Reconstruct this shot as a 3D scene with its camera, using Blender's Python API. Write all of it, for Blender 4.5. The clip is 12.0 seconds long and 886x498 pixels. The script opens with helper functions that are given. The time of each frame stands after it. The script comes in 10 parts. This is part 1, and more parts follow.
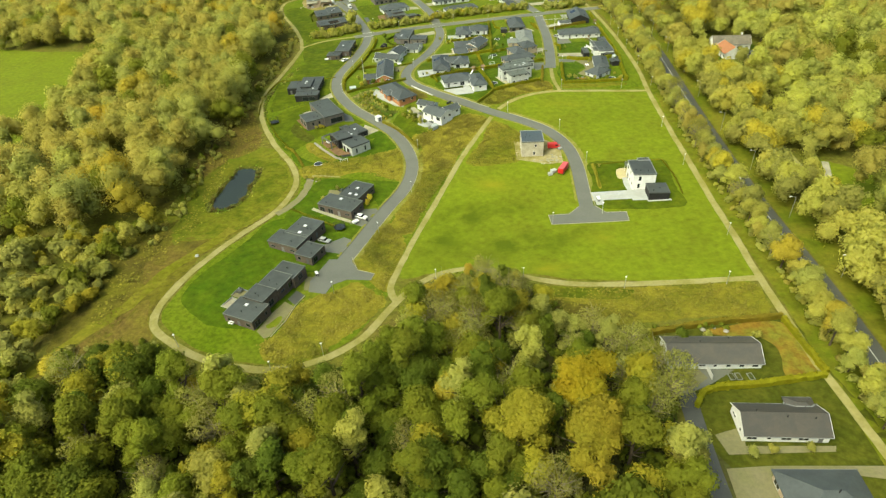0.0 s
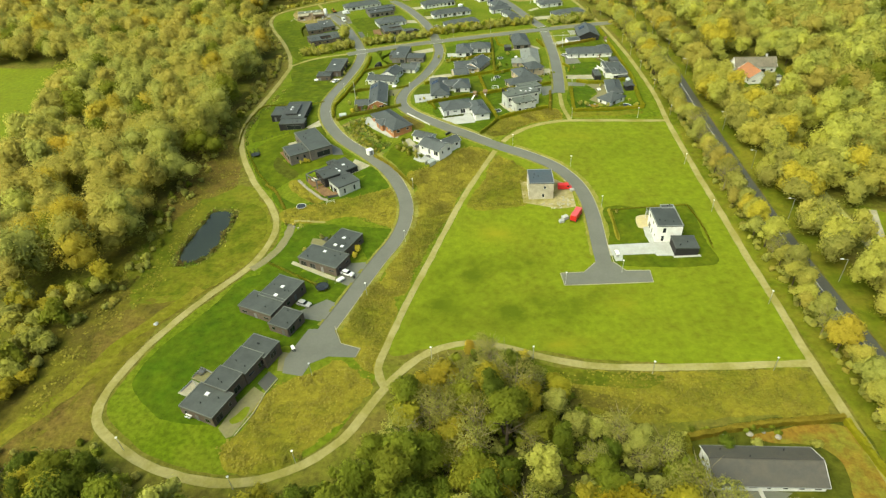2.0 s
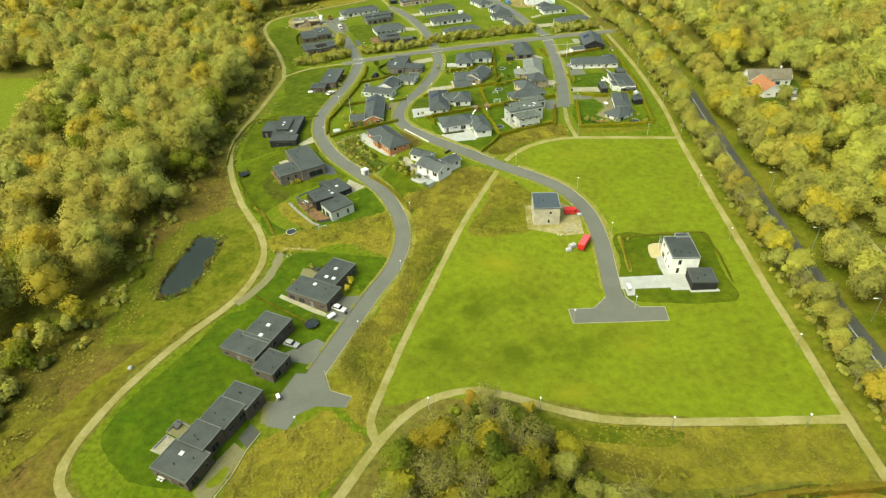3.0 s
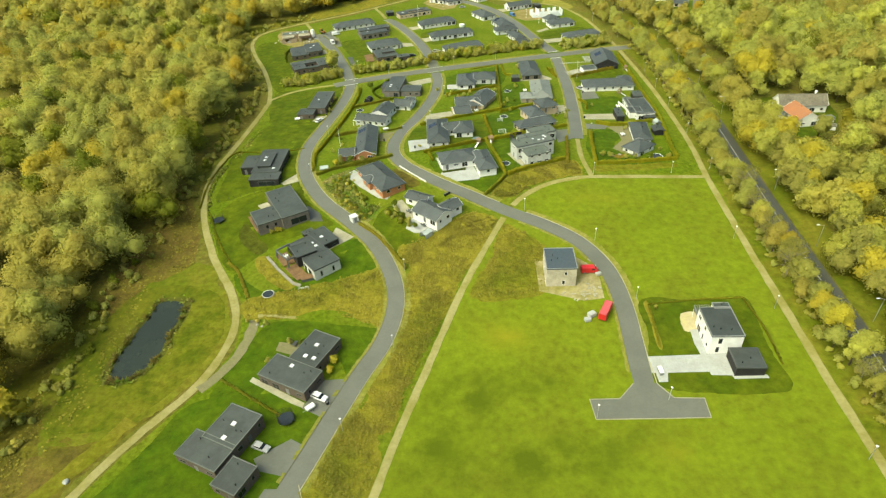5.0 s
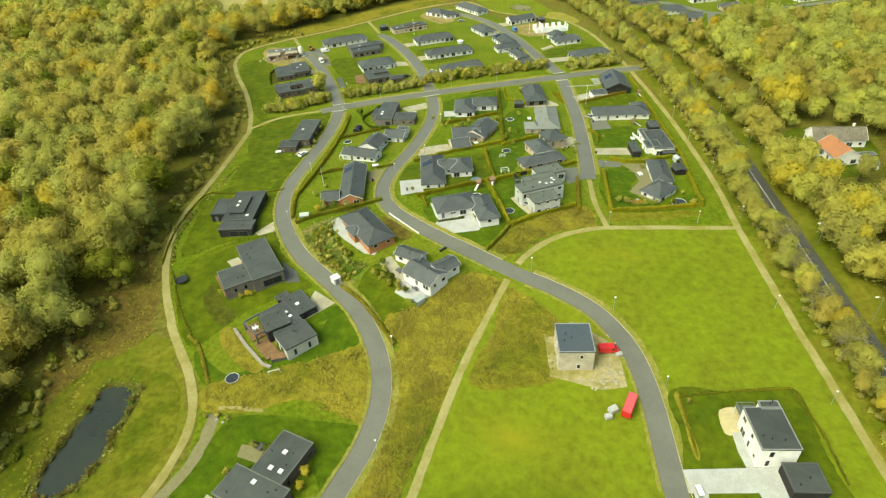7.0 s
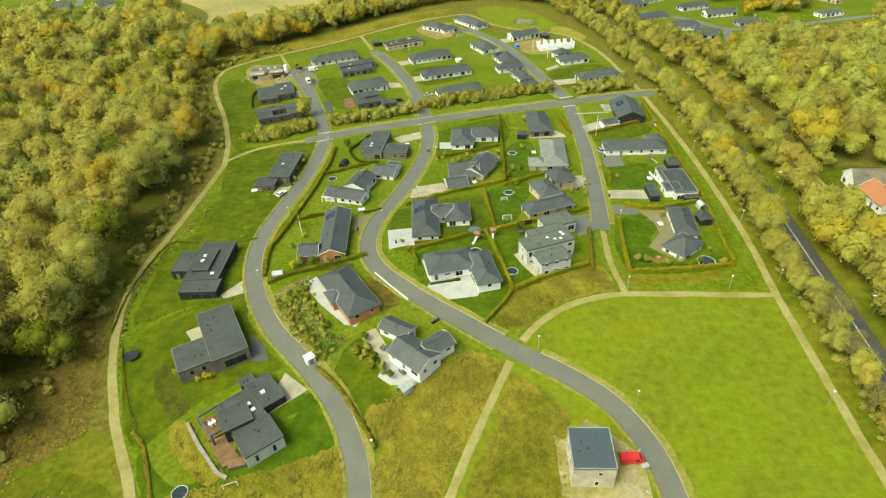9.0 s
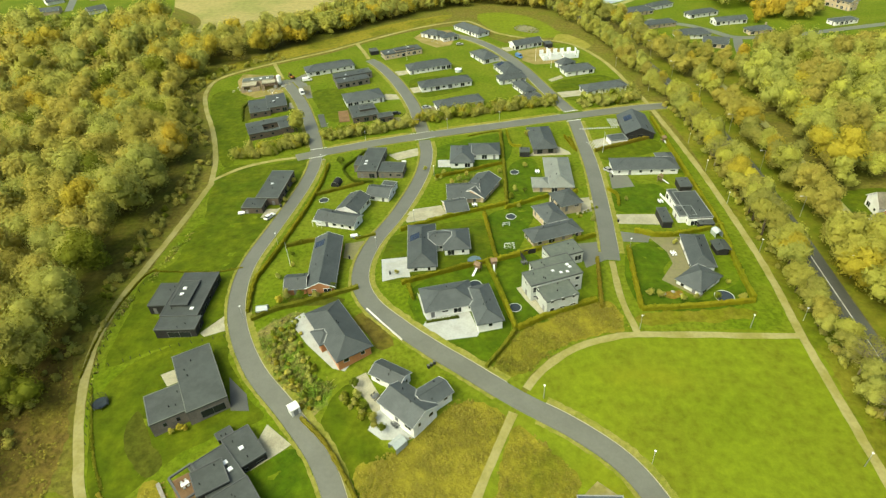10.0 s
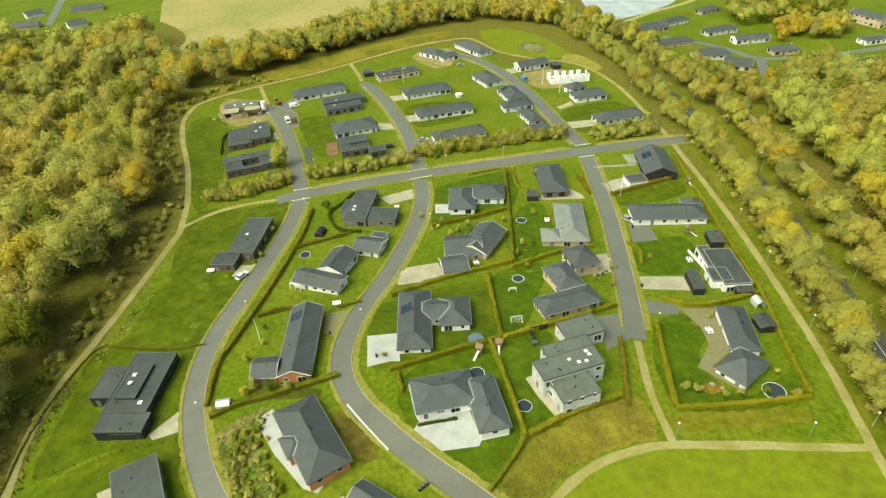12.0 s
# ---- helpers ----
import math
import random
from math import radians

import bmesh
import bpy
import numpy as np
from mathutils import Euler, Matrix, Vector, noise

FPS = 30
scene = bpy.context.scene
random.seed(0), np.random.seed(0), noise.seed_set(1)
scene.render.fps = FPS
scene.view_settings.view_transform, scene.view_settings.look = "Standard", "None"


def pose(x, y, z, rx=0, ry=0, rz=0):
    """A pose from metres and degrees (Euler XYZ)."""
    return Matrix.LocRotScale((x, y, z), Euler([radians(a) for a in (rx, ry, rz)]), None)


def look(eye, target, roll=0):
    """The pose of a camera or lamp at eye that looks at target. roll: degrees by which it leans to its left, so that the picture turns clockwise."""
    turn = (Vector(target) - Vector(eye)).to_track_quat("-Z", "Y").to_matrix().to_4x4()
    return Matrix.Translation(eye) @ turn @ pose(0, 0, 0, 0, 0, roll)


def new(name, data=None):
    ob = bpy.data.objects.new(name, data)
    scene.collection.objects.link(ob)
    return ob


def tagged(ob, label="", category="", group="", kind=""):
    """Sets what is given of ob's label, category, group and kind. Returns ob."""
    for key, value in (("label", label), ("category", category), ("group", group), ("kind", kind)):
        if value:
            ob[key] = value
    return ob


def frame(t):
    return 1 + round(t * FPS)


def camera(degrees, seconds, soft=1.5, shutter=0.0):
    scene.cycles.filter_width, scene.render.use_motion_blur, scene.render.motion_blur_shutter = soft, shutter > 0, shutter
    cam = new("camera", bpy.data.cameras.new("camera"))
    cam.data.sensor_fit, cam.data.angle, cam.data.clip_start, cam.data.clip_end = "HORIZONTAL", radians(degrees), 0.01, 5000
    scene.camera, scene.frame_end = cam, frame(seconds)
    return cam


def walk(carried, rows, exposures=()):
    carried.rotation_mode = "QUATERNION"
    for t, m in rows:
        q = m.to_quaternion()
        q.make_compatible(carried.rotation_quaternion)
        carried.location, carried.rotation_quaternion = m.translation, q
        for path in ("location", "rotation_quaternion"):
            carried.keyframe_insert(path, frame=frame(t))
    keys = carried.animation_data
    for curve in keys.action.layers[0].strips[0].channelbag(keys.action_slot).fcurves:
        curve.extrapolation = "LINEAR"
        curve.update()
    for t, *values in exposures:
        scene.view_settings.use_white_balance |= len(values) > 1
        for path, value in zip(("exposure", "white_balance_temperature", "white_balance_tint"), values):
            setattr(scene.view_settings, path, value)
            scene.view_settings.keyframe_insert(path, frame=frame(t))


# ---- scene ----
cam = camera(73.7, 12.0, soft=1.3)
# seconds, eye x, y, z, yaw, pitch, roll: a level, straight flight northwards at 115 m
ROWS = [
    (0.0, 0.54, 0.00, 115.03, 2.116, -36.624, 2.960),
    (0.5, 0.47, 8.02, 114.96, 2.140, -36.596, 2.934),
    (1.0, 0.35, 16.12, 114.85, 2.168, -36.561, 2.925),
    (1.5, 0.32, 24.18, 114.88, 2.201, -36.555, 2.853),
    (2.0, 0.09, 32.45, 114.98, 2.222, -36.538, 2.783),
    (2.5, -0.14, 40.67, 114.95, 2.223, -36.534, 2.765),
    (3.0, -0.19, 49.06, 115.02, 2.246, -36.524, 2.769),
    (5.0, -0.67, 82.21, 115.11, 2.293, -36.569, 2.955),
    (5.5, -0.65, 90.53, 115.10, 2.270, -36.590, 2.997),
    (6.0, -0.65, 98.87, 115.09, 2.238, -36.559, 3.052),
    (6.5, -0.53, 107.09, 115.18, 2.226, -36.555, 3.018),
    (7.0, -0.51, 115.23, 115.17, 2.253, -36.521, 2.961),
    (9.0, 0.02, 147.60, 115.24, 2.331, -36.488, 2.749),
    (9.5, 0.18, 155.58, 115.22, 2.380, -36.468, 2.720),
    (10.0, 0.28, 163.64, 115.04, 2.423, -36.448, 2.728),
    (10.5, 0.17, 171.71, 114.90, 2.480, -36.390, 2.750),
    (11.0, 0.24, 179.96, 114.70, 2.525, -36.313, 2.774),
    (11.5, 0.36, 188.14, 114.75, 2.566, -36.238, 2.776),
    (12.0, 0.34, 196.36, 114.78, 2.604, -36.190, 2.765),
]
walk(cam, [(t, pose(x, y, z, 90 + pitch, roll, yaw)) for t, x, y, z, yaw, pitch, roll in ROWS],
     exposures=[(0.0, 1.0, 7150, -14), (12.0, 0.96, 7150, -14)])

# ---- sky and sun: a bright overcast morning ----
world = bpy.data.worlds.new("sky")
scene.world = world
world.use_nodes = True
wn = world.node_tree
wn.nodes.clear()
sky = wn.nodes.new("ShaderNodeTexSky")
sky.sky_type = "NISHITA"
sky.sun_disc = False
sky.sun_elevation = radians(53)
sky.sun_rotation = radians(235)
sky.air_density, sky.dust_density, sky.ozone_density = 0.6, 6.0, 0.3
bg = wn.nodes.new("ShaderNodeBackground")
bg.inputs["Strength"].default_value = 0.15
wout = wn.nodes.new("ShaderNodeOutputWorld")
wn.links.new(sky.outputs["Color"], bg.inputs["Color"])
wn.links.new(bg.outputs["Background"], wout.inputs["Surface"])

sun_data = bpy.data.lights.new("sun", "SUN")
sun_data.energy = 0.8
sun_data.angle = radians(35)
sun_data.color = (1.0, 0.95, 0.84)
sun = new("sun", sun_data)
# low light from the south-west, as the lit walls show
sun.matrix_world = look((-90, -110, 190), (0, 0, 0))

# ---- materials ----
def mat(name, color, rough=0.9, vary=0.25, grain=2.0, blotch=0.08, bump=0.0, other=None, metal=0.0, each=0.0, bump_scale=None,
        island=0.0, spec=0.3, trans=0.0, blend=(0.4, 0.62)):
    """A surface of one base colour, lightened and darkened by grain and large blotches, towards a second colour if given."""
    m = bpy.data.materials.new(name)
    m.use_nodes = True
    n, l = m.node_tree.nodes, m.node_tree.links
    b = n["Principled BSDF"]
    b.inputs["Roughness"].default_value, b.inputs["Metallic"].default_value = rough, metal
    b.inputs["Specular IOR Level"].default_value = spec
    pos = n.new("ShaderNodeNewGeometry")
    t1, t2 = n.new("ShaderNodeTexNoise"), n.new("ShaderNodeTexNoise")
    t1.inputs["Scale"].default_value, t1.inputs["Detail"].default_value = grain, 5
    t2.inputs["Scale"].default_value, t2.inputs["Detail"].default_value = blotch, 4
    t1.inputs["Roughness"].default_value = t2.inputs["Roughness"].default_value = 0.65
    for t in (t1, t2):
        l.new(pos.outputs["Position"], t.inputs["Vector"])
    ramp = n.new("ShaderNodeMapRange")
    ramp.inputs["From Min"].default_value, ramp.inputs["From Max"].default_value = blend
    l.new(t2.outputs["Fac"], ramp.inputs["Value"])
    mix = n.new("ShaderNodeMix")
    mix.data_type = "RGBA"
    mix.inputs["A"].default_value = (*color, 1)
    o = other or tuple(c * 0.75 for c in color)
    mix.inputs["B"].default_value = (*o, 1)
    l.new(ramp.outputs["Result"], mix.inputs["Factor"])
    hsv = n.new("ShaderNodeHueSaturation")
    l.new(mix.outputs["Result"], hsv.inputs["Color"])
    val = n.new("ShaderNodeMapRange")
    val.inputs["From Min"].default_value, val.inputs["From Max"].default_value = 0.3, 0.7
    val.inputs["To Min"].default_value, val.inputs["To Max"].default_value = 1 - vary, 1 + vary
    l.new(t1.outputs["Fac"], val.inputs["Value"])
    last = val.outputs["Result"]
    for amount, node, socket in ((each, "ShaderNodeObjectInfo", "Random"), (island, "ShaderNodeNewGeometry", "Random Per Island")):
        if amount:
            r = n.new(node)
            s = n.new("ShaderNodeMapRange")
            s.inputs["To Min"].default_value, s.inputs["To Max"].default_value = 1 - amount, 1 + amount
            l.new(r.outputs[socket], s.inputs["Value"])
            mul = n.new("ShaderNodeMath")
            mul.operation = "MULTIPLY"
            l.new(last, mul.inputs[0])
            l.new(s.outputs["Result"], mul.inputs[1])
            last = mul.outputs["Value"]
            h = n.new("ShaderNodeMapRange")
            h.inputs["To Min"].default_value, h.inputs["To Max"].default_value = 0.5 - 0.06 * amount, 0.5 + 0.06 * amount
            l.new(r.outputs[socket], h.inputs["Value"])
            if not hsv.inputs["Hue"].is_linked:
                l.new(h.outputs["Result"], hsv.inputs["Hue"])
    l.new(last, hsv.inputs["Value"])
    l.new(hsv.outputs["Color"], b.inputs["Base Color"])
    if trans:
        b.inputs["Transmission Weight"].default_value = 0.0
        tl = n.new("ShaderNodeBsdfTranslucent")
        l.new(hsv.outputs["Color"], tl.inputs["Color"])
        ms = n.new("ShaderNodeMixShader")
        ms.inputs["Fac"].default_value = trans
        l.new(b.outputs["BSDF"], ms.inputs[1])
        l.new(tl.outputs["BSDF"], ms.inputs[2])
        l.new(ms.outputs["Shader"], n["Material Output"].inputs["Surface"])
    if bump:
        bp = n.new("ShaderNodeBump")
        bp.inputs["Strength"].default_value = bump
        bp.inputs["Distance"].default_value = 0.3 / grain
        l.new(t1.outputs["Fac"], bp.inputs["Height"])
        l.new(bp.outputs["Normal"], b.inputs["Normal"])
    return m


M_FIELD = mat("field_grass", (0.136, 0.174, 0.010), vary=0.24, grain=0.45, blotch=0.06, other=(0.120, 0.140, 0.010), bump=0.4, blend=(0.40, 0.72), spec=0.1)


def stains(m, color, places):
    """Uneven patches of another growth: centre x, y, reach x, y and strength of each, broken up by noise."""
    n, l = m.node_tree.nodes, m.node_tree.links
    b = n["Principled BSDF"]
    base = b.inputs["Base Color"].links[0].from_socket
    geo, cloud = n.new("ShaderNodeNewGeometry"), n.new("ShaderNodeTexNoise")
    cloud.inputs["Scale"].default_value, cloud.inputs["Detail"].default_value, cloud.inputs["Roughness"].default_value = 0.10, 6, 0.62
    l.new(geo.outputs["Position"], cloud.inputs["Vector"])
    sharp = n.new("ShaderNodeMapRange")
    sharp.inputs["From Min"].default_value, sharp.inputs["From Max"].default_value = 0.36, 0.62
    l.new(cloud.outputs["Fac"], sharp.inputs["Value"])
    total = None
    for x, y, rx, ry, strength in places:
        mp, gr, k = n.new("ShaderNodeMapping"), n.new("ShaderNodeTexGradient"), n.new("ShaderNodeMath")
        mp.inputs["Location"].default_value = (-x / rx, -y / ry, 0)
        mp.inputs["Scale"].default_value = (1 / rx, 1 / ry, 0)
        gr.gradient_type = "QUADRATIC_SPHERE"
        k.operation = "MULTIPLY_ADD"
        l.new(geo.outputs["Position"], mp.inputs["Vector"])
        l.new(mp.outputs["Vector"], gr.inputs["Vector"])
        l.new(gr.outputs["Fac"], k.inputs[0])
        k.inputs[1].default_value, k.inputs[2].default_value = strength, 0.0
        if total is not None:
            l.new(total, k.inputs[2])
        total = k.outputs["Value"]
    mul, mix = n.new("ShaderNodeMath"), n.new("ShaderNodeMix")
    mul.operation, mul.use_clamp = "MULTIPLY", True
    l.new(total, mul.inputs[0])
    l.new(sharp.outputs["Result"], mul.inputs[1])
    mix.data_type = "RGBA"
    mix.inputs["B"].default_value = (*color, 1)
    l.new(mul.outputs["Value"], mix.inputs["Factor"])
    l.new(base, mix.inputs["A"])
    l.new(mix.outputs["Result"], b.inputs["Base Color"])


stains(M_FIELD, (0.072, 0.098, 0.005), [(-3, 180, 24, 16, 1.5), (12, 161, 34, 15, 1.6), (-14, 165, 16, 26, 1.3), (16, 184, 16, 10, 1.2), (30, 166, 20, 10, 0.9), (60, 250, 24, 18, 0.6), (70, 160, 14, 30, 0.5)])
stains(M_FIELD, (0.205, 0.205, 0.014), [(6, 200, 18, 10, 1.0), (28, 232, 12, 30, 0.7), (22, 147, 26, 6, 0.9), (44, 163, 18, 6, 0.9), (40, 262, 24, 8, 0.6)])
M_ROUGH = mat("rough_meadow", (0.182, 0.162, 0.018), vary=0.35, grain=0.5, blotch=0.035, other=(0.100, 0.110, 0.008), bump=0.8, blend=(0.46, 0.66), spec=0.1)
M_SCRUB = mat("woodland_floor", (0.125, 0.110, 0.022), vary=0.4, grain=0.6, blotch=0.06, other=(0.110, 0.118, 0.014), bump=0.8, spec=0.1)
M_LAWN = mat("lawn", (0.0525, 0.0805, 0.0034), vary=0.32, grain=0.35, blotch=0.12, other=(0.086, 0.107, 0.0055), bump=0.4, blend=(0.38, 0.66), spec=0.1)
M_ROAD = mat("asphalt", (0.132, 0.136, 0.110), rough=0.5, spec=0.5, vary=0.07, grain=1.5, blotch=0.12, other=(0.114, 0.118, 0.094))
M_MAINROAD = mat("dark_asphalt", (0.072, 0.075, 0.066), rough=0.5, spec=0.5, vary=0.12, grain=3, blotch=0.12)
M_KERB = mat("concrete_kerb", (0.36, 0.34, 0.22), vary=0.18, grain=2)
M_KERBGREY = mat("weathered_kerb", (0.15, 0.15, 0.09), vary=0.2, grain=2)
M_GRAVEL = mat("gravel_path", (0.275, 0.252, 0.105), vary=0.12, grain=1.1, blotch=0.12, other=(0.215, 0.198, 0.058), spec=0.1)
M_GRAVELGREY = mat("grey_gravel", (0.180, 0.165, 0.086), vary=0.15, grain=1.2, blotch=0.15, other=(0.165, 0.16, 0.07))
M_PAVE = mat("paving", (0.3402, 0.324, 0.2333), vary=0.15, grain=2.5, blotch=0.3, other=(0.2673, 0.2511, 0.175))
M_SAND = mat("bare_soil", (0.32, 0.28, 0.15), vary=0.2, grain=0.8, blotch=0.14, other=(0.20, 0.185, 0.055), spec=0.1)
M_PALESAND = mat("pale_sand", (0.42, 0.365, 0.21), vary=0.15, grain=1.0, blotch=0.25, other=(0.40, 0.35, 0.17), spec=0.1)
M_TRODSOIL = mat("trodden_soil", (0.27, 0.215, 0.095), vary=0.25, grain=0.8, blotch=0.1, other=(0.165, 0.150, 0.035), spec=0.1)
M_WHITE = mat("white_road_paint", (0.75, 0.75, 0.7), vary=0.1, grain=5)
M_WATER = mat("pond_water", (0.022, 0.030, 0.018), rough=0.12, vary=0.1, grain=0.3, spec=0.5)
M_BANK = mat("muddy_bank", (0.082, 0.088, 0.014), vary=0.35, grain=1.2, bump=0.6, spec=0.1)
M_PALEPAVE = mat("pale_concrete", (0.365, 0.380, 0.362), vary=0.10, grain=2.0, blotch=0.3, other=(0.318, 0.328, 0.303))
M_BRAMBLE = mat("bramble", (0.10, 0.15, 0.014), vary=0.5, grain=0.9, blotch=0.2, other=(0.17, 0.15, 0.05), bump=1.0, spec=0.1)
M_PONDGRASS = mat("pond_grass", (0.094, 0.118, 0.007), vary=0.28, grain=0.5, blotch=0.07, other=(0.145, 0.140, 0.015), bump=0.6, spec=0.1)
M_BROWN = mat("bracken", (0.118, 0.086, 0.020), vary=0.4, grain=0.7, blotch=0.1, other=(0.125, 0.108, 0.016), bump=0.9, spec=0.1)
M_FARMEADOW = mat("pale_meadow", (0.30, 0.26, 0.10), vary=0.2, grain=0.3, blotch=0.02, other=(0.22, 0.22, 0.07), spec=0.1)


def tile_mat(name, color, other, rows=0.135, rough=0.55):
    """Roof tiles: courses that run level round every slope."""
    m = mat(name, color, rough=rough, vary=0.07, grain=1.6, blotch=0.3, other=other, each=0.12)
    n, l = m.node_tree.nodes, m.node_tree.links
    geo = n.new("ShaderNodeNewGeometry")
    w = n.new("ShaderNodeTexWave")
    w.wave_type, w.bands_direction, w.wave_profile = "BANDS", "Z", "SAW"
    w.inputs["Scale"].default_value = 0.314 / rows
    w.inputs["Distortion"].default_value = 0.1
    l.new(geo.outputs["Position"], w.inputs["Vector"])
    bp = n.new("ShaderNodeBump")
    bp.inputs["Strength"].default_value, bp.inputs["Distance"].default_value = 0.5, 0.04
    l.new(w.outputs["Fac"], bp.inputs["Height"])
    l.new(bp.outputs["Normal"], n["Principled BSDF"].inputs["Normal"])
    return m


ROOFS = {
    "felt": mat("roofing_felt", (0.043, 0.049, 0.044), rough=0.5, spec=0.45, vary=0.07, grain=1.2, blotch=0.25, other=(0.058, 0.067, 0.060), each=0.1),
    "greyfelt": mat("grey_roofing_felt", (0.088, 0.104, 0.088), rough=0.6, vary=0.08, grain=1.2, blotch=0.3, other=(0.112, 0.126, 0.104)),
    "blueroof": mat("slate_blue_roofing", (0.0558, 0.0765, 0.09), rough=0.6, vary=0.12, grain=1.2, blotch=0.2, other=(0.063, 0.0765, 0.09)),
    "tile": tile_mat("dark_roof_tile", (0.069, 0.080, 0.080), (0.056, 0.065, 0.066)),
    "lighttile": tile_mat("light_grey_roof_tile", (0.185, 0.200, 0.180), (0.155, 0.168, 0.152)),
    "oldtile": tile_mat("weathered_roof_tile", (0.062, 0.060, 0.053), (0.078, 0.071, 0.058)),
    "redtile": tile_mat("red_roof_tile", (0.40, 0.185, 0.075), (0.34, 0.17, 0.08)),
    "thatch": mat("thatch", (0.17, 0.155, 0.115), vary=0.3, grain=1.5, blotch=0.3, bump=0.6),
}
WALLS = {
    "paleboard": mat("pale_grey_boards", (0.46, 0.48, 0.45), vary=0.08, grain=1.5, blotch=0.4, other=(0.40, 0.42, 0.38)),
    "white": mat("white_render", (0.74, 0.75, 0.72), vary=0.05, grain=1.2, blotch=0.4, other=(0.67, 0.67, 0.63)),
    "darkbrick": mat("dark_brick", (0.095, 0.075, 0.06), vary=0.25, grain=5, blotch=0.4, other=(0.12, 0.095, 0.075)),
    "greybrick": mat("grey_brick", (0.17, 0.15, 0.13), vary=0.2, grain=5, blotch=0.4),
    "redbrick": mat("red_brick", (0.42, 0.19, 0.075), vary=0.2, grain=5, blotch=0.4, other=(0.36, 0.17, 0.08)),
    "tanbrick": mat("tan_brick", (0.50, 0.40, 0.27), vary=0.15, grain=5, blotch=0.4, other=(0.42, 0.34, 0.24)),
    "blackboard": mat("black_boarding", (0.025, 0.024, 0.024), rough=0.7, vary=0.25, grain=4, blotch=0.5),
    "greyboard": mat("grey_boarding", (0.30, 0.33, 0.35), rough=0.7, vary=0.12, grain=4, blotch=0.5),
    "greyblock": mat("grey_concrete_block", (0.47, 0.43, 0.33), vary=0.12, grain=3, blotch=0.4),
}
M_TRIM = mat("white_trim", (0.72, 0.72, 0.68), vary=0.05, grain=4)
M_DARKTRIM = mat("dark_metal_trim", (0.10, 0.105, 0.105), rough=0.55, vary=0.1, grain=4)
M_PALETRIM = mat("zinc_trim", (0.28, 0.29, 0.28), rough=0.5, vary=0.1, grain=4)
M_GLASS = mat("dark_window_glass", (0.02, 0.024, 0.026), rough=0.08, vary=0.1, grain=1, spec=0.5, each=0.3)
# near-white colour puts the sky's reflection into the roof lights
M_DOME = mat("opal_skylight", (0.85, 0.88, 0.9), rough=0.25, vary=0.04, grain=2, spec=0.5)
M_SOLAR = mat("solar_glass", (0.02, 0.03, 0.055), rough=0.15, vary=0.1, grain=2, spec=0.5)
M_DOOR = mat("painted_door", (0.16, 0.16, 0.16), rough=0.5, vary=0.1, grain=3, each=0.4)
M_WOOD = mat("weathered_wood", (0.22, 0.15, 0.09), vary=0.25, grain=4, blotch=0.6)
M_DECK = mat("brown_decking", (0.20, 0.122, 0.06), vary=0.25, grain=4, blotch=0.5)
M_STEEL = mat("galvanised_steel", (0.45, 0.46, 0.45), rough=0.45, metal=0.6, vary=0.08, grain=4)
M_LAMP = mat("white_lamp_head", (0.85, 0.86, 0.84), rough=0.4, vary=0.03, grain=4)
M_RUBBER = mat("black_rubber", (0.02, 0.02, 0.022), rough=0.7, vary=0.1, grain=5)
M_BLUEGREY = mat("blue_grey_plastic", (0.10, 0.15, 0.19), rough=0.6, vary=0.1, grain=3)
M_PALEGLASS = mat("greenhouse_glass", (0.45, 0.50, 0.48), rough=0.15, vary=0.08, grain=2, spec=0.5)
M_STONE = mat("rubble_stone", (0.30, 0.28, 0.24), vary=0.25, grain=2, blotch=0.5)
M_MACHINE = mat("orange_machine_paint", (0.42, 0.17, 0.04), rough=0.5, vary=0.1, grain=2)
M_RAWBRICK = mat("raw_block", (0.36, 0.29, 0.20), vary=0.2, grain=3, blotch=0.3)
M_BLOCKWHITE = mat("white_aerated_block", (0.72, 0.76, 0.78), vary=0.06, grain=2, blotch=0.4, other=(0.64, 0.68, 0.70))
M_PALETRACK = mat("pale_track", (0.32, 0.30, 0.12), vary=0.2, grain=1.2, blotch=0.1, other=(0.24, 0.24, 0.07))
M_GARDEN = mat("garden_lawn", (0.0466, 0.0845, 0.0030), vary=0.32, grain=0.4, blotch=0.15, other=(0.0712, 0.1064, 0.0047), bump=0.3, blend=(0.38, 0.66), spec=0.1)
M_LIGHTLAWN = mat("light_lawn", (0.0555, 0.0815, 0.0030), vary=0.32, grain=0.35, blotch=0.11, other=(0.0869, 0.1104, 0.0051), bump=0.3, blend=(0.38, 0.66), spec=0.1)
M_VERGE = mat("dry_verge", (0.165, 0.175, 0.026), vary=0.25, grain=1.0, blotch=0.2, other=(0.22, 0.21, 0.05), spec=0.1)
M_POOL = mat("silty_pool_water", (0.23, 0.21, 0.11), rough=0.45, vary=0.3, grain=0.4, blotch=0.25, other=(0.13, 0.13, 0.05), spec=0.3)
# pale base colour stands in for the bright sky mirrored in the lake
M_LAKE = mat("sky_tinted_lake_water", (0.42, 0.46, 0.44), rough=0.1, vary=0.05, grain=0.05, spec=0.5)
M_RUST = mat("rust_coloured_bed", (0.19, 0.118, 0.018), vary=0.35, grain=0.8, blotch=0.2, other=(0.14, 0.135, 0.018), bump=0.8, spec=0.1)
M_ESTATE = mat("open_estate_grass", (0.0882, 0.1278, 0.0054), vary=0.32, grain=0.8, blotch=0.05, other=(0.1215, 0.1485, 0.0108), bump=0.3, spec=0.1)
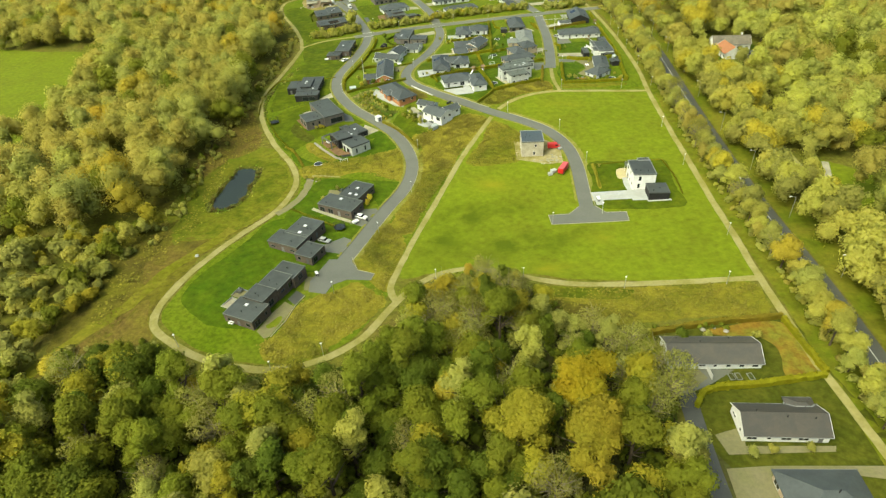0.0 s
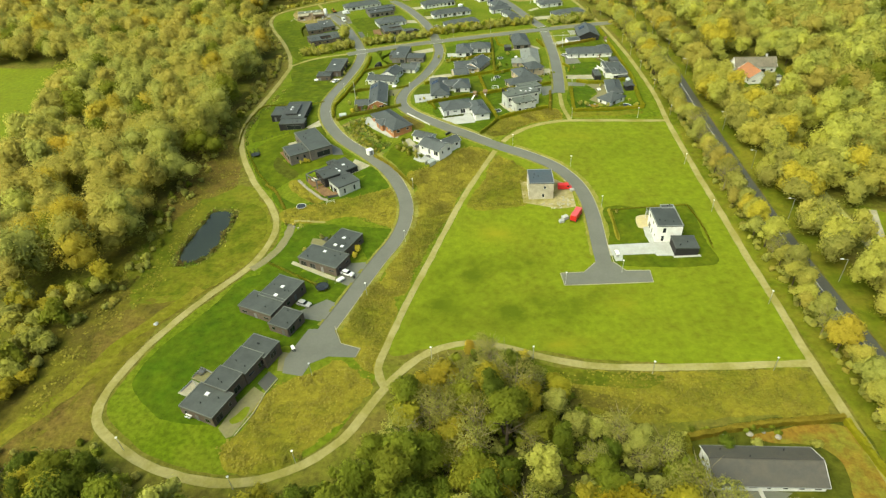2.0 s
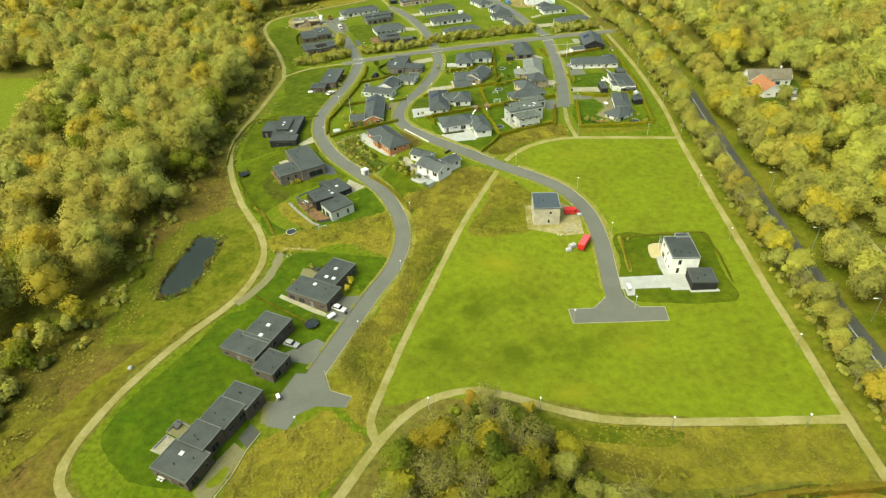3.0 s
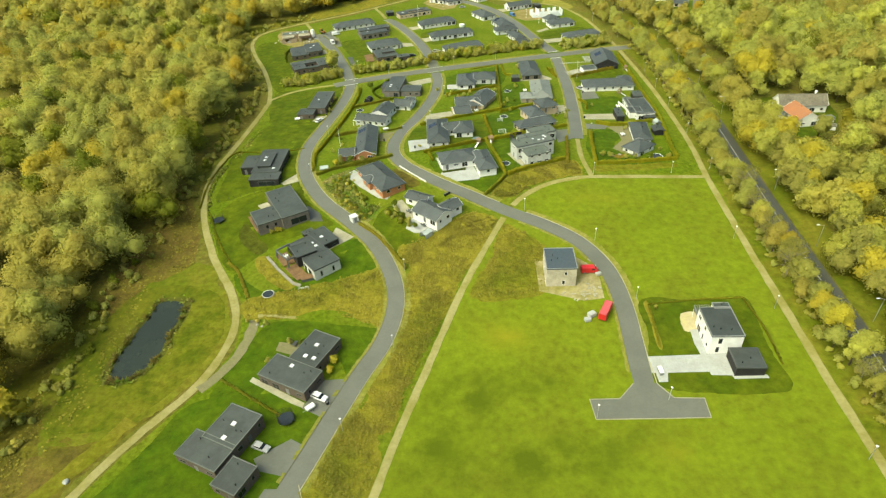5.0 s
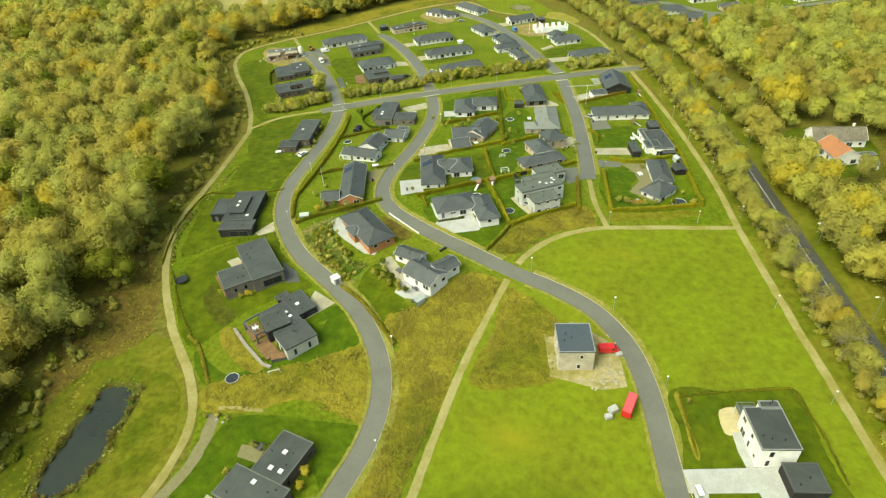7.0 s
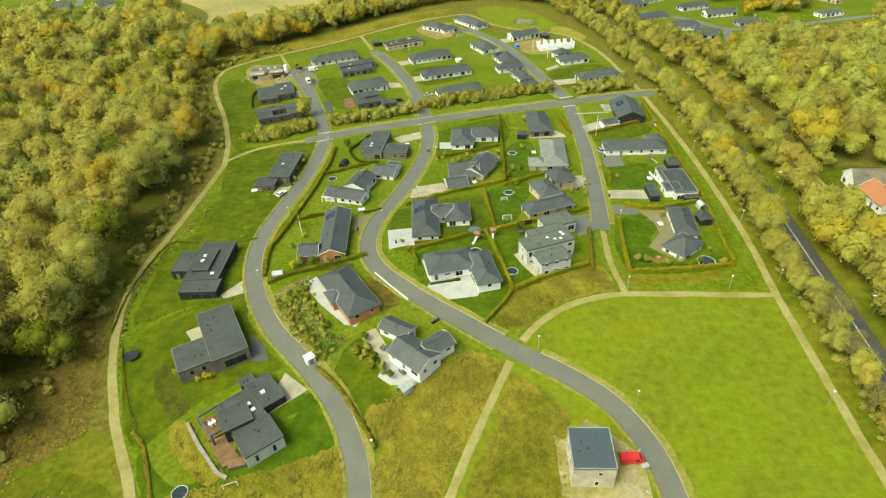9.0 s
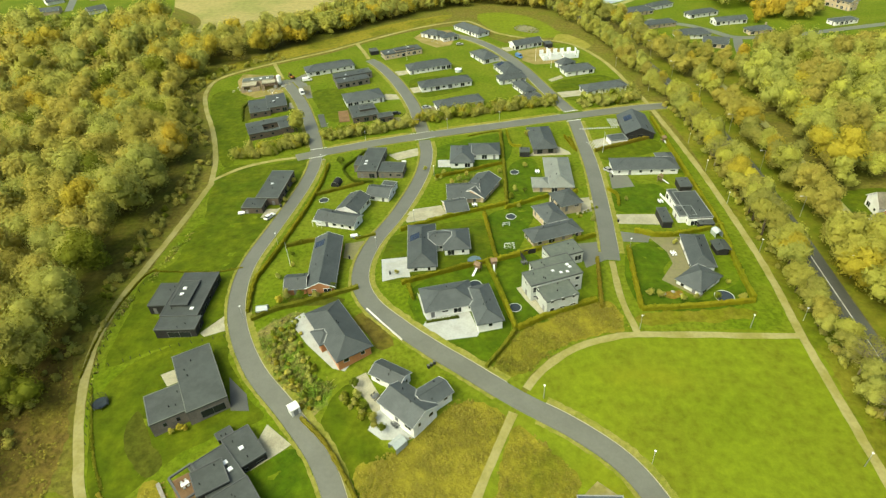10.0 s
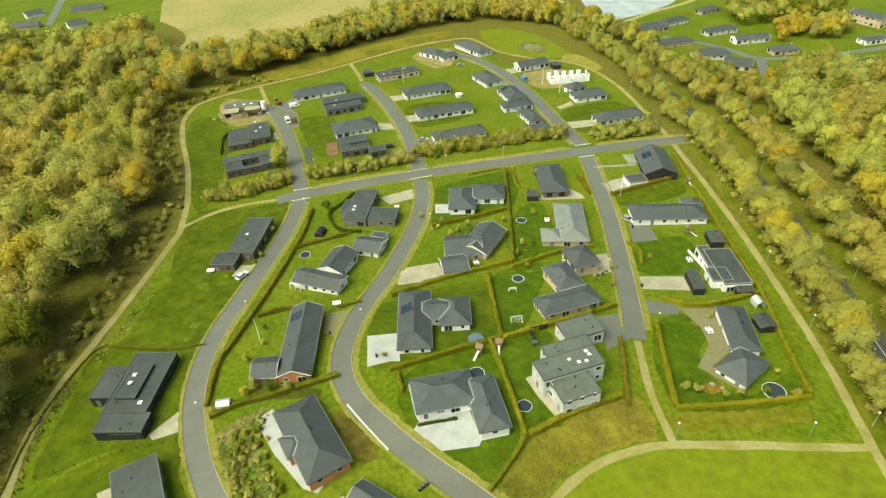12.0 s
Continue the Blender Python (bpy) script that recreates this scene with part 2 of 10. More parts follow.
M_LITTER = mat("leaf_litter", (0.075, 0.07, 0.022), vary=0.4, grain=0.8, blotch=0.1, other=(0.055, 0.065, 0.016), bump=0.8, spec=0.1)
M_ZINC = mat("grey_metal_edge", (0.15, 0.16, 0.14), rough=0.5, vary=0.1, grain=2)
M_HEATH = mat("brown_rough_grass", (0.118, 0.112, 0.011), vary=0.35, grain=0.45, blotch=0.07, other=(0.085, 0.070, 0.013), bump=0.8, spec=0.1)
M_TURF = mat("dull_turf", (0.052, 0.062, 0.006), vary=0.25, grain=0.6, blotch=0.15, other=(0.075, 0.080, 0.009), bump=0.5, spec=0.1)
M_PALEGREEN = mat("trail_grass", (0.118, 0.124, 0.008), vary=0.3, grain=0.6, blotch=0.12, other=(0.155, 0.142, 0.016), bump=0.5, spec=0.1)
M_PONDGREEN = mat("pond_side_grass", (0.074, 0.094, 0.005), vary=0.3, grain=0.6, blotch=0.1, other=(0.125, 0.128, 0.011), bump=0.5, spec=0.1)

# ---- the ground ----
# gentle hollows and rises: height, centre x, y, reach x, y
HILLS = [(-4.1, 0, 175, 80, 55), (5.2, -10, 290, 90, 45), (2.0, -100, 128, 35, 40), (1.7, 88, 132, 30, 35)]


def land(x, y):
    return sum(a * math.exp(-((x - cx) / rx) ** 2 - ((y - cy) / ry) ** 2) for a, cx, cy, rx, ry in HILLS)


def mesh_object(name, verts, faces, material, parent=None, smooth=False):
    me = bpy.data.meshes.new(name)
    me.from_pydata(verts, [], faces)
    me.materials.append(material)
    if smooth:
        me.polygons.foreach_set("use_smooth", [True] * len(me.polygons))
    ob = new(name, me)
    ob.parent = parent
    return ob


def part(name, bm, material, parent, label=""):
    """Links a bmesh as one mesh object under a thing or a part."""
    me = bpy.data.meshes.new(name)
    bm.to_mesh(me)
    bm.free()
    me.materials.append(material)
    ob = new(name, me)
    ob.parent = parent
    return tagged(ob, label)


def structure(ob, label, category):
    return tagged(ob, label, category, kind="structure")


def spline(points, step=3.0, closed=False):
    """A smooth line through the points, one place every step metres."""
    p = [Vector(q) for q in points]
    out = []
    n = len(p)
    for i in range(n if closed else n - 1):
        if closed:
            a, b, c, d = p[i - 1], p[i], p[(i + 1) % n], p[(i + 2) % n]
        else:
            b, c = p[i], p[i + 1]
            a = p[i - 1] if i else b * 2 - c
            d = p[i + 2] if i + 2 < n else c * 2 - b
        k = max(2, int((c - b).length / step))
        for j in range(k):
            t = j / k
            out.append(0.5 * (2 * b + (c - a) * t + (2 * a - 5 * b + 4 * c - d) * t * t + (3 * b - a - 3 * c + d) * t ** 3))
    if not closed:
        out.append(p[-1])
    return out


def offset_line(line, d):
    out = []
    for i, q in enumerate(line):
        a, b = line[max(i - 1, 0)], line[min(i + 1, len(line) - 1)]
        t = (b - a).normalized()
        out.append(q + Vector((-t.y, t.x)) * d)
    return out


def ribbon(name, points, width, lift, material, thick=0.0, ragged=0.0, seed=1, step=3.0, side=0.0, cross=1):
    """A strip that follows the land; thick gives it sides."""
    line = spline(points, step)
    rnd = random.Random(seed)
    rails = []
    for k in range(cross + 1):
        d = side + width * (0.5 - k / cross)
        r = offset_line(line, d)
        if ragged and k in (0, cross):
            r = [q + Vector((rnd.uniform(-ragged, ragged), rnd.uniform(-ragged, ragged))) for q in r]
        rails.append([(q.x, q.y, land(q.x, q.y) + lift) for q in r])
    verts = [v for r in rails for v in r]
    n, faces = len(line), []
    for k in range(cross):
        for i in range(n - 1):
            faces.append((k * n + i, (k + 1) * n + i, (k + 1) * n + i + 1, k * n + i + 1))
    if thick:
        base = len(verts)
        for r in (rails[0], rails[-1]):
            verts += [(x, y, z - thick) for x, y, z in r]
        last = cross * n
        for i in range(n - 1):
            faces.append((i, i + 1, base + i + 1, base + i))
            faces.append((last + i + 1, last + i, base + n + i, base + n + i + 1))
    return mesh_object(name, verts, faces, material)


def patch(name, outline, lift, material, smooth=True, cell=6.0, parent=None, step=3.0):
    """A piece of ground with that outline, draped over the land; grown edges wander."""
    pts = spline(outline, step, closed=True) if smooth else [Vector(q) for q in outline]
    if smooth and cell < 10 and name not in ("pond", "pool"):
        far = 1.5 if "meadow" in name or "scrub" in name or "bramble" in name else 0.55
        fine = spline(outline, 1.0, closed=True)
        pts = []
        for q in fine:
            a, b = Vector((q.x * 0.11, q.y * 0.11, lift * 50)), Vector((q.x * 0.5, q.y * 0.5, lift * 90))
            pts.append(q + far * Vector((noise.noise(a) + 0.6 * noise.noise(b), noise.noise(a + Vector((7, 3, 5))) + 0.6 * noise.noise(b + Vector((4, 9, 2))))))
    bm = bmesh.new()
    bm.faces.new([bm.verts.new((q.x, q.y, 0)) for q in pts])
    bmesh.ops.triangulate(bm, faces=bm.faces[:])
    lo = [min(q[k] for q in pts) for k in (0, 1)]
    hi = [max(q[k] for q in pts) for k in (0, 1)]
    for k in (0, 1):
        s = math.floor(lo[k] / cell + 1) * cell
        while s < hi[k]:
            co, no = Vector((0, 0, 0)), Vector((0, 0, 0))
            co[k], no[k] = s, 1
            bmesh.ops.bisect_plane(bm, geom=bm.verts[:] + bm.edges[:] + bm.faces[:], plane_co=co, plane_no=no)
            s += cell
    for v in bm.verts:
        v.co.z = land(v.co.x, v.co.y) + lift
    bm.normal_update()
    for f in bm.faces:
        if f.normal.z < 0:
            f.normal_flip()
    return part(name, bm, material, parent)


# one sheet to the horizon: fine cells near the houses, coarse ones far off
def ground_sheet():
    xs = [-3000, -2000, -1300, -800, -500, -350] + list(range(-252, 253, 6)) + [350, 500, 800, 1300, 2000, 3000]
    ys = [-900, -500, -250, -120] + list(range(-60, 673, 6)) + [760, 900, 1200, 1700, 2400, 3200, 4000]
    verts = [(x, y, land(x, y)) for y in ys for x in xs]
    w = len(xs)
    faces = [(j * w + i, j * w + i + 1, (j + 1) * w + i + 1, (j + 1) * w + i) for j in range(len(ys) - 1) for i in range(w - 1)]
    ob = mesh_object("ground", verts, faces, M_SCRUB, smooth=True)
    return structure(ob, "rough autumn grassland and woodland floor", "ground")


ground_sheet()

WEST = [(-68.5, 389.4), (-67.5, 373), (-68.3, 357), (-70.9, 332), (-73, 309), (-71, 292), (-66, 278), (-57.3, 264), (-45.5, 251.5),
        (-35, 238.9), (-28, 224), (-26, 211), (-28.1, 198), (-32.9, 186), (-37.5, 172.5), (-42.1, 157.7), (-45.9, 146)]
MID = [(-23.4, 399.5), (-21.5, 385.7), (-22.6, 366.5), (-28.2, 339.7), (-34.6, 317), (-35.6, 300), (-31, 288), (-22, 278.5), (-12.5, 270.7),
       (-4, 264.7), (8.7, 255.7), (20.9, 248.4), (30.6, 240.4), (36.5, 231), (39.3, 221.8), (40.4, 210), (40.2, 195.7), (39.8, 180)]
EAST = [(43.7, 416.9), (44.3, 395.9), (44.6, 368.4), (42.8, 336), (40.2, 308)]
CROSS = [(-77, 385.6), (-69, 389), (-46.4, 397.3), (-23.5, 404), (7, 411.7), (44.8, 421), (71.6, 427), (88, 429.5)]
WEST_N = [(-69.5, 392), (-76, 412), (-88, 442.9), (-99, 465), (-107, 478)]
MID_N = [(-24.4, 406.9), (-32, 439.7), (-44, 472.4), (-56, 497), (-63, 507)]
EAST_N = [(43.2, 425.6), (35.2, 450.7), (24.9, 485.5), (13, 515), (-0.7, 536.6), (-16, 551)]
MAIN = [(99, -60), (98.4, 60), (98, 123), (98, 170), (98.4, 236), (99.5, 285), (102, 330), (103.5, 370), (101.4, 407), (97, 447), (91, 490), (80, 545), (60, 600), (30, 650), (0, 690)]

# fields and meadows, each laid just over the ground
structure(patch("pasture", [(-24, 143), (-4, 152), (8, 149), (28, 141.5), (60, 138), (81.6, 137.6), (82.9, 180), (82.8, 240), (82.6, 276.3), (41, 275.6), (24, 270.4), (12.4, 260.6), (-4, 222), (-14, 190), (-21, 165)], 0.03, M_FIELD), "mown bright green grass field", "grass")

M_DRYSTRIP = mat("dry_roadside_strip", (0.235, 0.215, 0.045), vary=0.25, grain=0.8, blotch=0.15, other=(0.175, 0.175, 0.024), spec=0.1)
for run in ([(-61, 391.9), (-46.4, 397.3), (-31, 401.9)], [(-16, 405.9), (7, 411.7), (37, 419.1)], [(51.5, 422.6), (71.6, 427), (84, 428.9)]):
    structure(ribbon("roadside_strip", run, 2.3, 0.07, M_DRYSTRIP, ragged=0.2, side=4.6, step=2.0), "dry yellow grass strip along the cross street", "grass")
JUNCTIONS = [(-69, 389), (-23.5, 404), (44.3, 421), (-45.5, 145), (39.9, 178), (9.5, 255.5), (40.2, 307), (-107, 478), (-63, 507)]


def kerbs(pts, w):
    """Kerbs and dry verges along a street, broken off at the junctions."""
    line = spline(pts, 2.0)
    for s in (-1, 1):
        side = offset_line(line, s * (w / 2 + 0.11))
        run = []
        for q in side + [None]:
            if q is not None and all((q.x - a) ** 2 + (q.y - b) ** 2 > (8.5 if b < 200 else 5.6) ** 2 for a, b in JUNCTIONS):
                run.append((q.x, q.y))
                continue
            if len(run) > 3:
                pale = s > 0
                structure(ribbon("kerb", run, 0.17 if pale else 0.14, 0.19, M_KERB if pale else M_KERBGREY, 0.22, step=2.0), "pale concrete kerb" if pale else "weathered grey kerb overgrown with grass", "kerb")
                structure(ribbon("verge", run, 1.7 if pale else 0.9, 0.065, M_VERGE, ragged=0.2, side=s * (0.9 if pale else 0.5), step=2.0), "dry grass verge along a kerb", "grass")
            run = []


for name, pts, w, label in (("street_west", WEST, 4.9, "grey asphalt estate street"), ("street_middle", MID, 5.0, "grey asphalt estate street"),
                            ("street_east", EAST, 5.2, "grey asphalt estate street"), ("street_cross", CROSS, 6.2, "grey asphalt through street"),
                            ("street_west_north", WEST_N, 5.4, "grey asphalt cul-de-sac"), ("street_middle_north", MID_N, 5.6, "grey asphalt estate street"),
                            ("street_east_north", EAST_N, 5.6, "grey asphalt estate street")):
    structure(ribbon(name, pts, w, 0.10 if "cross" not in name else 0.115, M_ROAD, 0.2, cross=2), label, "road")
    kerbs(pts, w)
structure(ribbon("main_road", MAIN, 6.6, 0.1, M_MAINROAD, 0.2, cross=2, step=6), "dark asphalt country road", "road")
structure(patch("turning_head_south", [(25.7, 178.6), (33, 178.6), (37, 183), (43, 183), (46, 178.4), (53, 178), (52.8, 172.3), (26.3, 172.6)], 0.105, M_ROAD, smooth=False), "grey asphalt turning head", "road")
structure(patch("turning_head_west", [(-48.8, 153), (-41.6, 153.2), (-38.5, 147.4), (-32.8, 145.5), (-33.6, 142), (-41, 142.2), (-45.2, 139.4), (-46.4, 134.7), (-51.8, 135.7), (-52.5, 141)], 0.105, M_ROAD, smooth=False), "grey asphalt turning head", "road")

T_SOUTH = [(37.2, 183.2), (33, 178.6), (25.7, 178.6), (26.3, 172.6), (52.8, 172.3), (53, 178), (46, 178.4), (43, 183), (42.9, 190)]
T_WEST = [(-41.5, 154.2), (-38.5, 147.4), (-32.8, 145.5), (-33.6, 142)]
for line in (T_SOUTH, T_WEST):
    for a, b in zip(line, line[1:]):
        structure(ribbon("kerb", [a, b], 0.17, 0.19, M_KERB, 0.22, step=4.0), "pale concrete kerb", "kerb")

PATH_WEST = [(-106.6, 364.6), (-106.8, 339.3), (-107.3, 312.4), (-108, 294), (-106, 274), (-99, 254), (-88, 233), (-77.4, 217.5), (-72, 204.5),
             (-72.1, 191.7), (-75.6, 179.4), (-82.1, 167.5), (-88.7, 151.5), (-92.6, 137.8), (-94, 127), (-92.5, 119), (-85.3, 112.7), (-71.8, 106),
             (-55.8, 103.3), (-43, 106.5), (-32.3, 115.2), (-25.6, 128.5), (-21, 136.5), (-14, 144.2), (-3.2, 148.2), (6.7, 146.2), (14.8, 143), (27.6, 139), (43, 137.6), (62.8, 136.9), (83, 136.5)]
PATH_NORTH = [(-106.6, 364.6), (-112, 384.7), (-122.8, 412), (-138, 443), (-146, 466), (-144, 486), (-123, 505), (-92.6, 525), (-63.6, 549.5), (-37.8, 569), (-10, 580), (0, 572),
              (12, 552), (32, 537), (55, 525), (70, 493), (78, 447), (81, 422), (85, 368), (85.5, 323), (84.5, 296), (83.3, 277), (83.3, 240), (83.7, 206), (83.4, 167), (82.3, 136.4), (83.1, 107.8), (85, 90), (87, 70), (88, 20), (88, -30)]
PATH_MID = [(-24.5, 131.5), (-27, 138), (-25.7, 146.2), (-21.8, 164.8), (-14.6, 191.5), (-5, 222.5), (7.5, 252)]
PATH_ARC = [(11, 258.5), (15.5, 264.3), (24.4, 271.2), (33.3, 274.6), (41, 276.1), (54, 276.5), (83.3, 277)]
PATH_END = [(40.2, 307.5), (39.4, 291), (41, 276.5)]
PATH_BRANCH = [(-77, 386), (-87.4, 383), (-97.7, 378), (-107, 368)]
for i, (pts, w) in enumerate(((PATH_WEST, 2.3), (PATH_NORTH, 2.2), (PATH_MID, 2.1), (PATH_ARC, 2.0), (PATH_END, 1.9), (PATH_BRANCH, 1.9))):
    structure(ribbon("gravel_path", pts, w, 0.07 + 0.004 * i, M_GRAVEL, 0.1, ragged=0.14, seed=i), "trodden pale gravel footpath", "path")

structure(ribbon("road_verge", [(90, -30), (90.3, 60), (90, 170), (90.4, 290), (92.3, 350), (92, 400), (88, 432)], 11.5, 0.03, M_PONDGRASS, cross=2, step=6), "olive grass verge beside the main road", "grass")
structure(ribbon("road_verge", [(108, -30), (107, 123), (107.5, 250), (110, 330), (111.5, 370), (109, 410), (104, 450), (97, 495)], 10.0, 0.03, M_PONDGRASS, cross=2, step=6), "olive grass verge beside the main road", "grass")
structure(ribbon("farm_track", [(121.5, 40), (122, 200), (123.5, 320), (124.8, 370), (124.3, 402), (122, 436), (117, 482), (106.5, 511), (99, 535)], 3.2, 0.07, M_PALETRACK, cross=1, step=6, ragged=0.2), "pale grassy track beyond the road", "path")
structure(ribbon("access_drive", [(49.9, 99), (49.2, 88), (48.9, 71), (49.4, 50), (50, 20)], 4.2, 0.08, M_MAINROAD, cross=1), "dark grey asphalt access drive", "road")

structure(ribbon("garden_track", [(-73.5, 180.0), (-69.6, 186.4), (-66.7, 196), (-66.6, 205.8)], 2.8, 0.075, M_GRAVELGREY, cross=1, step=2, ragged=0.25), "grey gravel spur off the footpath", "path")

# places where no tall grass grows
TRODDEN = set()
for pts, w in ((WEST, 2.9), (MID, 2.9), (EAST, 3.0), (CROSS, 3.5), (PATH_WEST, 1.7), (PATH_NORTH, 1.7), (PATH_MID, 1.6), (PATH_ARC, 1.6), (PATH_END, 1.5)):
    for q in spline(pts, 0.7):
        for i in range(-3, 4):
            for j in range(-3, 4):
                if i * i + j * j <= w * w:
                    TRODDEN.add((round(q.x) + i, round(q.y) + j))
for i in range(-53, -31):
    for j in range(134, 155):
        if (i + 41) ** 2 / 100 + (j - 144.5) ** 2 / 60 < 1:
            TRODDEN.add((i, j))
structure(ribbon("centre_line", MAIN, 0.2, 0.125, M_WHITE, step=6), "white painted line along the middle of the road", "road marking")

# ---- fields, meadows, drives ----
structure(patch("estate_lawn", [(-107.0, 367.5), (-111.4, 386.7), (-122.3, 412.1), (-137.0, 442.6), (-144.0, 466.6), (-142.6, 482.9), (-121.7, 500.9), (-91.6, 519.8), (-62.9, 544.7), (-37.3, 563.1), (-5.9, 566.3), (16.9, 531.0), (55.5, 523.6), (70.6, 489.6), (76.2, 442.2), (79.0, 420.2), (84.6, 366.7), (84.5, 322.2), (83.5, 296.3), (82.4, 277.7), (54.1, 276.6), (41.0, 276.7), (24.5, 271.9), (15.0, 265.5), (9.5, 257), (-2, 228), (-12, 195), (-20, 166), (-25, 145), (-27.5, 133), (-34, 116.5), (-44, 108.5), (-56, 105.5), (-71, 108), (-84, 115), (-91, 121), (-92, 128), (-90.5, 138), (-87, 151), (-80, 167), (-73.6, 179.4), (-70, 192), (-70, 204.5), (-75.5, 217), (-86, 232), (-97, 253), (-104, 273), (-106, 294), (-105.3, 312), (-104.8, 339)], 0.02, M_ESTATE), "green grass between the estate houses", "grass")
structure(patch("rough_meadow", [(-24.6, 215.0), (-23.3, 227.8), (-28.5, 237.0), (-16.7, 244.1), (-4.3, 255.4), (6.5, 249.9), (-1.7, 234.2), (-8.9, 215.0), (-16.3, 194.7), (-21.2, 180.3), (-23.1, 169.0), (-32.4, 168.8), (-29.3, 181.7), (-24.4, 198.1)], 0.045, M_ROUGH), "tall straw-coloured rough grass", "grass")
structure(patch("rough_meadow", [(-38.9, 145.9), (-41.3, 151.6), (-39.5, 164.3), (-33.3, 176.1), (-25.6, 167.0), (-25.6, 154.1), (-26.7, 146.2), (-28.0, 135.6), (-35.4, 142.3)], 0.05, M_ROUGH), "tall straw-coloured rough grass", "grass")
structure(patch("rough_meadow", [(-60.3, 111.4), (-57.1, 116.7), (-52.6, 131.3), (-44.4, 135.8), (-39.1, 140.5), (-32.1, 136.1), (-27.5, 130.8), (-34.9, 118.1), (-43.6, 107.8), (-55.1, 106.0)], 0.045, M_ROUGH), "tall straw-coloured rough grass", "grass")
structure(patch("rough_meadow", [(7.6, 247.9), (14.9, 243.8), (20.8, 236.1), (17.9, 227.6), (17.1, 216.1), (-2.9, 215.9), (2.2, 231.7)], 0.045, M_ROUGH), "tall straw-coloured rough grass", "grass")
structure(patch("rough_meadow", [(10.0, 276.1), (21.2, 282.9), (32.2, 287.6), (37.0, 285.8), (38.3, 278.2), (29.9, 275.4), (19.6, 270.5), (12.0, 263.4), (2.9, 263.4)], 0.045, M_ROUGH), "tall straw-coloured rough grass", "grass")
structure(patch("rough_meadow", [(-69.9, 206.5), (-72.2, 213.6), (-57.5, 219.1), (-42.1, 224.5), (-30.2, 228.9), (-26.7, 217.1), (-28.0, 203.4), (-45.8, 209.9), (-59.1, 206.7)], 0.045, M_ROUGH), "tall straw-coloured rough grass", "grass")
structure(patch("rough_meadow", [(19.4, 136.7), (42.5, 135.8), (62.2, 135.1), (79.6, 133.8), (79.1, 121.3), (63.9, 121.7), (40.5, 119.6), (27.1, 122.3)], 0.045, M_ROUGH), "tall straw-coloured rough grass", "grass")
structure(patch("rough_meadow", [(44.1, 283.8), (72.7, 286.6), (73.8, 283.6), (68.2, 281.9), (44.3, 280.1)], 0.045, M_PALEGREEN), "dry olive rough grass", "grass")
structure(patch("turf_strip", [(13.5, 141.0), (19.5, 138.6), (34.4, 136.0), (46.0, 134.6), (41.6, 130.8), (33.4, 131.1), (23.8, 132.5), (16.1, 134.3)], 0.07, M_PONDGREEN), "green grass beside a footpath", "grass")
structure(patch("bracken_strip", [(13.3, 133.4), (23.6, 131.4), (32.8, 128.1), (42.8, 125.2), (44.0, 122.7), (31.8, 122.9), (22.9, 126.4), (15.5, 129.6)], 0.075, M_HEATH), "brown rough growth at the wood's edge", "grass")
structure(patch("weedy_plot", [(-34.7, 281.0), (-31.0, 283.4), (-22.4, 273.6), (-24.1, 270.5), (-26.8, 270.7), (-30.0, 275.6)], 0.06, M_HEATH), "brown weedy plot between a house and a street", "grass")
structure(patch("garden_bed", [(-54.5, 290.6), (-40.6, 290.4), (-38.6, 288.3), (-46.8, 286.9), (-53.2, 287.9)], 0.06, M_TURF), "dark planted bed below a brick house", "bed")
structure(patch("bramble_patch", [(-59.5, 280.0), (-49.2, 284.4), (-51.1, 277.1), (-41.4, 261.7), (-34.9, 259.6), (-42.0, 248.8), (-49.6, 256.1), (-58.2, 268.4)], 0.05, M_BRAMBLE), "overgrown green bramble plot", "grass")
structure(patch("pond_meadow", [(-90.2, 230.8), (-79.0, 216.8), (-73.5, 204.5), (-74.0, 189.1), (-83.5, 171.0), (-92.2, 163.8), (-121.5, 160.8), (-124.8, 180.7), (-121.1, 202.1), (-112.7, 219.1), (-101.6, 228.5)], 0.03, M_PONDGRASS), "olive grass round the pond", "grass")
structure(patch("west_meadow", [(-89.2, 217.2), (-77.1, 210.7), (-72.7, 198.7), (-75.2, 186.0), (-91.7, 150.1), (-94.7, 120.7), (-98.3, 115.1), (-109.3, 112.7), (-106.6, 132.6), (-103.5, 155.0), (-99.9, 173.6), (-111.0, 210.8)], 0.026, M_HEATH), "olive grass beside the gravel path", "grass")
structure(patch("scrub_strip", [(-104.7, 260.2), (-93.9, 231.3), (-104.9, 220.9), (-107.6, 207.5), (-117.1, 210.9), (-119.2, 240.0), (-116.3, 275.7)], 0.034, M_BROWN), "brown bracken beside the wood", "grass")
structure(patch("north_meadow", [(-162.1, 484.3), (-137.3, 519.3), (-98.1, 549.2), (-53.6, 583.2), (-17.4, 597.4), (-31.0, 574.8), (-64.2, 554.1), (-93.5, 528.2), (-124.3, 509.4), (-146.3, 490.8), (-151.1, 472.6)], 0.03, M_ROUGH), "straw-coloured meadow strip beyond the path", "grass")
structure(patch("far_meadow", [(-206, 612), (-208, 550), (-190, 546), (-150, 556), (-110, 580), (-40, 630), (20, 680), (60, 760), (0, 900), (-200, 900), (-330, 760)], 0.02, M_FARMEADOW, cell=60.0), "wide pale autumn meadow", "grass")
structure(patch("west_field", [(-244.7, 370.9), (-292.2, 383.2), (-378.1, 401.8), (-394.5, 354.1), (-260.5, 221.8), (-218.8, 238.1), (-217.3, 262.0), (-230.8, 310.6)], 0.025, M_FIELD), "bright green farm field", "field")
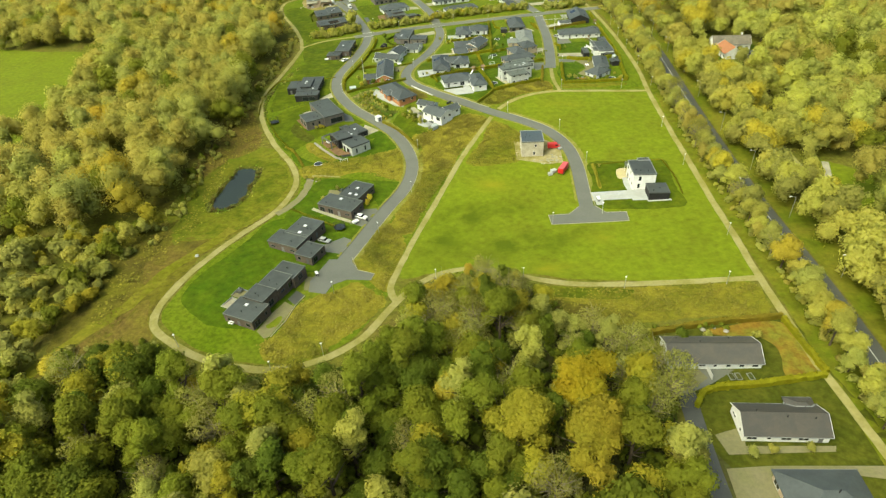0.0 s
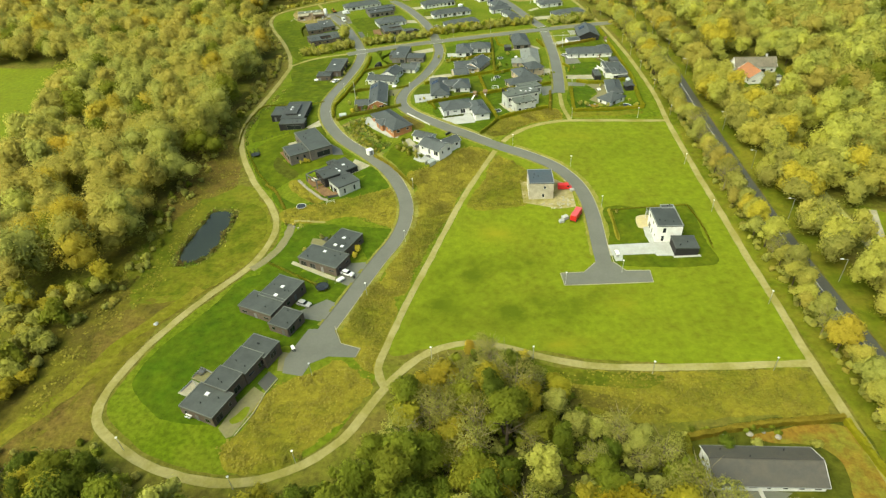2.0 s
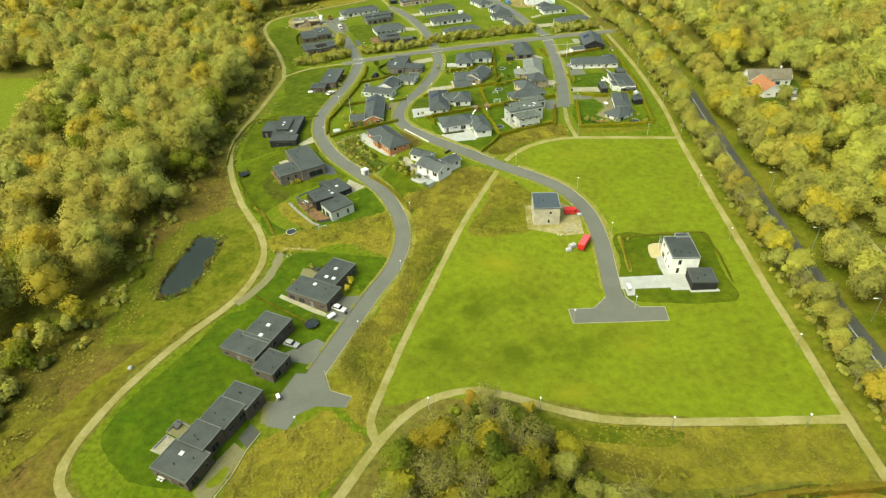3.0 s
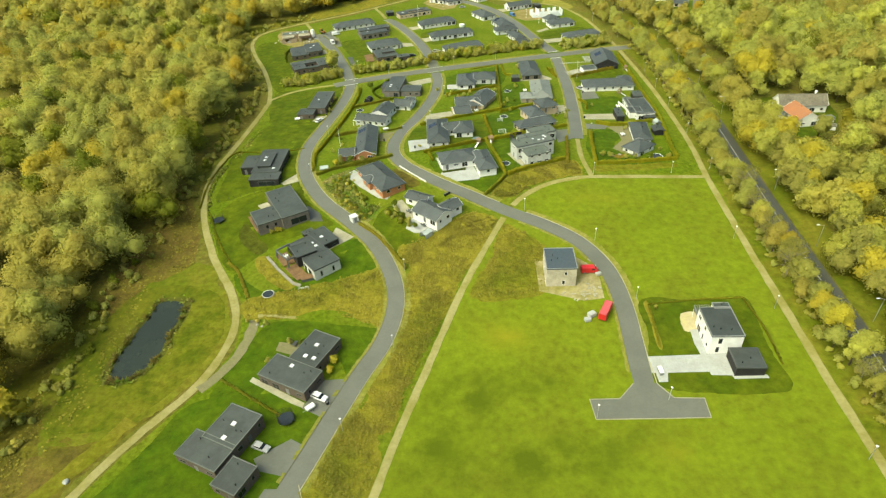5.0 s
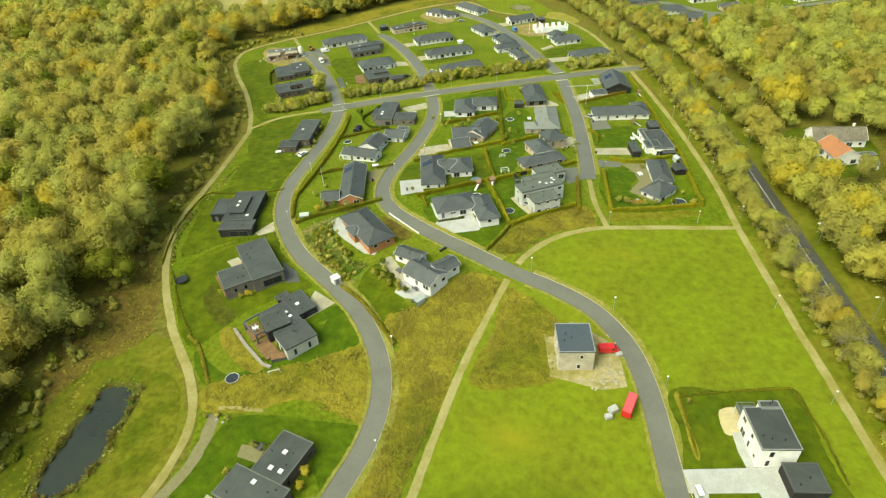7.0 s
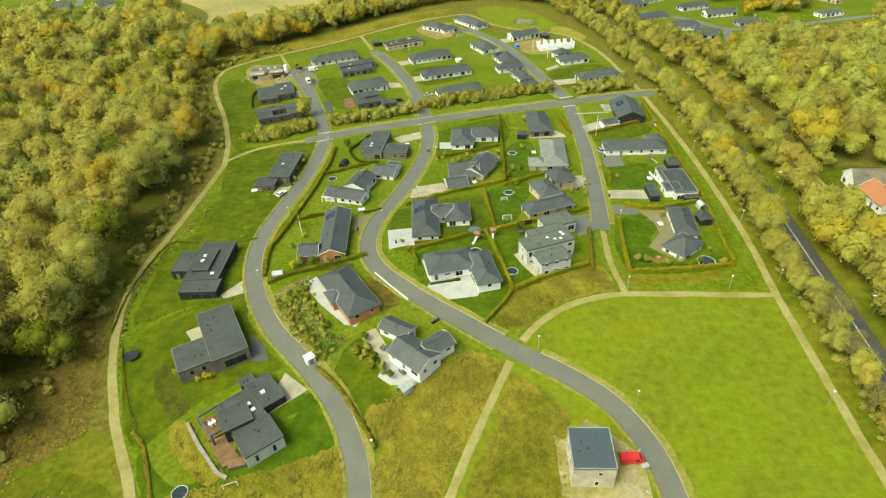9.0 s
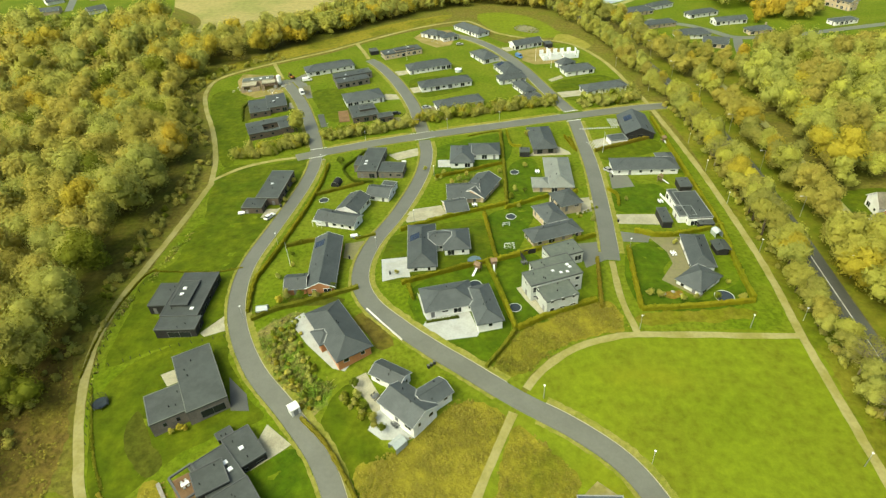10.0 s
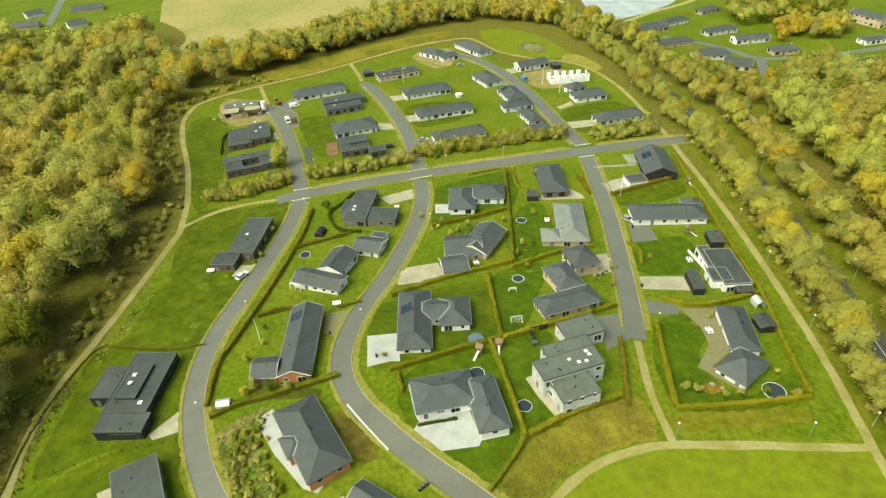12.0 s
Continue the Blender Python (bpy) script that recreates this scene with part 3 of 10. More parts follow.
structure(patch("east_field", [(127.3, 207.0), (136.3, 204.1), (149.2, 186.7), (144.2, 162.2), (127.2, 162.9), (125.2, 176.9)], 0.025, M_FIELD), "bright green glade among trees", "field")
structure(patch("east_field", [(206.4, 344.6), (248.4, 371.3), (248.7, 339.2), (205.8, 325.4)], 0.025, M_FIELD), "bright green glade among trees", "field")
structure(patch("bank_grass", [(1.2, 595.1), (19.8, 596.6), (40.2, 578.2), (51.1, 551.5), (52.9, 539.1), (36.7, 538.8), (17.6, 547.7), (4.6, 570.8)], 0.03, M_FIELD), "green bank round a small pool", "grass")
structure(patch("village_lawn", [(-420, 590), (-330, 592), (-262, 604), (-232, 616), (-262, 700), (-300, 780), (-460, 780)], 0.045, M_ESTATE, cell=40.0), "lawns round distant village houses", "grass")
structure(ribbon("village_street", [(-330, 650), (-340, 672), (-369, 736), (-380, 780)], 6.0, 0.09, M_ROAD, step=8), "grey asphalt village street", "road")
structure(ribbon("town_street", [(112, 569), (119, 561), (133, 552.5), (144, 538), (154, 525), (184, 526), (226, 536.5), (262, 545)], 5.5, 0.09, M_ROAD, step=5), "grey asphalt residential street", "road")
structure(ribbon("town_street", [(146, 497), (149, 510), (153, 523)], 5.0, 0.085, M_ROAD, step=5), "grey asphalt residential street", "road")
structure(ribbon("lake_path", [(58, 668), (64, 655), (68, 627), (80, 606.5), (98, 606), (117, 623), (146, 644), (170, 668)], 4.0, 0.08, M_PALETRACK, step=4), "pale gravel path round a lake", "path")
structure(patch("town_lawn", [(88.1, 590.6), (124.9, 640.9), (186.8, 663.4), (287.0, 631.3), (258.8, 558.0), (222.8, 496.3), (158.7, 486.2), (127.2, 488.8), (106.8, 538.5)], 0.02, M_ESTATE), "lawns round distant houses", "grass")
structure(patch("south_garden", [(46.0, 115.9), (80.9, 119.5), (84.7, 102.3), (88.7, 80.2), (77.3, 59.3), (41.9, 58.9), (49.2, 78.9), (49.4, 94.4)], 0.03, M_TURF), "garden lawns round bungalows", "grass")
structure(patch("garden_bed", [(61.0, 116.7), (81.0, 118.0), (83.5, 104.1), (80.9, 99.7), (74.7, 99.0), (76.0, 107.1), (73.2, 112.6), (61.7, 114.5)], 0.05, M_RUST), "rust-brown autumn garden bed", "grass")
structure(patch("garden_lawn", [(-85.7, 126.8), (-89.1, 132.1), (-87.1, 143.5), (-80.4, 159.0), (-74.8, 174.5), (-62.6, 178.7), (-49.1, 179.3), (-39.7, 174.7), (-41.1, 164.3), (-46.5, 147.5), (-54.7, 145.3), (-55.6, 134.7), (-56.3, 121.0), (-63.9, 118.0), (-77.2, 120.1)], 0.03, M_GARDEN), "deep green mown lawn round dark houses", "lawn")
structure(patch("garden_lawn", [(-62.8, 203.7), (-54.2, 205.8), (-29.4, 202.5), (-25.9, 198.1), (-30.4, 188.7), (-35.2, 184.6), (-43.0, 196.0), (-57.3, 180.8), (-57.9, 170.6), (-68.1, 164.8), (-70.0, 178.8), (-66.4, 191.9)], 0.03, M_GARDEN), "deep green mown lawn round a dark house", "lawn")
structure(patch("garden_lawn", [(-95.7, 257.3), (-89.7, 269.9), (-70.3, 278.2), (-65.7, 268.8), (-57.4, 256.3), (-51.4, 250.7), (-61.8, 245.5), (-71.2, 238.8), (-80.6, 227.9), (-90.9, 242.3)], 0.03, M_LIGHTLAWN), "green lawn round a grey house", "lawn")
structure(patch("garden_lawn", [(-48.5, 238.9), (-40.7, 242.1), (-33.0, 229.9), (-37.2, 224.3), (-43.3, 222.8), (-47.3, 218.8), (-55.2, 216.1), (-72.0, 214.4), (-78.6, 226.4), (-64.9, 218.4)], 0.03, M_GARDEN), "deep green lawn below a boarded house", "lawn")
structure(patch("garden_lawn", [(-103.7, 306.0), (-73.9, 305.8), (-71.7, 289.1), (-68.2, 277.0), (-85.0, 273.6), (-97.2, 266.8), (-100.2, 269.6), (-102.1, 286.6)], 0.03, M_LIGHTLAWN), "green lawn round a black house", "lawn")
structure(patch("garden_lawn", [(-98.9, 312.6), (-97.8, 336.1), (-66.4, 334.9), (-70.8, 326.6), (-73.1, 308.0), (-101.0, 307.0)], 0.03, M_LIGHTLAWN), "open light green lawn", "lawn")
structure(patch("garden_lawn", [(-37.6, 248.8), (-31.8, 259.5), (-22.6, 243.7), (-12.7, 243.7), (-24.3, 228.6), (-31.7, 238.9)], 0.03, M_LIGHTLAWN), "green lawn beside a white bungalow", "lawn")
structure(patch("garden_lawn", [(3.2, 333.1), (9.4, 340.6), (19.1, 342.1), (13.6, 316.7), (5.7, 309.4)], 0.03, M_GARDEN), "deep green back garden lawn", "lawn")
structure(patch("garden_lawn", [(-24.7, 324.9), (1.5, 333.1), (4.2, 308.3), (-21.4, 296.8), (-28.8, 298.9), (-30.1, 317.0)], 0.03, M_LAWN), "green lawn round a white bungalow", "lawn")
structure(patch("garden_lawn", [(-18.3, 294.9), (1.9, 303.8), (8.2, 277.5), (1.8, 265.7), (-7.8, 273.1), (-17.7, 281.5)], 0.03, M_GARDEN), "deep green lawn round a white bungalow", "lawn")
structure(patch("garden_lawn", [(5.5, 305.0), (17.6, 310.8), (18.6, 299.1), (14.4, 291.6), (18.6, 282.1), (10.8, 278.2)], 0.03, M_GARDEN), "deep green back garden lawn", "lawn")
structure(patch("garden_lawn", [(46.4, 314.0), (62.6, 318.1), (54.1, 300.6), (61.3, 290.2), (76.4, 301.5), (76.4, 311.7), (77.5, 325.8), (75.1, 290.8), (44.8, 286.5)], 0.03, M_GARDEN), "green lawn inside a hedge", "lawn")
structure(patch("garden_lawn", [(12.0, 372.9), (22.5, 380.2), (24.8, 354.9), (19.7, 348.4), (10.6, 345.3)], 0.03, M_GARDEN), "deep green back garden lawn", "lawn")
structure(patch("garden_lawn", [(47.5, 354.6), (66.3, 357.6), (66.9, 342.1), (62.3, 337.7), (47.6, 339.1)], 0.03, M_GARDEN), "deep green back garden lawn", "lawn")
structure(patch("garden_lawn", [(49.7, 385.3), (72.4, 394.8), (73.7, 384.5), (52.1, 377.4)], 0.03, M_LIGHTLAWN), "light green lawn", "lawn")
structure(patch("garden_lawn", [(-15.1, 393.9), (11.4, 404.0), (11.3, 378.6), (-15.7, 366.3), (-17.8, 385.6)], 0.03, M_GARDEN), "deep green garden lawn", "lawn")
structure(patch("garden_lawn", [(-105.8, 376.5), (-88.6, 379.9), (-71.1, 383.3), (-68.2, 360.7), (-71.1, 338.1), (-84.8, 335.6), (-98.5, 337.5)], 0.03, M_LAWN), "green lawn round a dark house", "lawn")
structure(patch("garden_lawn", [(-35.6, 471.8), (-13.5, 477.3), (-4.8, 459.6), (-28.2, 448.4)], 0.03, M_LIGHTLAWN), "light green lawn", "lawn")
structure(patch("garden_lawn", [(-86.3, 458.3), (-70.2, 460.5), (-61.6, 430.0), (-70.0, 422.4)], 0.03, M_LIGHTLAWN), "light green lawn", "lawn")
structure(patch("garden_lawn", [(37.6, 460.1), (63.2, 471.8), (71.0, 457.8), (47.4, 438.1)], 0.03, M_LIGHTLAWN), "light green lawn", "lawn")
structure(patch("garden_lawn", [(-139.6, 455.1), (-123.3, 460.6), (-105.6, 406.5), (-107.3, 380.5)], 0.03, M_LIGHTLAWN), "light green lawn", "lawn")
structure(patch("house_plot", [(45.4, 213.0), (59.4, 212.4), (74.4, 212.4), (74.6, 200.8), (74.4, 190), (74.2, 180), (66, 178.6), (54.5, 179.2), (44.2, 181.5), (42.8, 186), (42.6, 191.5), (44.6, 200)], 0.07, M_LAWN), "deep green lawn of a house plot in the field", "lawn")
structure(patch("soil_strip", [(46.2, 211.6), (47.5, 211.2), (47.3, 204), (47.4, 195.6), (46.0, 194.6), (46.2, 203)], 0.09, M_ROUGH), "dry straw-coloured strip beside a lawn", "grass")
structure(patch("paved_drive", [(41.9, 191.9), (56.1, 192.0), (64.5, 192.3), (63.6, 184.6), (56.8, 185.1), (56.7, 186.2), (46.5, 186.3), (45.8, 183.4), (43.6, 183.4), (43.5, 186.4), (42.2, 186.4)], 0.09, M_PALEPAVE, smooth=False), "pale concrete paved driveway", "paving")
structure(patch("paved_edge", [(61.7, 184.7), (61.9, 183.6), (70.2, 183.5), (70.1, 184.7)], 0.1, M_PALEPAVE, smooth=False), "pale concrete edge before a garage", "paving")
structure(patch("building_site", [(16.5, 231.6), (18.5, 230.4), (24.4, 236.0), (30.4, 231.3), (35.3, 226.7), (35.4, 214.1), (29.3, 213.3), (19.8, 216.6), (16.8, 217.6)], 0.06, M_SAND, smooth=False), "bare sandy soil round an unfinished house", "paving")
structure(patch("sandy_pad", [(54.4, 205.6), (56.3, 207.2), (59.6, 207.0), (59.4, 202.8), (57.6, 200.4), (56.3, 200.1), (54.5, 200.9)], 0.09, M_PALESAND), "pale sandy pad below a balcony", "paving")
structure(patch("paved_path", [(56.0, 200.9), (58.4, 200.9), (58.6, 192.2), (56.2, 191.9), (55.7, 196.0)], 0.1, M_PALEPAVE, smooth=False), "pale paved path along a white house", "paving")
structure(patch("paved_drive", [(-53.6, 160.5), (-46.3, 166.3), (-41.3, 163.8), (-44.0, 156.0), (-51.2, 157.4)], 0.06, M_ROAD, smooth=False), "grey asphalt driveway", "paving")
structure(patch("paved_drive", [(-42.3, 184.4), (-33.7, 185.4), (-35.7, 180.0), (-40.0, 172.6), (-45.8, 175.3)], 0.06, M_ROAD, smooth=False), "grey asphalt driveway", "paving")
structure(patch("paved_drive", [(-62.4, 117.6), (-59.6, 114.8), (-58.3, 115.5), (-55.7, 123.5), (-54.5, 128.6), (-57.7, 130.7), (-60.2, 125.5)], 0.06, M_GRAVELGREY, smooth=False), "grey paved forecourt", "paving")
structure(patch("paved_drive", [(-77.2, 277.9), (-72.2, 284.4), (-69.0, 278.9), (-75.4, 276.4)], 0.06, M_PAVE, smooth=False), "grey concrete driveway", "paving")
structure(patch("paved_drive", [(-52.7, 238.9), (-50.2, 248.9), (-43.2, 243.7), (-45.0, 242.1), (-50.9, 237.3)], 0.06, M_PAVE, smooth=False), "pale gravel driveway", "paving")
structure(patch("paved_drive", [(-74.0, 344.3), (-68.8, 348.9), (-68.3, 338.0), (-78.5, 338.3), (-77.8, 344.4)], 0.06, M_PAVE, smooth=False), "grey paved driveway", "paving")
structure(patch("paved_drive", [(-63.6, 262.4), (-57.6, 257.2), (-55.6, 252.5), (-60.2, 252.6)], 0.06, M_MAINROAD, smooth=False), "dark asphalt driveway", "paving")
structure(patch("paved_terrace", [(-31.6, 261.4), (-28.6, 263.2), (-24.6, 257.0), (-22.6, 252.6), (-24.6, 250.6), (-27.4, 255.2), (-31.6, 259.4)], 0.06, M_PAVE, smooth=False), "grey paved terrace between flower beds", "paving")
structure(patch("paved_terrace", [(-24.9, 251.8), (-22.4, 254.0), (-19.0, 249.4), (-15.4, 245.6), (-17.0, 244.6), (-19.8, 244.9), (-22.6, 245.0), (-26.0, 247.4)], 0.066, M_PALEPAVE, smooth=False), "pale paved terrace", "paving")
structure(patch("paved_terrace", [(-52.6, 281.2), (-49.2, 284.4), (-41.5, 275.2), (-35.6, 266.8), (-32.6, 266.6), (-34.0, 263.6), (-37.4, 264.6), (-45.6, 272.4)], 0.06, M_PALEPAVE, smooth=False), "pale sandy apron round a brick house", "paving")
structure(patch("paved_drive", [(-43.6, 318.7), (-34.0, 321.0), (-35.6, 312.2), (-36.3, 307.5), (-42.7, 310.1)], 0.06, M_GRAVELGREY, smooth=False), "worn tan gravel driveway", "paving")
structure(patch("paved_drive", [(-30.3, 308.5), (-22.1, 309.5), (-20.4, 298.7), (-23.0, 298.7), (-28.5, 296.9)], 0.06, M_PALEPAVE, smooth=False), "white paved courtyard", "paving")
structure(patch("paved_drive", [(-14.2, 280.7), (-3.2, 284.7), (-0.1, 275.9), (-0.7, 274.5), (-9.6, 273.1), (-15.5, 277.8)], 0.06, M_PALEPAVE, smooth=False), "white paved courtyard", "paving")
structure(patch("paved_terrace", [(-17.7, 291.2), (-15.2, 282.2), (-13.7, 279.3), (-12.9, 280.0), (-15.8, 289.5)], 0.06, M_PALEPAVE, smooth=False), "white paving edge", "paving")
structure(patch("paved_drive", [(-24.0, 341.2), (-13.5, 344.1), (-10.4, 334.8), (-24.7, 332.0), (-25.9, 335.1)], 0.06, M_PAVE, smooth=False), "pale gravel driveway", "paving")
structure(patch("paved_drive", [(-16.5, 380.7), (-10.3, 380.5), (-10.1, 374.3), (-16.1, 374.5)], 0.06, M_PALEPAVE, smooth=False), "pale paved driveway", "paving")
structure(patch("paved_drive", [(35.5, 347.7), (41.9, 348.9), (40.9, 339.1), (33.6, 336.1)], 0.06, M_PAVE, smooth=False), "tan gravel driveway", "paving")
structure(patch("paved_drive", [(31.3, 317.1), (39.2, 318.6), (38.5, 308.1), (31.8, 303.6)], 0.06, M_ROAD, smooth=False), "grey asphalt driveway", "paving")
structure(patch("paved_terrace", [(10.5, 293.3), (15.5, 296.2), (18.2, 290.0), (19.3, 282.9), (16.7, 282.0), (12.8, 288.2)], 0.06, M_PAVE, smooth=False), "tan paved terrace", "paving")
structure(patch("paved_drive", [(46.2, 336.2), (62.7, 336.3), (61.1, 329.4), (46.4, 330.0)], 0.06, M_PAVE, smooth=False), "pale gravel driveway", "paving")
structure(patch("paved_drive", [(45.3, 325.1), (55.6, 322.8), (53.6, 318.3), (44.6, 318.8)], 0.06, M_ROAD, smooth=False), "grey asphalt driveway", "paving")
structure(patch("paved_terrace", [(54.5, 321.5), (64.5, 321.8), (63.2, 304.9), (56.3, 298.8), (62.6, 291.9), (61.0, 291.0), (52.8, 298.6), (58.2, 306.8), (58.1, 313.3)], 0.06, M_GRAVELGREY, smooth=False), "grey-brown gravel yard", "paving")
structure(patch("paved_drive", [(50.3, 366.4), (57.0, 364.5), (57.7, 356.1), (49.3, 354.6)], 0.06, M_ROAD, smooth=False), "grey driveway", "paving")
structure(patch("paved_drive", [(32.1, 392.1), (37.5, 385.7), (38.1, 382.9), (20.7, 382.3), (23.1, 386.2)], 0.06, M_PAVE, smooth=False), "pale gravel driveway", "paving")
structure(patch("paved_drive", [(45.0, 393.7), (54.1, 397.7), (55.6, 389.2), (47.2, 385.4)], 0.06, M_PAVE, smooth=False), "pale chequered parking area", "paving")
structure(patch("paved_drive", [(-37.8, 386.3), (-25.9, 392.1), (-23.6, 385.8), (-33.3, 381.2)], 0.06, M_PAVE, smooth=False), "pale paved driveway", "paving")
structure(patch("building_site", [(-133.2, 478.6), (-133.6, 489.9), (-111.0, 485.9), (-98.9, 465.7), (-103.2, 459.4), (-115.4, 453.7), (-125.7, 460.8)], 0.06, M_TRODSOIL, smooth=False), "churned brown soil of a building site", "paving")
structure(patch("building_site", [(23.8, 514.0), (42.9, 521.2), (56.2, 506.9), (44.0, 491.7), (32.4, 490.3), (25.7, 497.1)], 0.06, M_TRODSOIL, smooth=False), "churned sandy soil of a building site", "paving")
structure(patch("building_site", [(-40.3, 546.7), (-34.6, 560.0), (-17.4, 561.2), (-12.8, 549.8), (-15.8, 529.4), (-24.6, 525.7), (-34.1, 536.0)], 0.06, M_TRODSOIL, smooth=False), "trodden bare soil round a new house", "paving")
structure(patch("paved_drive", [(-108.4, 476.9), (-100.4, 479.9), (-92.6, 472.2), (-84.7, 451.8), (-90.8, 449.1), (-98.5, 462.4)], 0.06, M_ROAD, smooth=False), "grey turning place", "paving")
structure(patch("paved_drive", [(37.0, 466.8), (44.5, 473.1), (45.3, 468.9), (38.5, 464.0)], 0.06, M_PAVE, smooth=False), "pale driveway", "paving")
structure(patch("paved_drive", [(50.6, 103.4), (63.2, 102.1), (56.4, 97.8), (51.0, 95.3), (47.9, 96.2)], 0.06, M_ROAD, smooth=False), "dark driveway", "paving")
structure(patch("paved_drive", [(52.4, 83.2), (59.3, 85.4), (58.0, 80.3), (77.0, 80.2), (76.3, 78.8), (53.7, 78.1)], 0.06, M_GRAVELGREY, smooth=False), "grey-brown gravel yard", "paving")
structure(patch("paved_drive", [(52.0, 74.7), (61.5, 75.4), (84.8, 75.4), (84.4, 72.2), (76.1, 73.4), (61.9, 72.1), (59.4, 65.9), (51.7, 65.9)], 0.06, M_GRAVELGREY, smooth=False), "grey-brown gravel yard", "paving")
structure(patch("paved_drive", [(-54.4, 129.3), (-52.7, 134.0), (-55.5, 136.2), (-57.2, 131.9)], 0.06, M_MAINROAD, smooth=False), "dark asphalt forecourt beside a house", "paving")
structure(patch("paved_drive", [(-54.6, 143.4), (-50.2, 143.2), (-50.1, 136.4), (-53.4, 136.4)], 0.06, M_GRAVELGREY, smooth=False), "tan gravel parking beside a house", "paving")
structure(patch("paved_drive", [(48.2, 102.8), (54.5, 102.6), (56.0, 99.6), (51.6, 96.4), (51.2, 95.0), (47.8, 95.2)], 0.085, M_GRAVELGREY, smooth=False), "worn brown forecourt of a bungalow", "paving")
structure(ribbon("garden_track", [(-66.2, 207.5), (-61, 207.6), (-55.0, 207.0)], 1.1, 0.075, M_GRAVEL, cross=1, step=2, ragged=0.2), "narrow trodden path through grass", "path")
structure(ribbon("gravel_path", [(-108.2, 480.5), (-112.5, 490), (-119.5, 505.5)], 2.2, 0.082, M_GRAVEL, 0.1, ragged=0.14), "trodden pale gravel footpath", "path")
structure(ribbon("gravel_path", [(-63.8, 508.8), (-68.5, 522), (-75.5, 538.5)], 2.2, 0.082, M_GRAVEL, 0.1, ragged=0.14), "trodden pale gravel footpath", "path")
structure(patch("west_meadow", [(-112, 112), (-103, 114), (-99, 128), (-100, 150), (-106, 164), (-114, 180), (-117, 205), (-122, 210), (-124, 160), (-120, 112)], 0.05, M_HEATH), "brown rough grass beside the wood", "grass")
structure(ribbon("grass_trail", [(-122, 92), (-117, 106), (-111, 116), (-105.5, 124), (-102, 133), (-98.5, 146), (-92.5, 157.4), (-86.5, 170)], 4.2, 0.062, M_PALEGREEN, cross=2, step=3, ragged=0.5), "paler mown trail through rough grass", "grass")
structure(ribbon("woodland_path", [(133, 206), (131, 200), (125.4, 184), (120.7, 170.7), (119, 160)], 2.4, 0.06, M_PAVE, step=4), "pale path across a glade", "path")
structure(patch("heath_bank", [(-116, 100), (-108, 110), (-97, 113.5), (-91, 113.2), (-95, 121), (-98.5, 130), (-103, 124), (-110, 113), (-116, 104)], 0.055, M_BROWN), "brown heath below the gravel path", "grass")
structure(patch("heath_bank", [(-108, 148), (-104, 138), (-101, 136.5), (-99, 147), (-96, 152.5), (-100, 158), (-106, 158)], 0.055, M_BROWN), "brown heath beside a trail", "grass")
structure(patch("garden_lawn", [(121, 323), (123, 311), (138, 310), (152, 323), (157, 338), (155, 349), (137, 352), (125, 344)], 0.03, M_LAWN), "green lawn round a country house", "lawn")
structure(patch("rough_meadow", [(-73.4, 231.3), (-70.0, 234.1), (-62.3, 226.0), (-57.4, 221.8), (-61.2, 218.3), (-67.6, 224.6)], 0.05, M_ROUGH), "straw-coloured bank below a retaining wall", "grass")
structure(patch("turf_bank", [(-83.6, 252.6), (-84.2, 247), (-81.2, 241.5), (-75.6, 236), (-72.6, 235.4), (-71.6, 239.4), (-75.6, 243.6), (-79.6, 248.6)], 0.05, M_TURF), "olive turf bank below a deck", "lawn")
structure(patch("paved_terrace", [(-82.3, 263.6), (-79.1, 265.4), (-75.8, 261.7), (-79.1, 259.9)], 0.06, M_PAVE, smooth=False), "small sunken paved terrace", "paving")
structure(patch("pond_lawn", [(-106.0, 167.5), (-109.0, 185.0), (-110.3, 207.5), (-105.2, 218.4), (-93.0, 221.0), (-80.5, 215.8), (-75.0, 204), (-74.8, 195.0), (-79.6, 180.5), (-87.5, 169.5), (-96.3, 166.0)], 0.058, M_PONDGREEN), "green grass round the pond", "grass")
structure(patch("dry_bank", [(47.0, 531.0), (50.6, 543.4), (59.0, 539.4), (67.0, 521.6), (62.5, 514.5), (54.6, 524.6)], 0.05, M_DRYSTRIP), "dry straw-coloured bank beside a footpath", "grass")
structure(patch("bank_grass", [(112, 430), (127, 428), (133, 440), (136, 465), (152, 486), (140, 492), (128, 510), (108, 528), (104, 516), (112, 490), (118, 460)], 0.035, M_PONDGRASS), "olive grass beside a track", "grass")
structure(patch("paved_drive", [(-46.5, 486), (-38.5, 488), (-37.5, 482), (-45.5, 478.5)], 0.06, M_PAVE, smooth=False), "pale paved driveway of a bungalow", "paving")
structure(patch("paved_drive", [(-36.2, 461), (-29.5, 462.5), (-28.5, 455.5), (-34.8, 453)], 0.06, M_PAVE, smooth=False), "pale paved driveway of a bungalow", "paving")
structure(patch("paved_drive", [(-28, 436), (-20.5, 437), (-19.5, 430), (-26.5, 427.5)], 0.06, M_GRAVELGREY, smooth=False), "grey gravel driveway of a bungalow", "paving")
structure(patch("paved_drive", [(-47.5, 454), (-38.8, 452.5), (-37.5, 446.5), (-46.8, 446)], 0.06, M_PAVE, smooth=False), "pale paved driveway of a bungalow", "paving")
structure(patch("paved_drive", [(-40.5, 424.5), (-31.8, 424.8), (-31, 419), (-40, 418.5)], 0.06, M_GRAVELGREY, smooth=False), "grey gravel driveway of a bungalow", "paving")
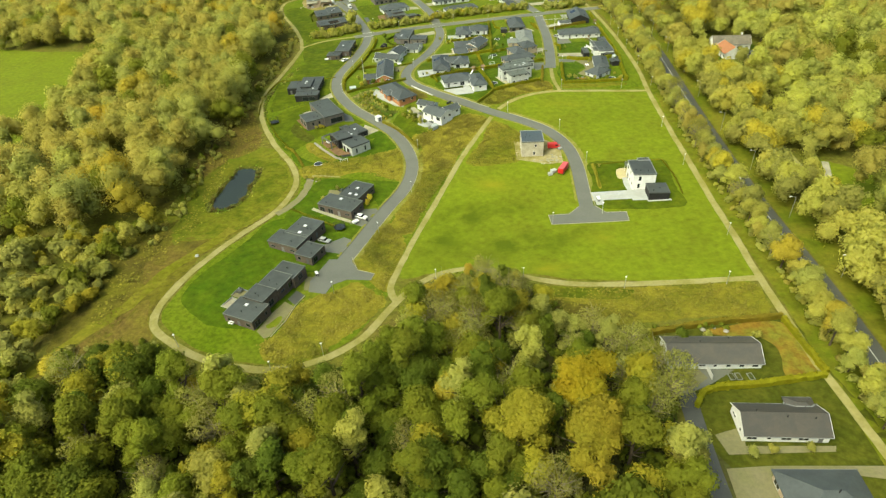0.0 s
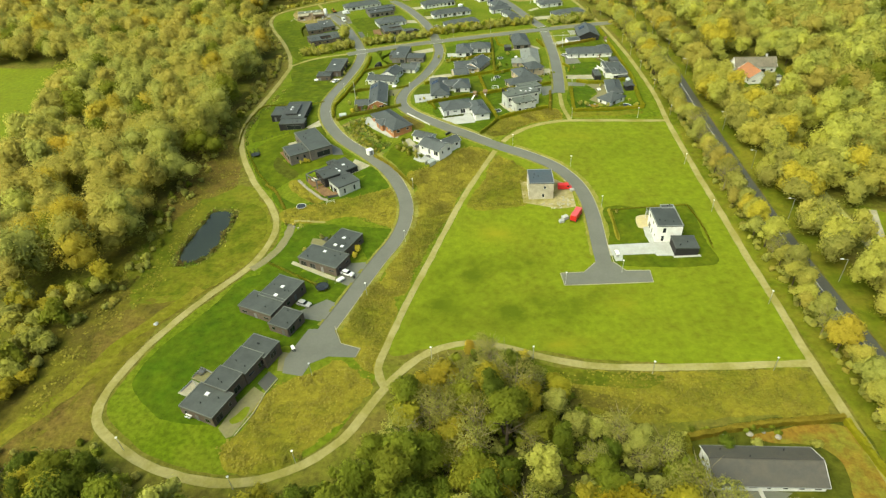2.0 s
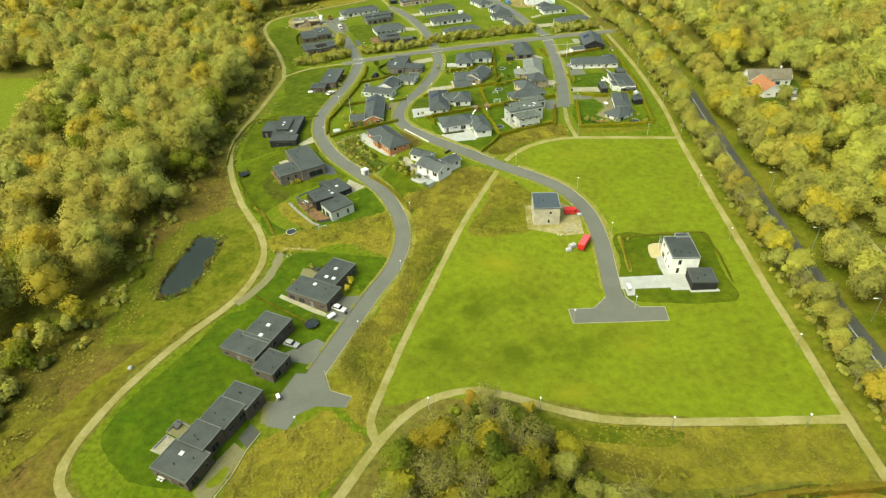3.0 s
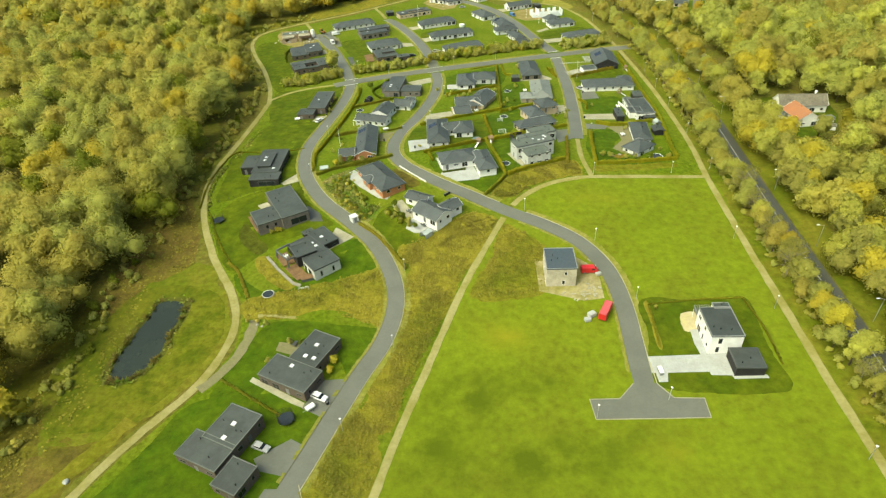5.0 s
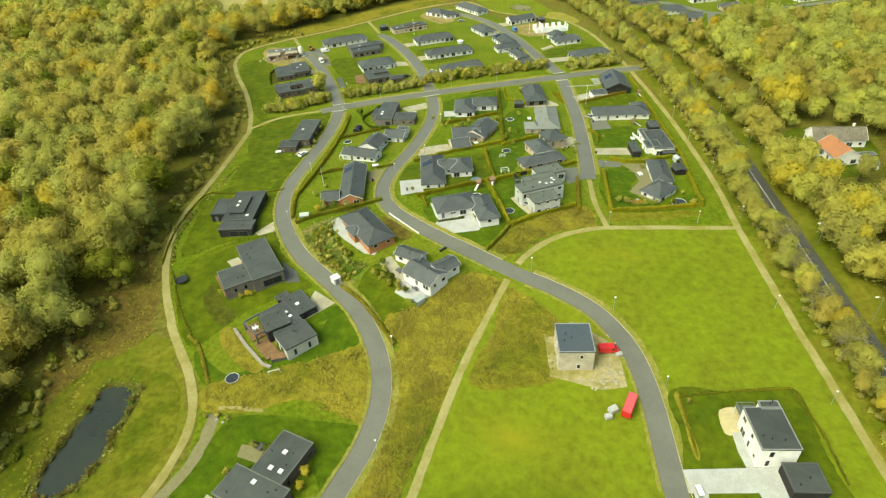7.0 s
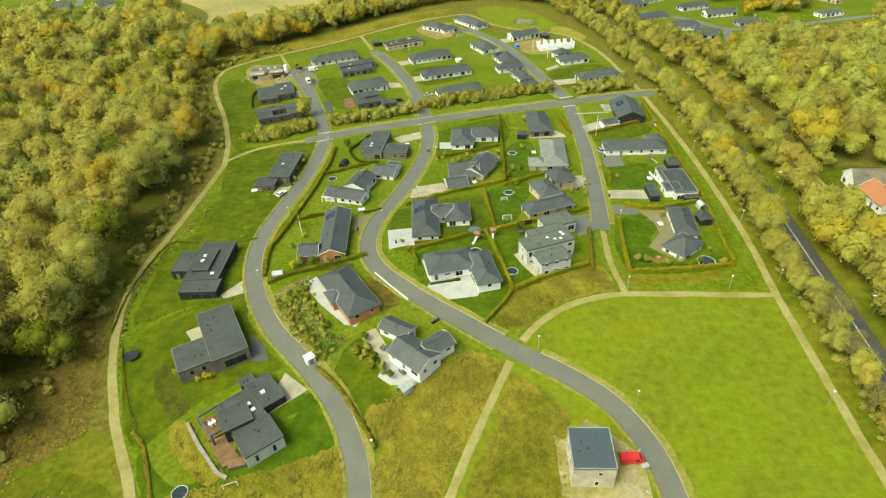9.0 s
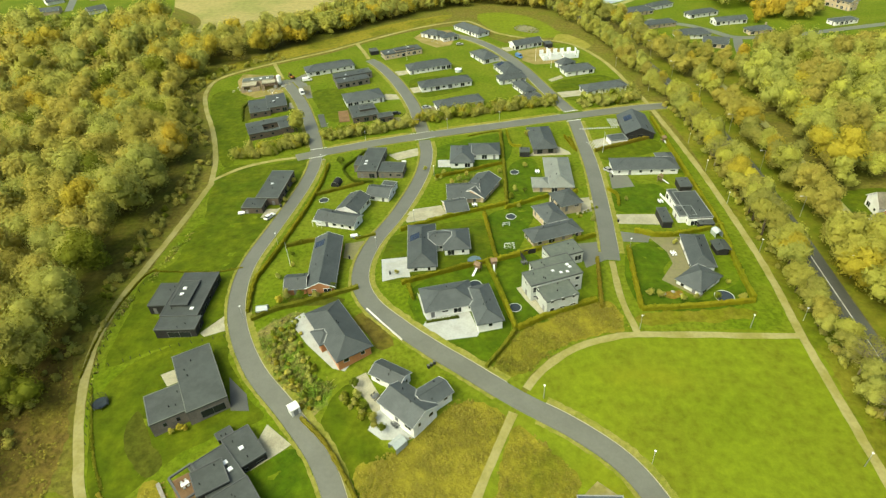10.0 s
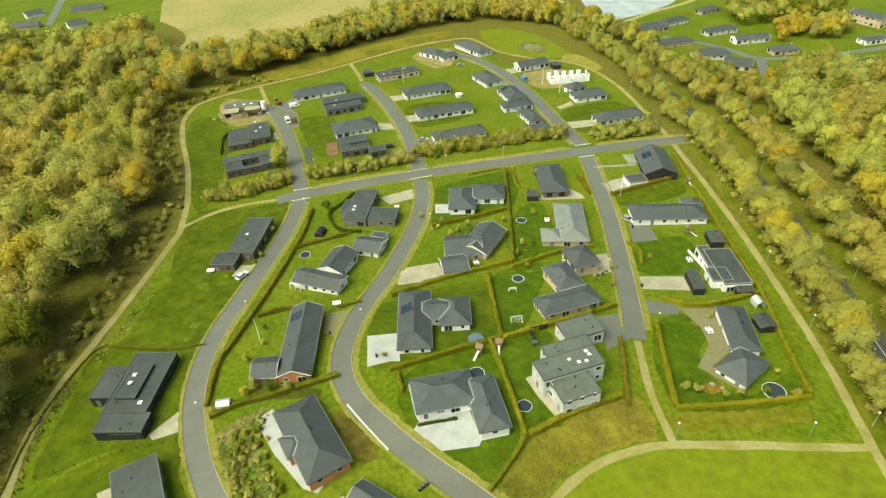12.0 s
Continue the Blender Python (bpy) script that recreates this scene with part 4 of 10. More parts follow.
structure(patch("paved_drive", [(-95.5, 446), (-91.0, 446.5), (-89.6, 439.5), (-94, 438)], 0.06, M_PAVE, smooth=False), "pale paved driveway of a bungalow", "paving")
structure(patch("paved_drive", [(-96, 489), (-102.2, 479), (-98, 475.5), (-90.5, 486)], 0.06, M_ROAD, smooth=False), "grey asphalt driveway of a bungalow", "paving")
structure(patch("paved_drive", [(9.5, 505), (15.4, 503.8), (17.4, 497), (10.5, 497.5)], 0.06, M_PAVE, smooth=False), "pale paved driveway of a bungalow", "paving")
structure(patch("paved_drive", [(20.5, 483), (23.5, 482.5), (25.4, 476), (21.5, 475)], 0.06, M_GRAVELGREY, smooth=False), "grey gravel driveway of a bungalow", "paving")
structure(patch("paved_drive", [(39.6, 449.5), (51.5, 451.5), (52.5, 445), (41, 442.5)], 0.06, M_PAVE, smooth=False), "pale paved driveway of a bungalow", "paving")
structure(patch("paved_drive", [(14.6, 521), (20.5, 522.5), (22, 516), (17, 513.5)], 0.06, M_PAVE, smooth=False), "pale paved driveway of a bungalow", "paving")

# ---- houses ----
def box_bm(bm, c, s, ang=0.0, bevel=0.0):
    """A box of size s round c, turned by ang degrees about z."""
    r = bmesh.ops.create_cube(bm, size=1, matrix=Matrix.Translation(c) @ Matrix.Rotation(radians(ang), 4, "Z") @ Matrix.Diagonal((*s, 1)))
    if bevel:
        e = list({e for v in r["verts"] for e in v.link_edges})
        bmesh.ops.bevel(bm, geom=e, offset=bevel, segments=1, affect="EDGES")
    return r


SHARED = {}


def shared(key, build, material):
    """A mesh built once and used by many alike parts."""
    if key not in SHARED:
        bm = bmesh.new()
        build(bm)
        me = bpy.data.meshes.new(key.split("|")[0])
        bm.to_mesh(me)
        bm.free()
        me.materials.append(material)
        SHARED[key] = me
    return SHARED[key]


def put(name, me, parent, m, label=""):
    ob = new(name, me)
    ob.parent = parent
    ob.matrix_basis = m
    return tagged(ob, label)


def frame_build(w, h):
    def go(bm):
        for x in (-w / 2 + 0.04, w / 2 - 0.04):
            box_bm(bm, (x, 0, 0), (0.08, 0.12, h))
        for z in (-h / 2 + 0.04, h / 2 - 0.04):
            box_bm(bm, (0, 0, z), (w - 0.16, 0.12, 0.08))
        if w > 1.5:
            box_bm(bm, (0, 0, 0), (0.07, 0.11, h - 0.16))
    return go


def add_window(house, m, w, h, dark):
    trim = M_DARKTRIM if dark else M_TRIM
    f = put("window", shared("window_frame|%s|%s|%s" % (w, h, dark), frame_build(w, h), trim), house, m)
    put("pane", shared("pane|%s|%s" % (w, h), lambda bm: box_bm(bm, (0, 0, 0), (w - 0.14, 0.05, h - 0.14)), M_GLASS), f, Matrix())


def roof_mesh(bm, kind, L, W, h, rise, t=0.2):
    """A pitched roof as one closed shell, its ridge along x."""
    x, y = L / 2, W / 2
    rx = x if kind == "gable" else max(x - y, 0.25)
    top = [(-x, -y, h), (x, -y, h), (x, y, h), (-x, y, h), (-rx, 0, h + rise), (rx, 0, h + rise)]
    low = [(a, b, c - t) for a, b, c in top]
    v = [bm.verts.new(p) for p in top + low]
    faces = [(0, 1, 5, 4), (2, 3, 4, 5), (1, 2, 5), (3, 0, 4)] if kind == "hip" else [(0, 1, 5, 4), (2, 3, 4, 5)]
    for f in faces:
        bm.faces.new([v[i] for i in f])
        bm.faces.new([v[i + 6] for i in reversed(f)])
    rim = [(0, 1), (1, 2), (2, 3), (3, 0)] if kind == "hip" else [(0, 1), (1, 5), (5, 2), (2, 3), (3, 4), (4, 0)]
    for a, b in rim:
        bm.faces.new([v[b], v[a], v[a + 6], v[b + 6]])


def beam(bm, a, b, w, t):
    """A square bar from a to b."""
    a, b = Vector(a), Vector(b)
    d = b - a
    m = Matrix.Translation((a + b) / 2) @ d.to_track_quat("X", "Z").to_matrix().to_4x4() @ Matrix.Diagonal((d.length, w, t, 1))
    bmesh.ops.create_cube(bm, size=1, matrix=m)


def rects_hit(x, y, wings, skip):
    for i, (k, cx, cy, L, W, a, h, r) in enumerate(wings):
        if i == skip:
            continue
        c, s = math.cos(radians(a)), math.sin(radians(a))
        u, v = (x - cx) * c + (y - cy) * s, -(x - cx) * s + (y - cy) * c
        if abs(u) < L / 2 - 0.2 and abs(v) < W / 2 - 0.2:
            return True
    return False


FOOTPRINTS = []


def slopes(wing):
    """The faces of a pitched roof: corners in plan and the plane z = a + b x + c y."""
    kind, cx, cy, L, W, ang, h, rise = wing
    x, y = L / 2, W / 2
    rx = x if kind == "gable" else max(x - y, 0.25)
    c, s = math.cos(radians(ang)), math.sin(radians(ang))
    p = [(-x, -y, h), (x, -y, h), (x, y, h), (-x, y, h), (-rx, 0, h + rise), (rx, 0, h + rise)]
    p = [Vector((cx + a * c - b * s, cy + a * s + b * c, z)) for a, b, z in p]
    out = []
    for f in [(0, 1, 5, 4), (2, 3, 4, 5)] + ([(1, 2, 5), (3, 0, 4)] if kind == "hip" else []):
        q = [p[i] for i in f]
        n = (q[1] - q[0]).cross(q[2] - q[0])
        out.append((q, (q[0].z + (n.x * q[0].x + n.y * q[0].y) / n.z, -n.x / n.z, -n.y / n.z)))
    return out


def valleys(wings):
    """Lines along which two pitched roofs meet."""
    lines = []
    roofs = [slopes(w) if w[0] != "flat" else [] for w in wings]
    for i in range(len(wings)):
        for j in range(i):
            for qa, (a0, a1, a2) in roofs[i]:
                for qb, (b0, b1, b2) in roofs[j]:
                    k0, k1, k2 = a0 - b0, a1 - b1, a2 - b2
                    d = k1 * k1 + k2 * k2
                    if d < 1e-6:
                        continue
                    o, t = Vector((-k0 * k1 / d, -k0 * k2 / d)), Vector((-k2, k1)).normalized()
                    lo, hi = -1e6, 1e6
                    for q in (qa, qb):
                        for e in range(len(q)):
                            u, v = q[e].xy, q[(e + 1) % len(q)].xy
                            nx, ny = -(v - u).y, (v - u).x
                            f0, f1 = nx * (o.x - u.x) + ny * (o.y - u.y), nx * t.x + ny * t.y
                            if abs(f1) < 1e-9:
                                if f0 < 0:
                                    hi = lo - 1
                            elif f1 > 0:
                                lo = max(lo, -f0 / f1)
                            else:
                                hi = min(hi, -f0 / f1)
                    if hi - lo > 1.0:
                        ends = [o + t * lo, o + t * hi]
                        lines.append([Vector((e.x, e.y, a0 + a1 * e.x + a2 * e.y)) for e in ends])
    return lines


def house(name, label, wall, roof, wings, seed=0, group="houses of the estate", openings=True, category="house", solar=(), domes=(), chimney=None, trim=None, walls=None, fixed=None):
    """wings: roof kind, centre x, y, length along the ridge, width, angle, eaves height, rise."""
    rnd = random.Random(seed)
    x0, y0 = wings[0][1], wings[0][2]
    z0 = land(x0, y0)
    top = new(name)
    top.location = (x0, y0, z0)
    tagged(top, label, category, group=group)
    dark = wall in ("darkbrick", "blackboard", "greyboard", "greybrick")
    for i, (kind, cx, cy, L, W, ang, h, rise) in enumerate(wings):
        FOOTPRINTS.append((cx, cy, L, W, ang))
        place = Matrix.Translation((cx - x0, cy - y0, 0)) @ Matrix.Rotation(radians(ang), 4, "Z")
        inx, iny = (0.12, 0.12) if kind == "flat" else ((0.3, 0.5) if kind == "gable" else (0.5, 0.5))
        wl, ww = L / 2 - inx, W / 2 - iny
        bm = bmesh.new()
        if kind == "gable":
            pitch = rise / (W / 2)
            zt, zr = h - 0.22 + pitch * iny, h - 0.22 + rise
            ring = [(-ww, -1.5), (ww, -1.5), (ww, zt), (0, zr), (-ww, zt)]
            a = [bm.verts.new((-wl, y, z)) for y, z in ring]
            b = [bm.verts.new((wl, y, z)) for y, z in ring]
            bm.faces.new(a)
            bm.faces.new(b[::-1])
            for k in range(5):
                bm.faces.new((a[k], b[k], b[(k + 1) % 5], a[(k + 1) % 5]))
            bmesh.ops.recalc_face_normals(bm, faces=bm.faces[:])
        else:
            zt = h - (0.24 if kind == "flat" else 0.2)
            box_bm(bm, (0, 0, (zt - 1.5) / 2), (2 * wl, 2 * ww, zt + 1.5))
        o = part("wall", bm, WALLS[(walls or {}).get(i, wall)], top)
        o.matrix_basis = place
        bm = bmesh.new()
        if kind == "flat":
            box_bm(bm, (0, 0, h - 0.19), (L, W, 0.3))
            o = part("roof", bm, ROOFS[roof], top)
            o.matrix_basis = place
            bm = bmesh.new()
            a, b = (L / 2, W / 2), (L / 2 - 0.2, W / 2 - 0.2)
            ring = []
            for (ex, ey), z in ((a, h - 0.05), (a, h + 0.09), (b, h + 0.09), (b, h - 0.05)):
                ring.append([bm.verts.new((sx * ex, sy * ey, z)) for sx, sy in ((-1, -1), (1, -1), (1, 1), (-1, 1))])
            for k in range(4):
                for j in range(4):
                    bm.faces.new((ring[k][j], ring[k][(j + 1) % 4], ring[(k + 1) % 4][(j + 1) % 4], ring[(k + 1) % 4][j]))
            bmesh.ops.recalc_face_normals(bm, faces=bm.faces[:])
            o = part("parapet", bm, trim or (M_PALETRIM if wall in ("white", "greyblock") else M_ZINC if wall in ("darkbrick", "greybrick") else M_DARKTRIM), top, "grey metal roof edge")
            o.matrix_basis = place
        else:
            roof_mesh(bm, kind, L, W, h, rise)
            bmesh.ops.recalc_face_normals(bm, faces=bm.faces[:])
            o = part("roof", bm, ROOFS[roof], top)
            o.matrix_basis = place
            bm = bmesh.new()
            x, y = L / 2, W / 2
            rx = x if kind == "gable" else max(x - y, 0.25)
            beam(bm, (-rx, 0, h + rise + 0.02), (rx, 0, h + rise + 0.02), 0.26, 0.12)
            if kind == "hip":
                for sx in (-1, 1):
                    for sy in (-1, 1):
                        beam(bm, (sx * x, sy * y, h + 0.01), (sx * rx, 0, h + rise + 0.01), 0.22, 0.1)
            o = part("ridge_cap", bm, ROOFS[roof], top, "row of ridge tiles")
            o.matrix_basis = place
            bm = bmesh.new()
            if kind == "gable":
                for sx in (-1, 1):
                    for sy in (-1, 1):
                        b2 = bmesh.new()
                        beam(b2, (sx * (x + 0.03), sy * (y + 0.02), h - 0.08), (sx * (x + 0.03), 0, h + rise - 0.06), 0.06, 0.26)
                        o = part("bargeboard", b2, M_DARKTRIM if dark else M_TRIM, top, "painted verge board")
                        o.matrix_basis = place
            bm.free()
            for sy in (-1, 1):
                bm = bmesh.new()
                beam(bm, (-x, sy * (y + 0.06), h - 0.12), (x, sy * (y + 0.06), h - 0.12), 0.13, 0.12)
                o = part("gutter", bm, M_PALETRIM if not dark else M_DARKTRIM, top, "grey metal gutter")
                o.matrix_basis = place
        # vent pipes
        for _ in range(2 + int(L * W > 90)):
            ux, uy = rnd.uniform(-0.35, 0.35) * L, rnd.uniform(-0.35, 0.35) * W
            zz = h if kind == "flat" else h + rise * (1 - abs(uy) / (W / 2))
            if kind != "hip" or abs(ux) < L / 2 - W / 2:
                put("vent_pipe", shared("vent_pipe", lambda b: bmesh.ops.create_cone(b, cap_ends=True, segments=8, radius1=0.13, radius2=0.13, depth=0.9), M_RUBBER), top,
                    place @ Matrix.Translation((ux, uy, zz)))
        if not openings:
            continue
        # windows at given places: side, place along it, height of the middle, width, height
        if i in (fixed or {}):
            for side, along, zc, w, hh in fixed[i]:
                turn, off = ((0, ww), (90, wl), (180, ww), (270, wl))[side]
                add_window(top, place @ Matrix.Rotation(radians(turn), 4, "Z") @ Matrix.Translation((along, -off - 0.02, zc)), w, hh, dark)
            continue
        # windows and doors along the four walls
        storeys = 2 if h > 4.6 else 1
        for side in range(4):
            along, off, turn = ((2 * wl, ww, 0), (2 * ww, wl, 90), (2 * wl, ww, 180), (2 * ww, wl, 270))[side]
            n = int(along / rnd.uniform(2.8, 3.6))
            door = rnd.randrange(max(n, 1)) if side in (0, 2) else -1
            for k in range(n):
                s = (k + 0.5) / n * along - along / 2
                q = Matrix.Rotation(radians(turn), 4, "Z") @ Vector((s, -off - 0.02, 0))
                g = place @ q
                if rects_hit(g.x + x0, g.y + y0, wings, i):
                    continue
                for st in range(storeys):
                    big = rnd.random() < 0.3
                    w, hh = (2.2, 1.9) if big else rnd.choice(((1.2, 1.1), (1.5, 1.2), (0.9, 1.2), (1.8, 0.7)))
                    zc = (1.25 if big else 1.55) + st * 2.8
                    if h < 2.45:
                        hh, zc = min(hh, 1.1), min(zc, 1.4)
                    base = place @ Matrix.Rotation(radians(turn), 4, "Z")
                    if k == door and st == 0:
                        put("door", shared("door|", lambda b: box_bm(b, (0, 0, 0), (1.0, 0.1, 2.05), bevel=0.02), M_DOOR), top, base @ Matrix.Translation((s, -off - 0.02, 1.03)))
                    else:
                        add_window(top, base @ Matrix.Translation((s, -off - 0.02, zc)), w, hh, dark)
    if len(wings) > 1 and "tile" in roof:
        for a, b in valleys(wings):
            bm = bmesh.new()
            beam(bm, a - Vector((x0, y0, -0.04)), b - Vector((x0, y0, -0.04)), 0.3, 0.08)
            part("valley_flashing", bm, M_PALETRIM, top, "pale metal valley flashing")
    for wi, u, v, s in domes:
        kind, cx, cy, L, W, ang, h, rise = wings[wi]
        place = Matrix.Translation((cx - x0, cy - y0, 0)) @ Matrix.Rotation(radians(ang), 4, "Z")
        f = put("skylight", shared("skylight_frame|%s" % s, lambda b: box_bm(b, (0, 0, 0.12), (s + 0.2, s + 0.2, 0.24), bevel=0.03), M_PALETRIM), top, place @ Matrix.Translation((u, v, h - 0.04)), "square roof light")
        put("dome", shared("skylight_dome|%s" % s, lambda b: box_bm(b, (0, 0, 0.255), (s, s, 0.05), bevel=0.02), M_DOME), f, Matrix(), "dome coloured white like the sky it reflects")
    for wi, u, v, n, rows in solar:
        kind, cx, cy, L, W, ang, h, rise = wings[wi]
        place = Matrix.Translation((cx - x0, cy - y0, 0)) @ Matrix.Rotation(radians(ang), 4, "Z")
        sgn = 1 if v > 0 else -1
        tilt = math.degrees(math.atan2(rise, W / 2)) * -sgn
        for a in range(n):
            for b in range(rows):
                vv = v + (b - (rows - 1) / 2) * 1.55
                zz = h + rise * (1 - abs(vv) / (W / 2)) + 0.1
                put("solar_panel", shared("solar_panel", lambda q: box_bm(q, (0, 0, 0), (1.0, 1.62, 0.05)), M_SOLAR), top,
                    place @ Matrix.Translation((u + (a - (n - 1) / 2) * 1.06, vv, zz)) @ Matrix.Rotation(radians(tilt), 4, "X"), "dark blue solar panel")
    if chimney:
        wi, u, v = chimney
        kind, cx, cy, L, W, ang, h, rise = wings[wi]
        bm = bmesh.new()
        box_bm(bm, (0, 0, 0), (0.7, 0.7, 1.8), bevel=0.03)
        box_bm(bm, (0, 0, 0.95), (0.85, 0.85, 0.12))
        o = part("chimney", bm, WALLS[wall], top)
        o.matrix_basis = Matrix.Translation((cx - x0, cy - y0, 0)) @ Matrix.Rotation(radians(ang), 4, "Z") @ Matrix.Translation((u, v, h + rise + 0.2))
    return top

# each house: roof kind, centre, length, width, angle, eaves height and rise of every wing
house("house", "long dark brick bungalow of four stepped flat-roofed blocks", "darkbrick", "felt", [('flat', -66.4, 123.4, 10.4, 8.1, -21.5, 3.3, 0), ('flat', -64.2, 129.7, 7.4, 6.5, -21.5, 3.9, 0), ('flat', -61.4, 136.3, 7.7, 7.9, -21.5, 3.3, 0), ('flat', -58.8, 141.7, 8.6, 6.6, -21.5, 3.0, 0)], seed=0, domes=[(0, -0.9, 1.4, 1.0)])
house("house", "dark brown brick bungalow with flat black felt roof", "darkbrick", "felt", [('flat', -63.7, 160.3, 12.1, 7.4, -22.7, 3.3, 0), ('flat', -59.5, 166.8, 10.4, 9.4, 67.3, 3.4, 0), ('flat', -55.1, 154.1, 6.9, 7.7, -22.7, 3.0, 0)], seed=1, domes=[(1, 0.5, -0.0, 1.0), (1, -3.5, -0.5, 1.0)])
house("house", "dark brown brick bungalow with flat black felt roof", "darkbrick", "felt", [('flat', -50.3, 184.0, 15.1, 8.1, -24.5, 3.3, 0), ('flat', -45.6, 192.5, 11.8, 8.7, 65.5, 3.4, 0)], seed=2, domes=[(1, 1.1, 0.1, 1.0), (1, -3.4, 0.5, 1.0), (1, -3.2, -2.1, 1.0), (0, -0.9, 2.0, 1.0)])
house("house", "boarded house with terraces and stepped flat black roofs", "blackboard", "felt", [('flat', -51.0, 228.5, 7.9, 9.3, -50, 3.7, 0), ('flat', -57.8, 233.5, 6.8, 7.0, -56, 4.3, 0), ('flat', -56.6, 234.9, 8.6, 12.8, 44, 3.5, 0), ('flat', -53.4, 241.9, 10.0, 6.7, -49, 3.3, 0), ('flat', -59.3, 245.8, 2.5, 3.9, -49, 2.6, 0)], seed=3, domes=[(2, 0.1, 2.0, 1.0), (2, 0.1, -2.0, 1.0), (2, 2.3, 1.4, 1.0), (2, 2.4, -0.9, 1.0), (3, 0.3, -0.5, 1.0)], walls={0: "paleboard"}, fixed={0: [(1, -2.2, 1.5, 0.7, 1.9), (1, 2.0, 1.5, 0.7, 1.9), (0, 0.6, 1.2, 2.2, 2.1), (0, -2.4, 1.2, 1.5, 2.1)]})
house("house", "grey brick bungalow with flat black felt roof", "greybrick", "felt", [('flat', -69.7, 259.8, 20.7, 9.6, -58.3, 3.9, 0), ('flat', -74.7, 252.1, 9.5, 9.9, 31.7, 3.2, 0)], seed=4, fixed={0: [(1, 0.9, 1.25, 5.6, 2.3), (2, -4.0, 1.3, 2.2, 2.0), (2, 3.0, 1.5, 1.2, 1.2), (0, -6.5, 1.4, 1.5, 1.4)], 1: [(0, -1.6, 1.5, 0.9, 1.3), (0, 1.4, 1.5, 0.9, 1.3), (3, -2.0, 1.2, 2.2, 2.1), (3, 2.0, 1.2, 2.2, 2.1)]})
house("house", "black boarded house with overlapping flat roofs", "blackboard", "felt", [('flat', -91.7, 291.4, 7.2, 10.1, 1.3, 3.2, 0), ('flat', -84.3, 291.5, 10.9, 19.3, 1.3, 3.4, 0), ('flat', -85.5, 291.1, 5.3, 10.9, 1.3, 4.1, 0), ('flat', -83.2, 279.3, 11.6, 5.6, 1.3, 3.2, 0)], seed=5, domes=[(2, -0.6, 1.7, 1.0), (2, -0.6, -0.9, 1.0), (1, 2.9, -6.8, 1.0)], fixed={3: [(0, 1.0, 1.25, 6.4, 2.0), (1, 0.4, 1.4, 1.2, 1.2)]})
house("house", "dark brown brick bungalow with flat black felt roof", "darkbrick", "felt", [('flat', -77.7, 357.7, 8.8, 20.7, -2.2, 3.4, 0), ('flat', -82.1, 344.8, 7.8, 6.8, -2.2, 3.0, 0)], seed=6, domes=[(0, -1.2, 0.0, 1.0)])
house("house", "unfinished grey block house of two storeys", "greyblock", "blueroof", [('flat', 23.3, 224.5, 10.3, 9.1, -90.0, 6.4, 0)], seed=7, fixed={0: [(1, 1.2, 4.5, 0.9, 1.2), (1, 0.7, 1.1, 0.9, 1.6), (0, -3.2, 4.4, 1.2, 1.4), (0, 0.4, 4.4, 1.2, 1.4), (0, 3.2, 1.3, 1.0, 2.1), (0, -1.2, 1.4, 1.5, 1.2), (3, 0.0, 4.4, 1.2, 1.2), (2, -2.5, 4.4, 1.2, 1.2), (2, 2.0, 1.1, 1.0, 2.1)]})
house("house", "white rendered two-storey house with flat dark felt roof", "white", "felt", [('flat', 61.95, 197.6, 11.1, 8.3, 90.0, 6.2, 0), ('flat', 63.85, 203.7, 2.4, 4.4, 90.0, 6.16, 0)], seed=8, fixed={0: [(3, -1.7, 4.4, 1.1, 1.9), (3, -1.9, 1.3, 1.0, 2.1), (2, -3.4, 4.5, 1.6, 1.3), (2, 0.9, 4.5, 1.0, 1.3), (2, 3.7, 1.5, 1.0, 1.1), (2, 0.6, 1.3, 0.9, 2.1), (2, -2.6, 1.2, 2.2, 2.1), (1, 2.2, 4.3, 1.8, 2.0), (0, -2.0, 4.4, 1.2, 1.2), (0, 2.4, 1.4, 1.8, 1.2)], 1: [(1, 0.0, 4.4, 1.5, 1.2)]})
house("garage", "black boarded flat-roofed garage beside a white house", "blackboard", "felt", [('flat', 65.8, 187.8, 6.9, 7.3, 89.0, 3.0, 0)], seed=9, openings=False, category="garage", group="")
house("house", "white rendered bungalow of three gabled dark-tiled wings", "white", "tile", [('gable', -22.0, 260.9, 9.2, 5.6, -30, 2.7, 1.3), ('gable', -16.9, 251.7, 11.8, 8.5, -40, 2.7, 1.9), ('gable', -11.3, 254.9, 8.1, 6.1, 39, 2.7, 1.4)], seed=10)
house("house", "red brick bungalow with hipped dark tiled roof", "redbrick", "tile", [('hip', -37.5, 275.0, 21.7, 10.1, -55.5, 2.7, 2.3), ('hip', -40.7, 273.1, 6.4, 5.3, -55.5, 2.6, 1.2)], seed=11)
house("house", "orange brick bungalow with long gabled grey roof", "redbrick", "tile", [('gable', -47.0, 304.9, 25.6, 8.8, -84.9, 2.7, 2.0), ('gable', -53.5, 295.2, 6.6, 7.2, 5.1, 2.7, 1.6)], seed=12, solar=[(0, -8, -2.3, 3, 2)])
house("house", "white rendered bungalow with gabled dark grey tiled roof", "white", "tile", [('gable', -48.4, 332.7, 15.6, 7.4, -17.6, 2.6, 1.6), ('gable', -44.6, 341.9, 11.7, 8.5, 72.4, 2.6, 1.8)], seed=13)
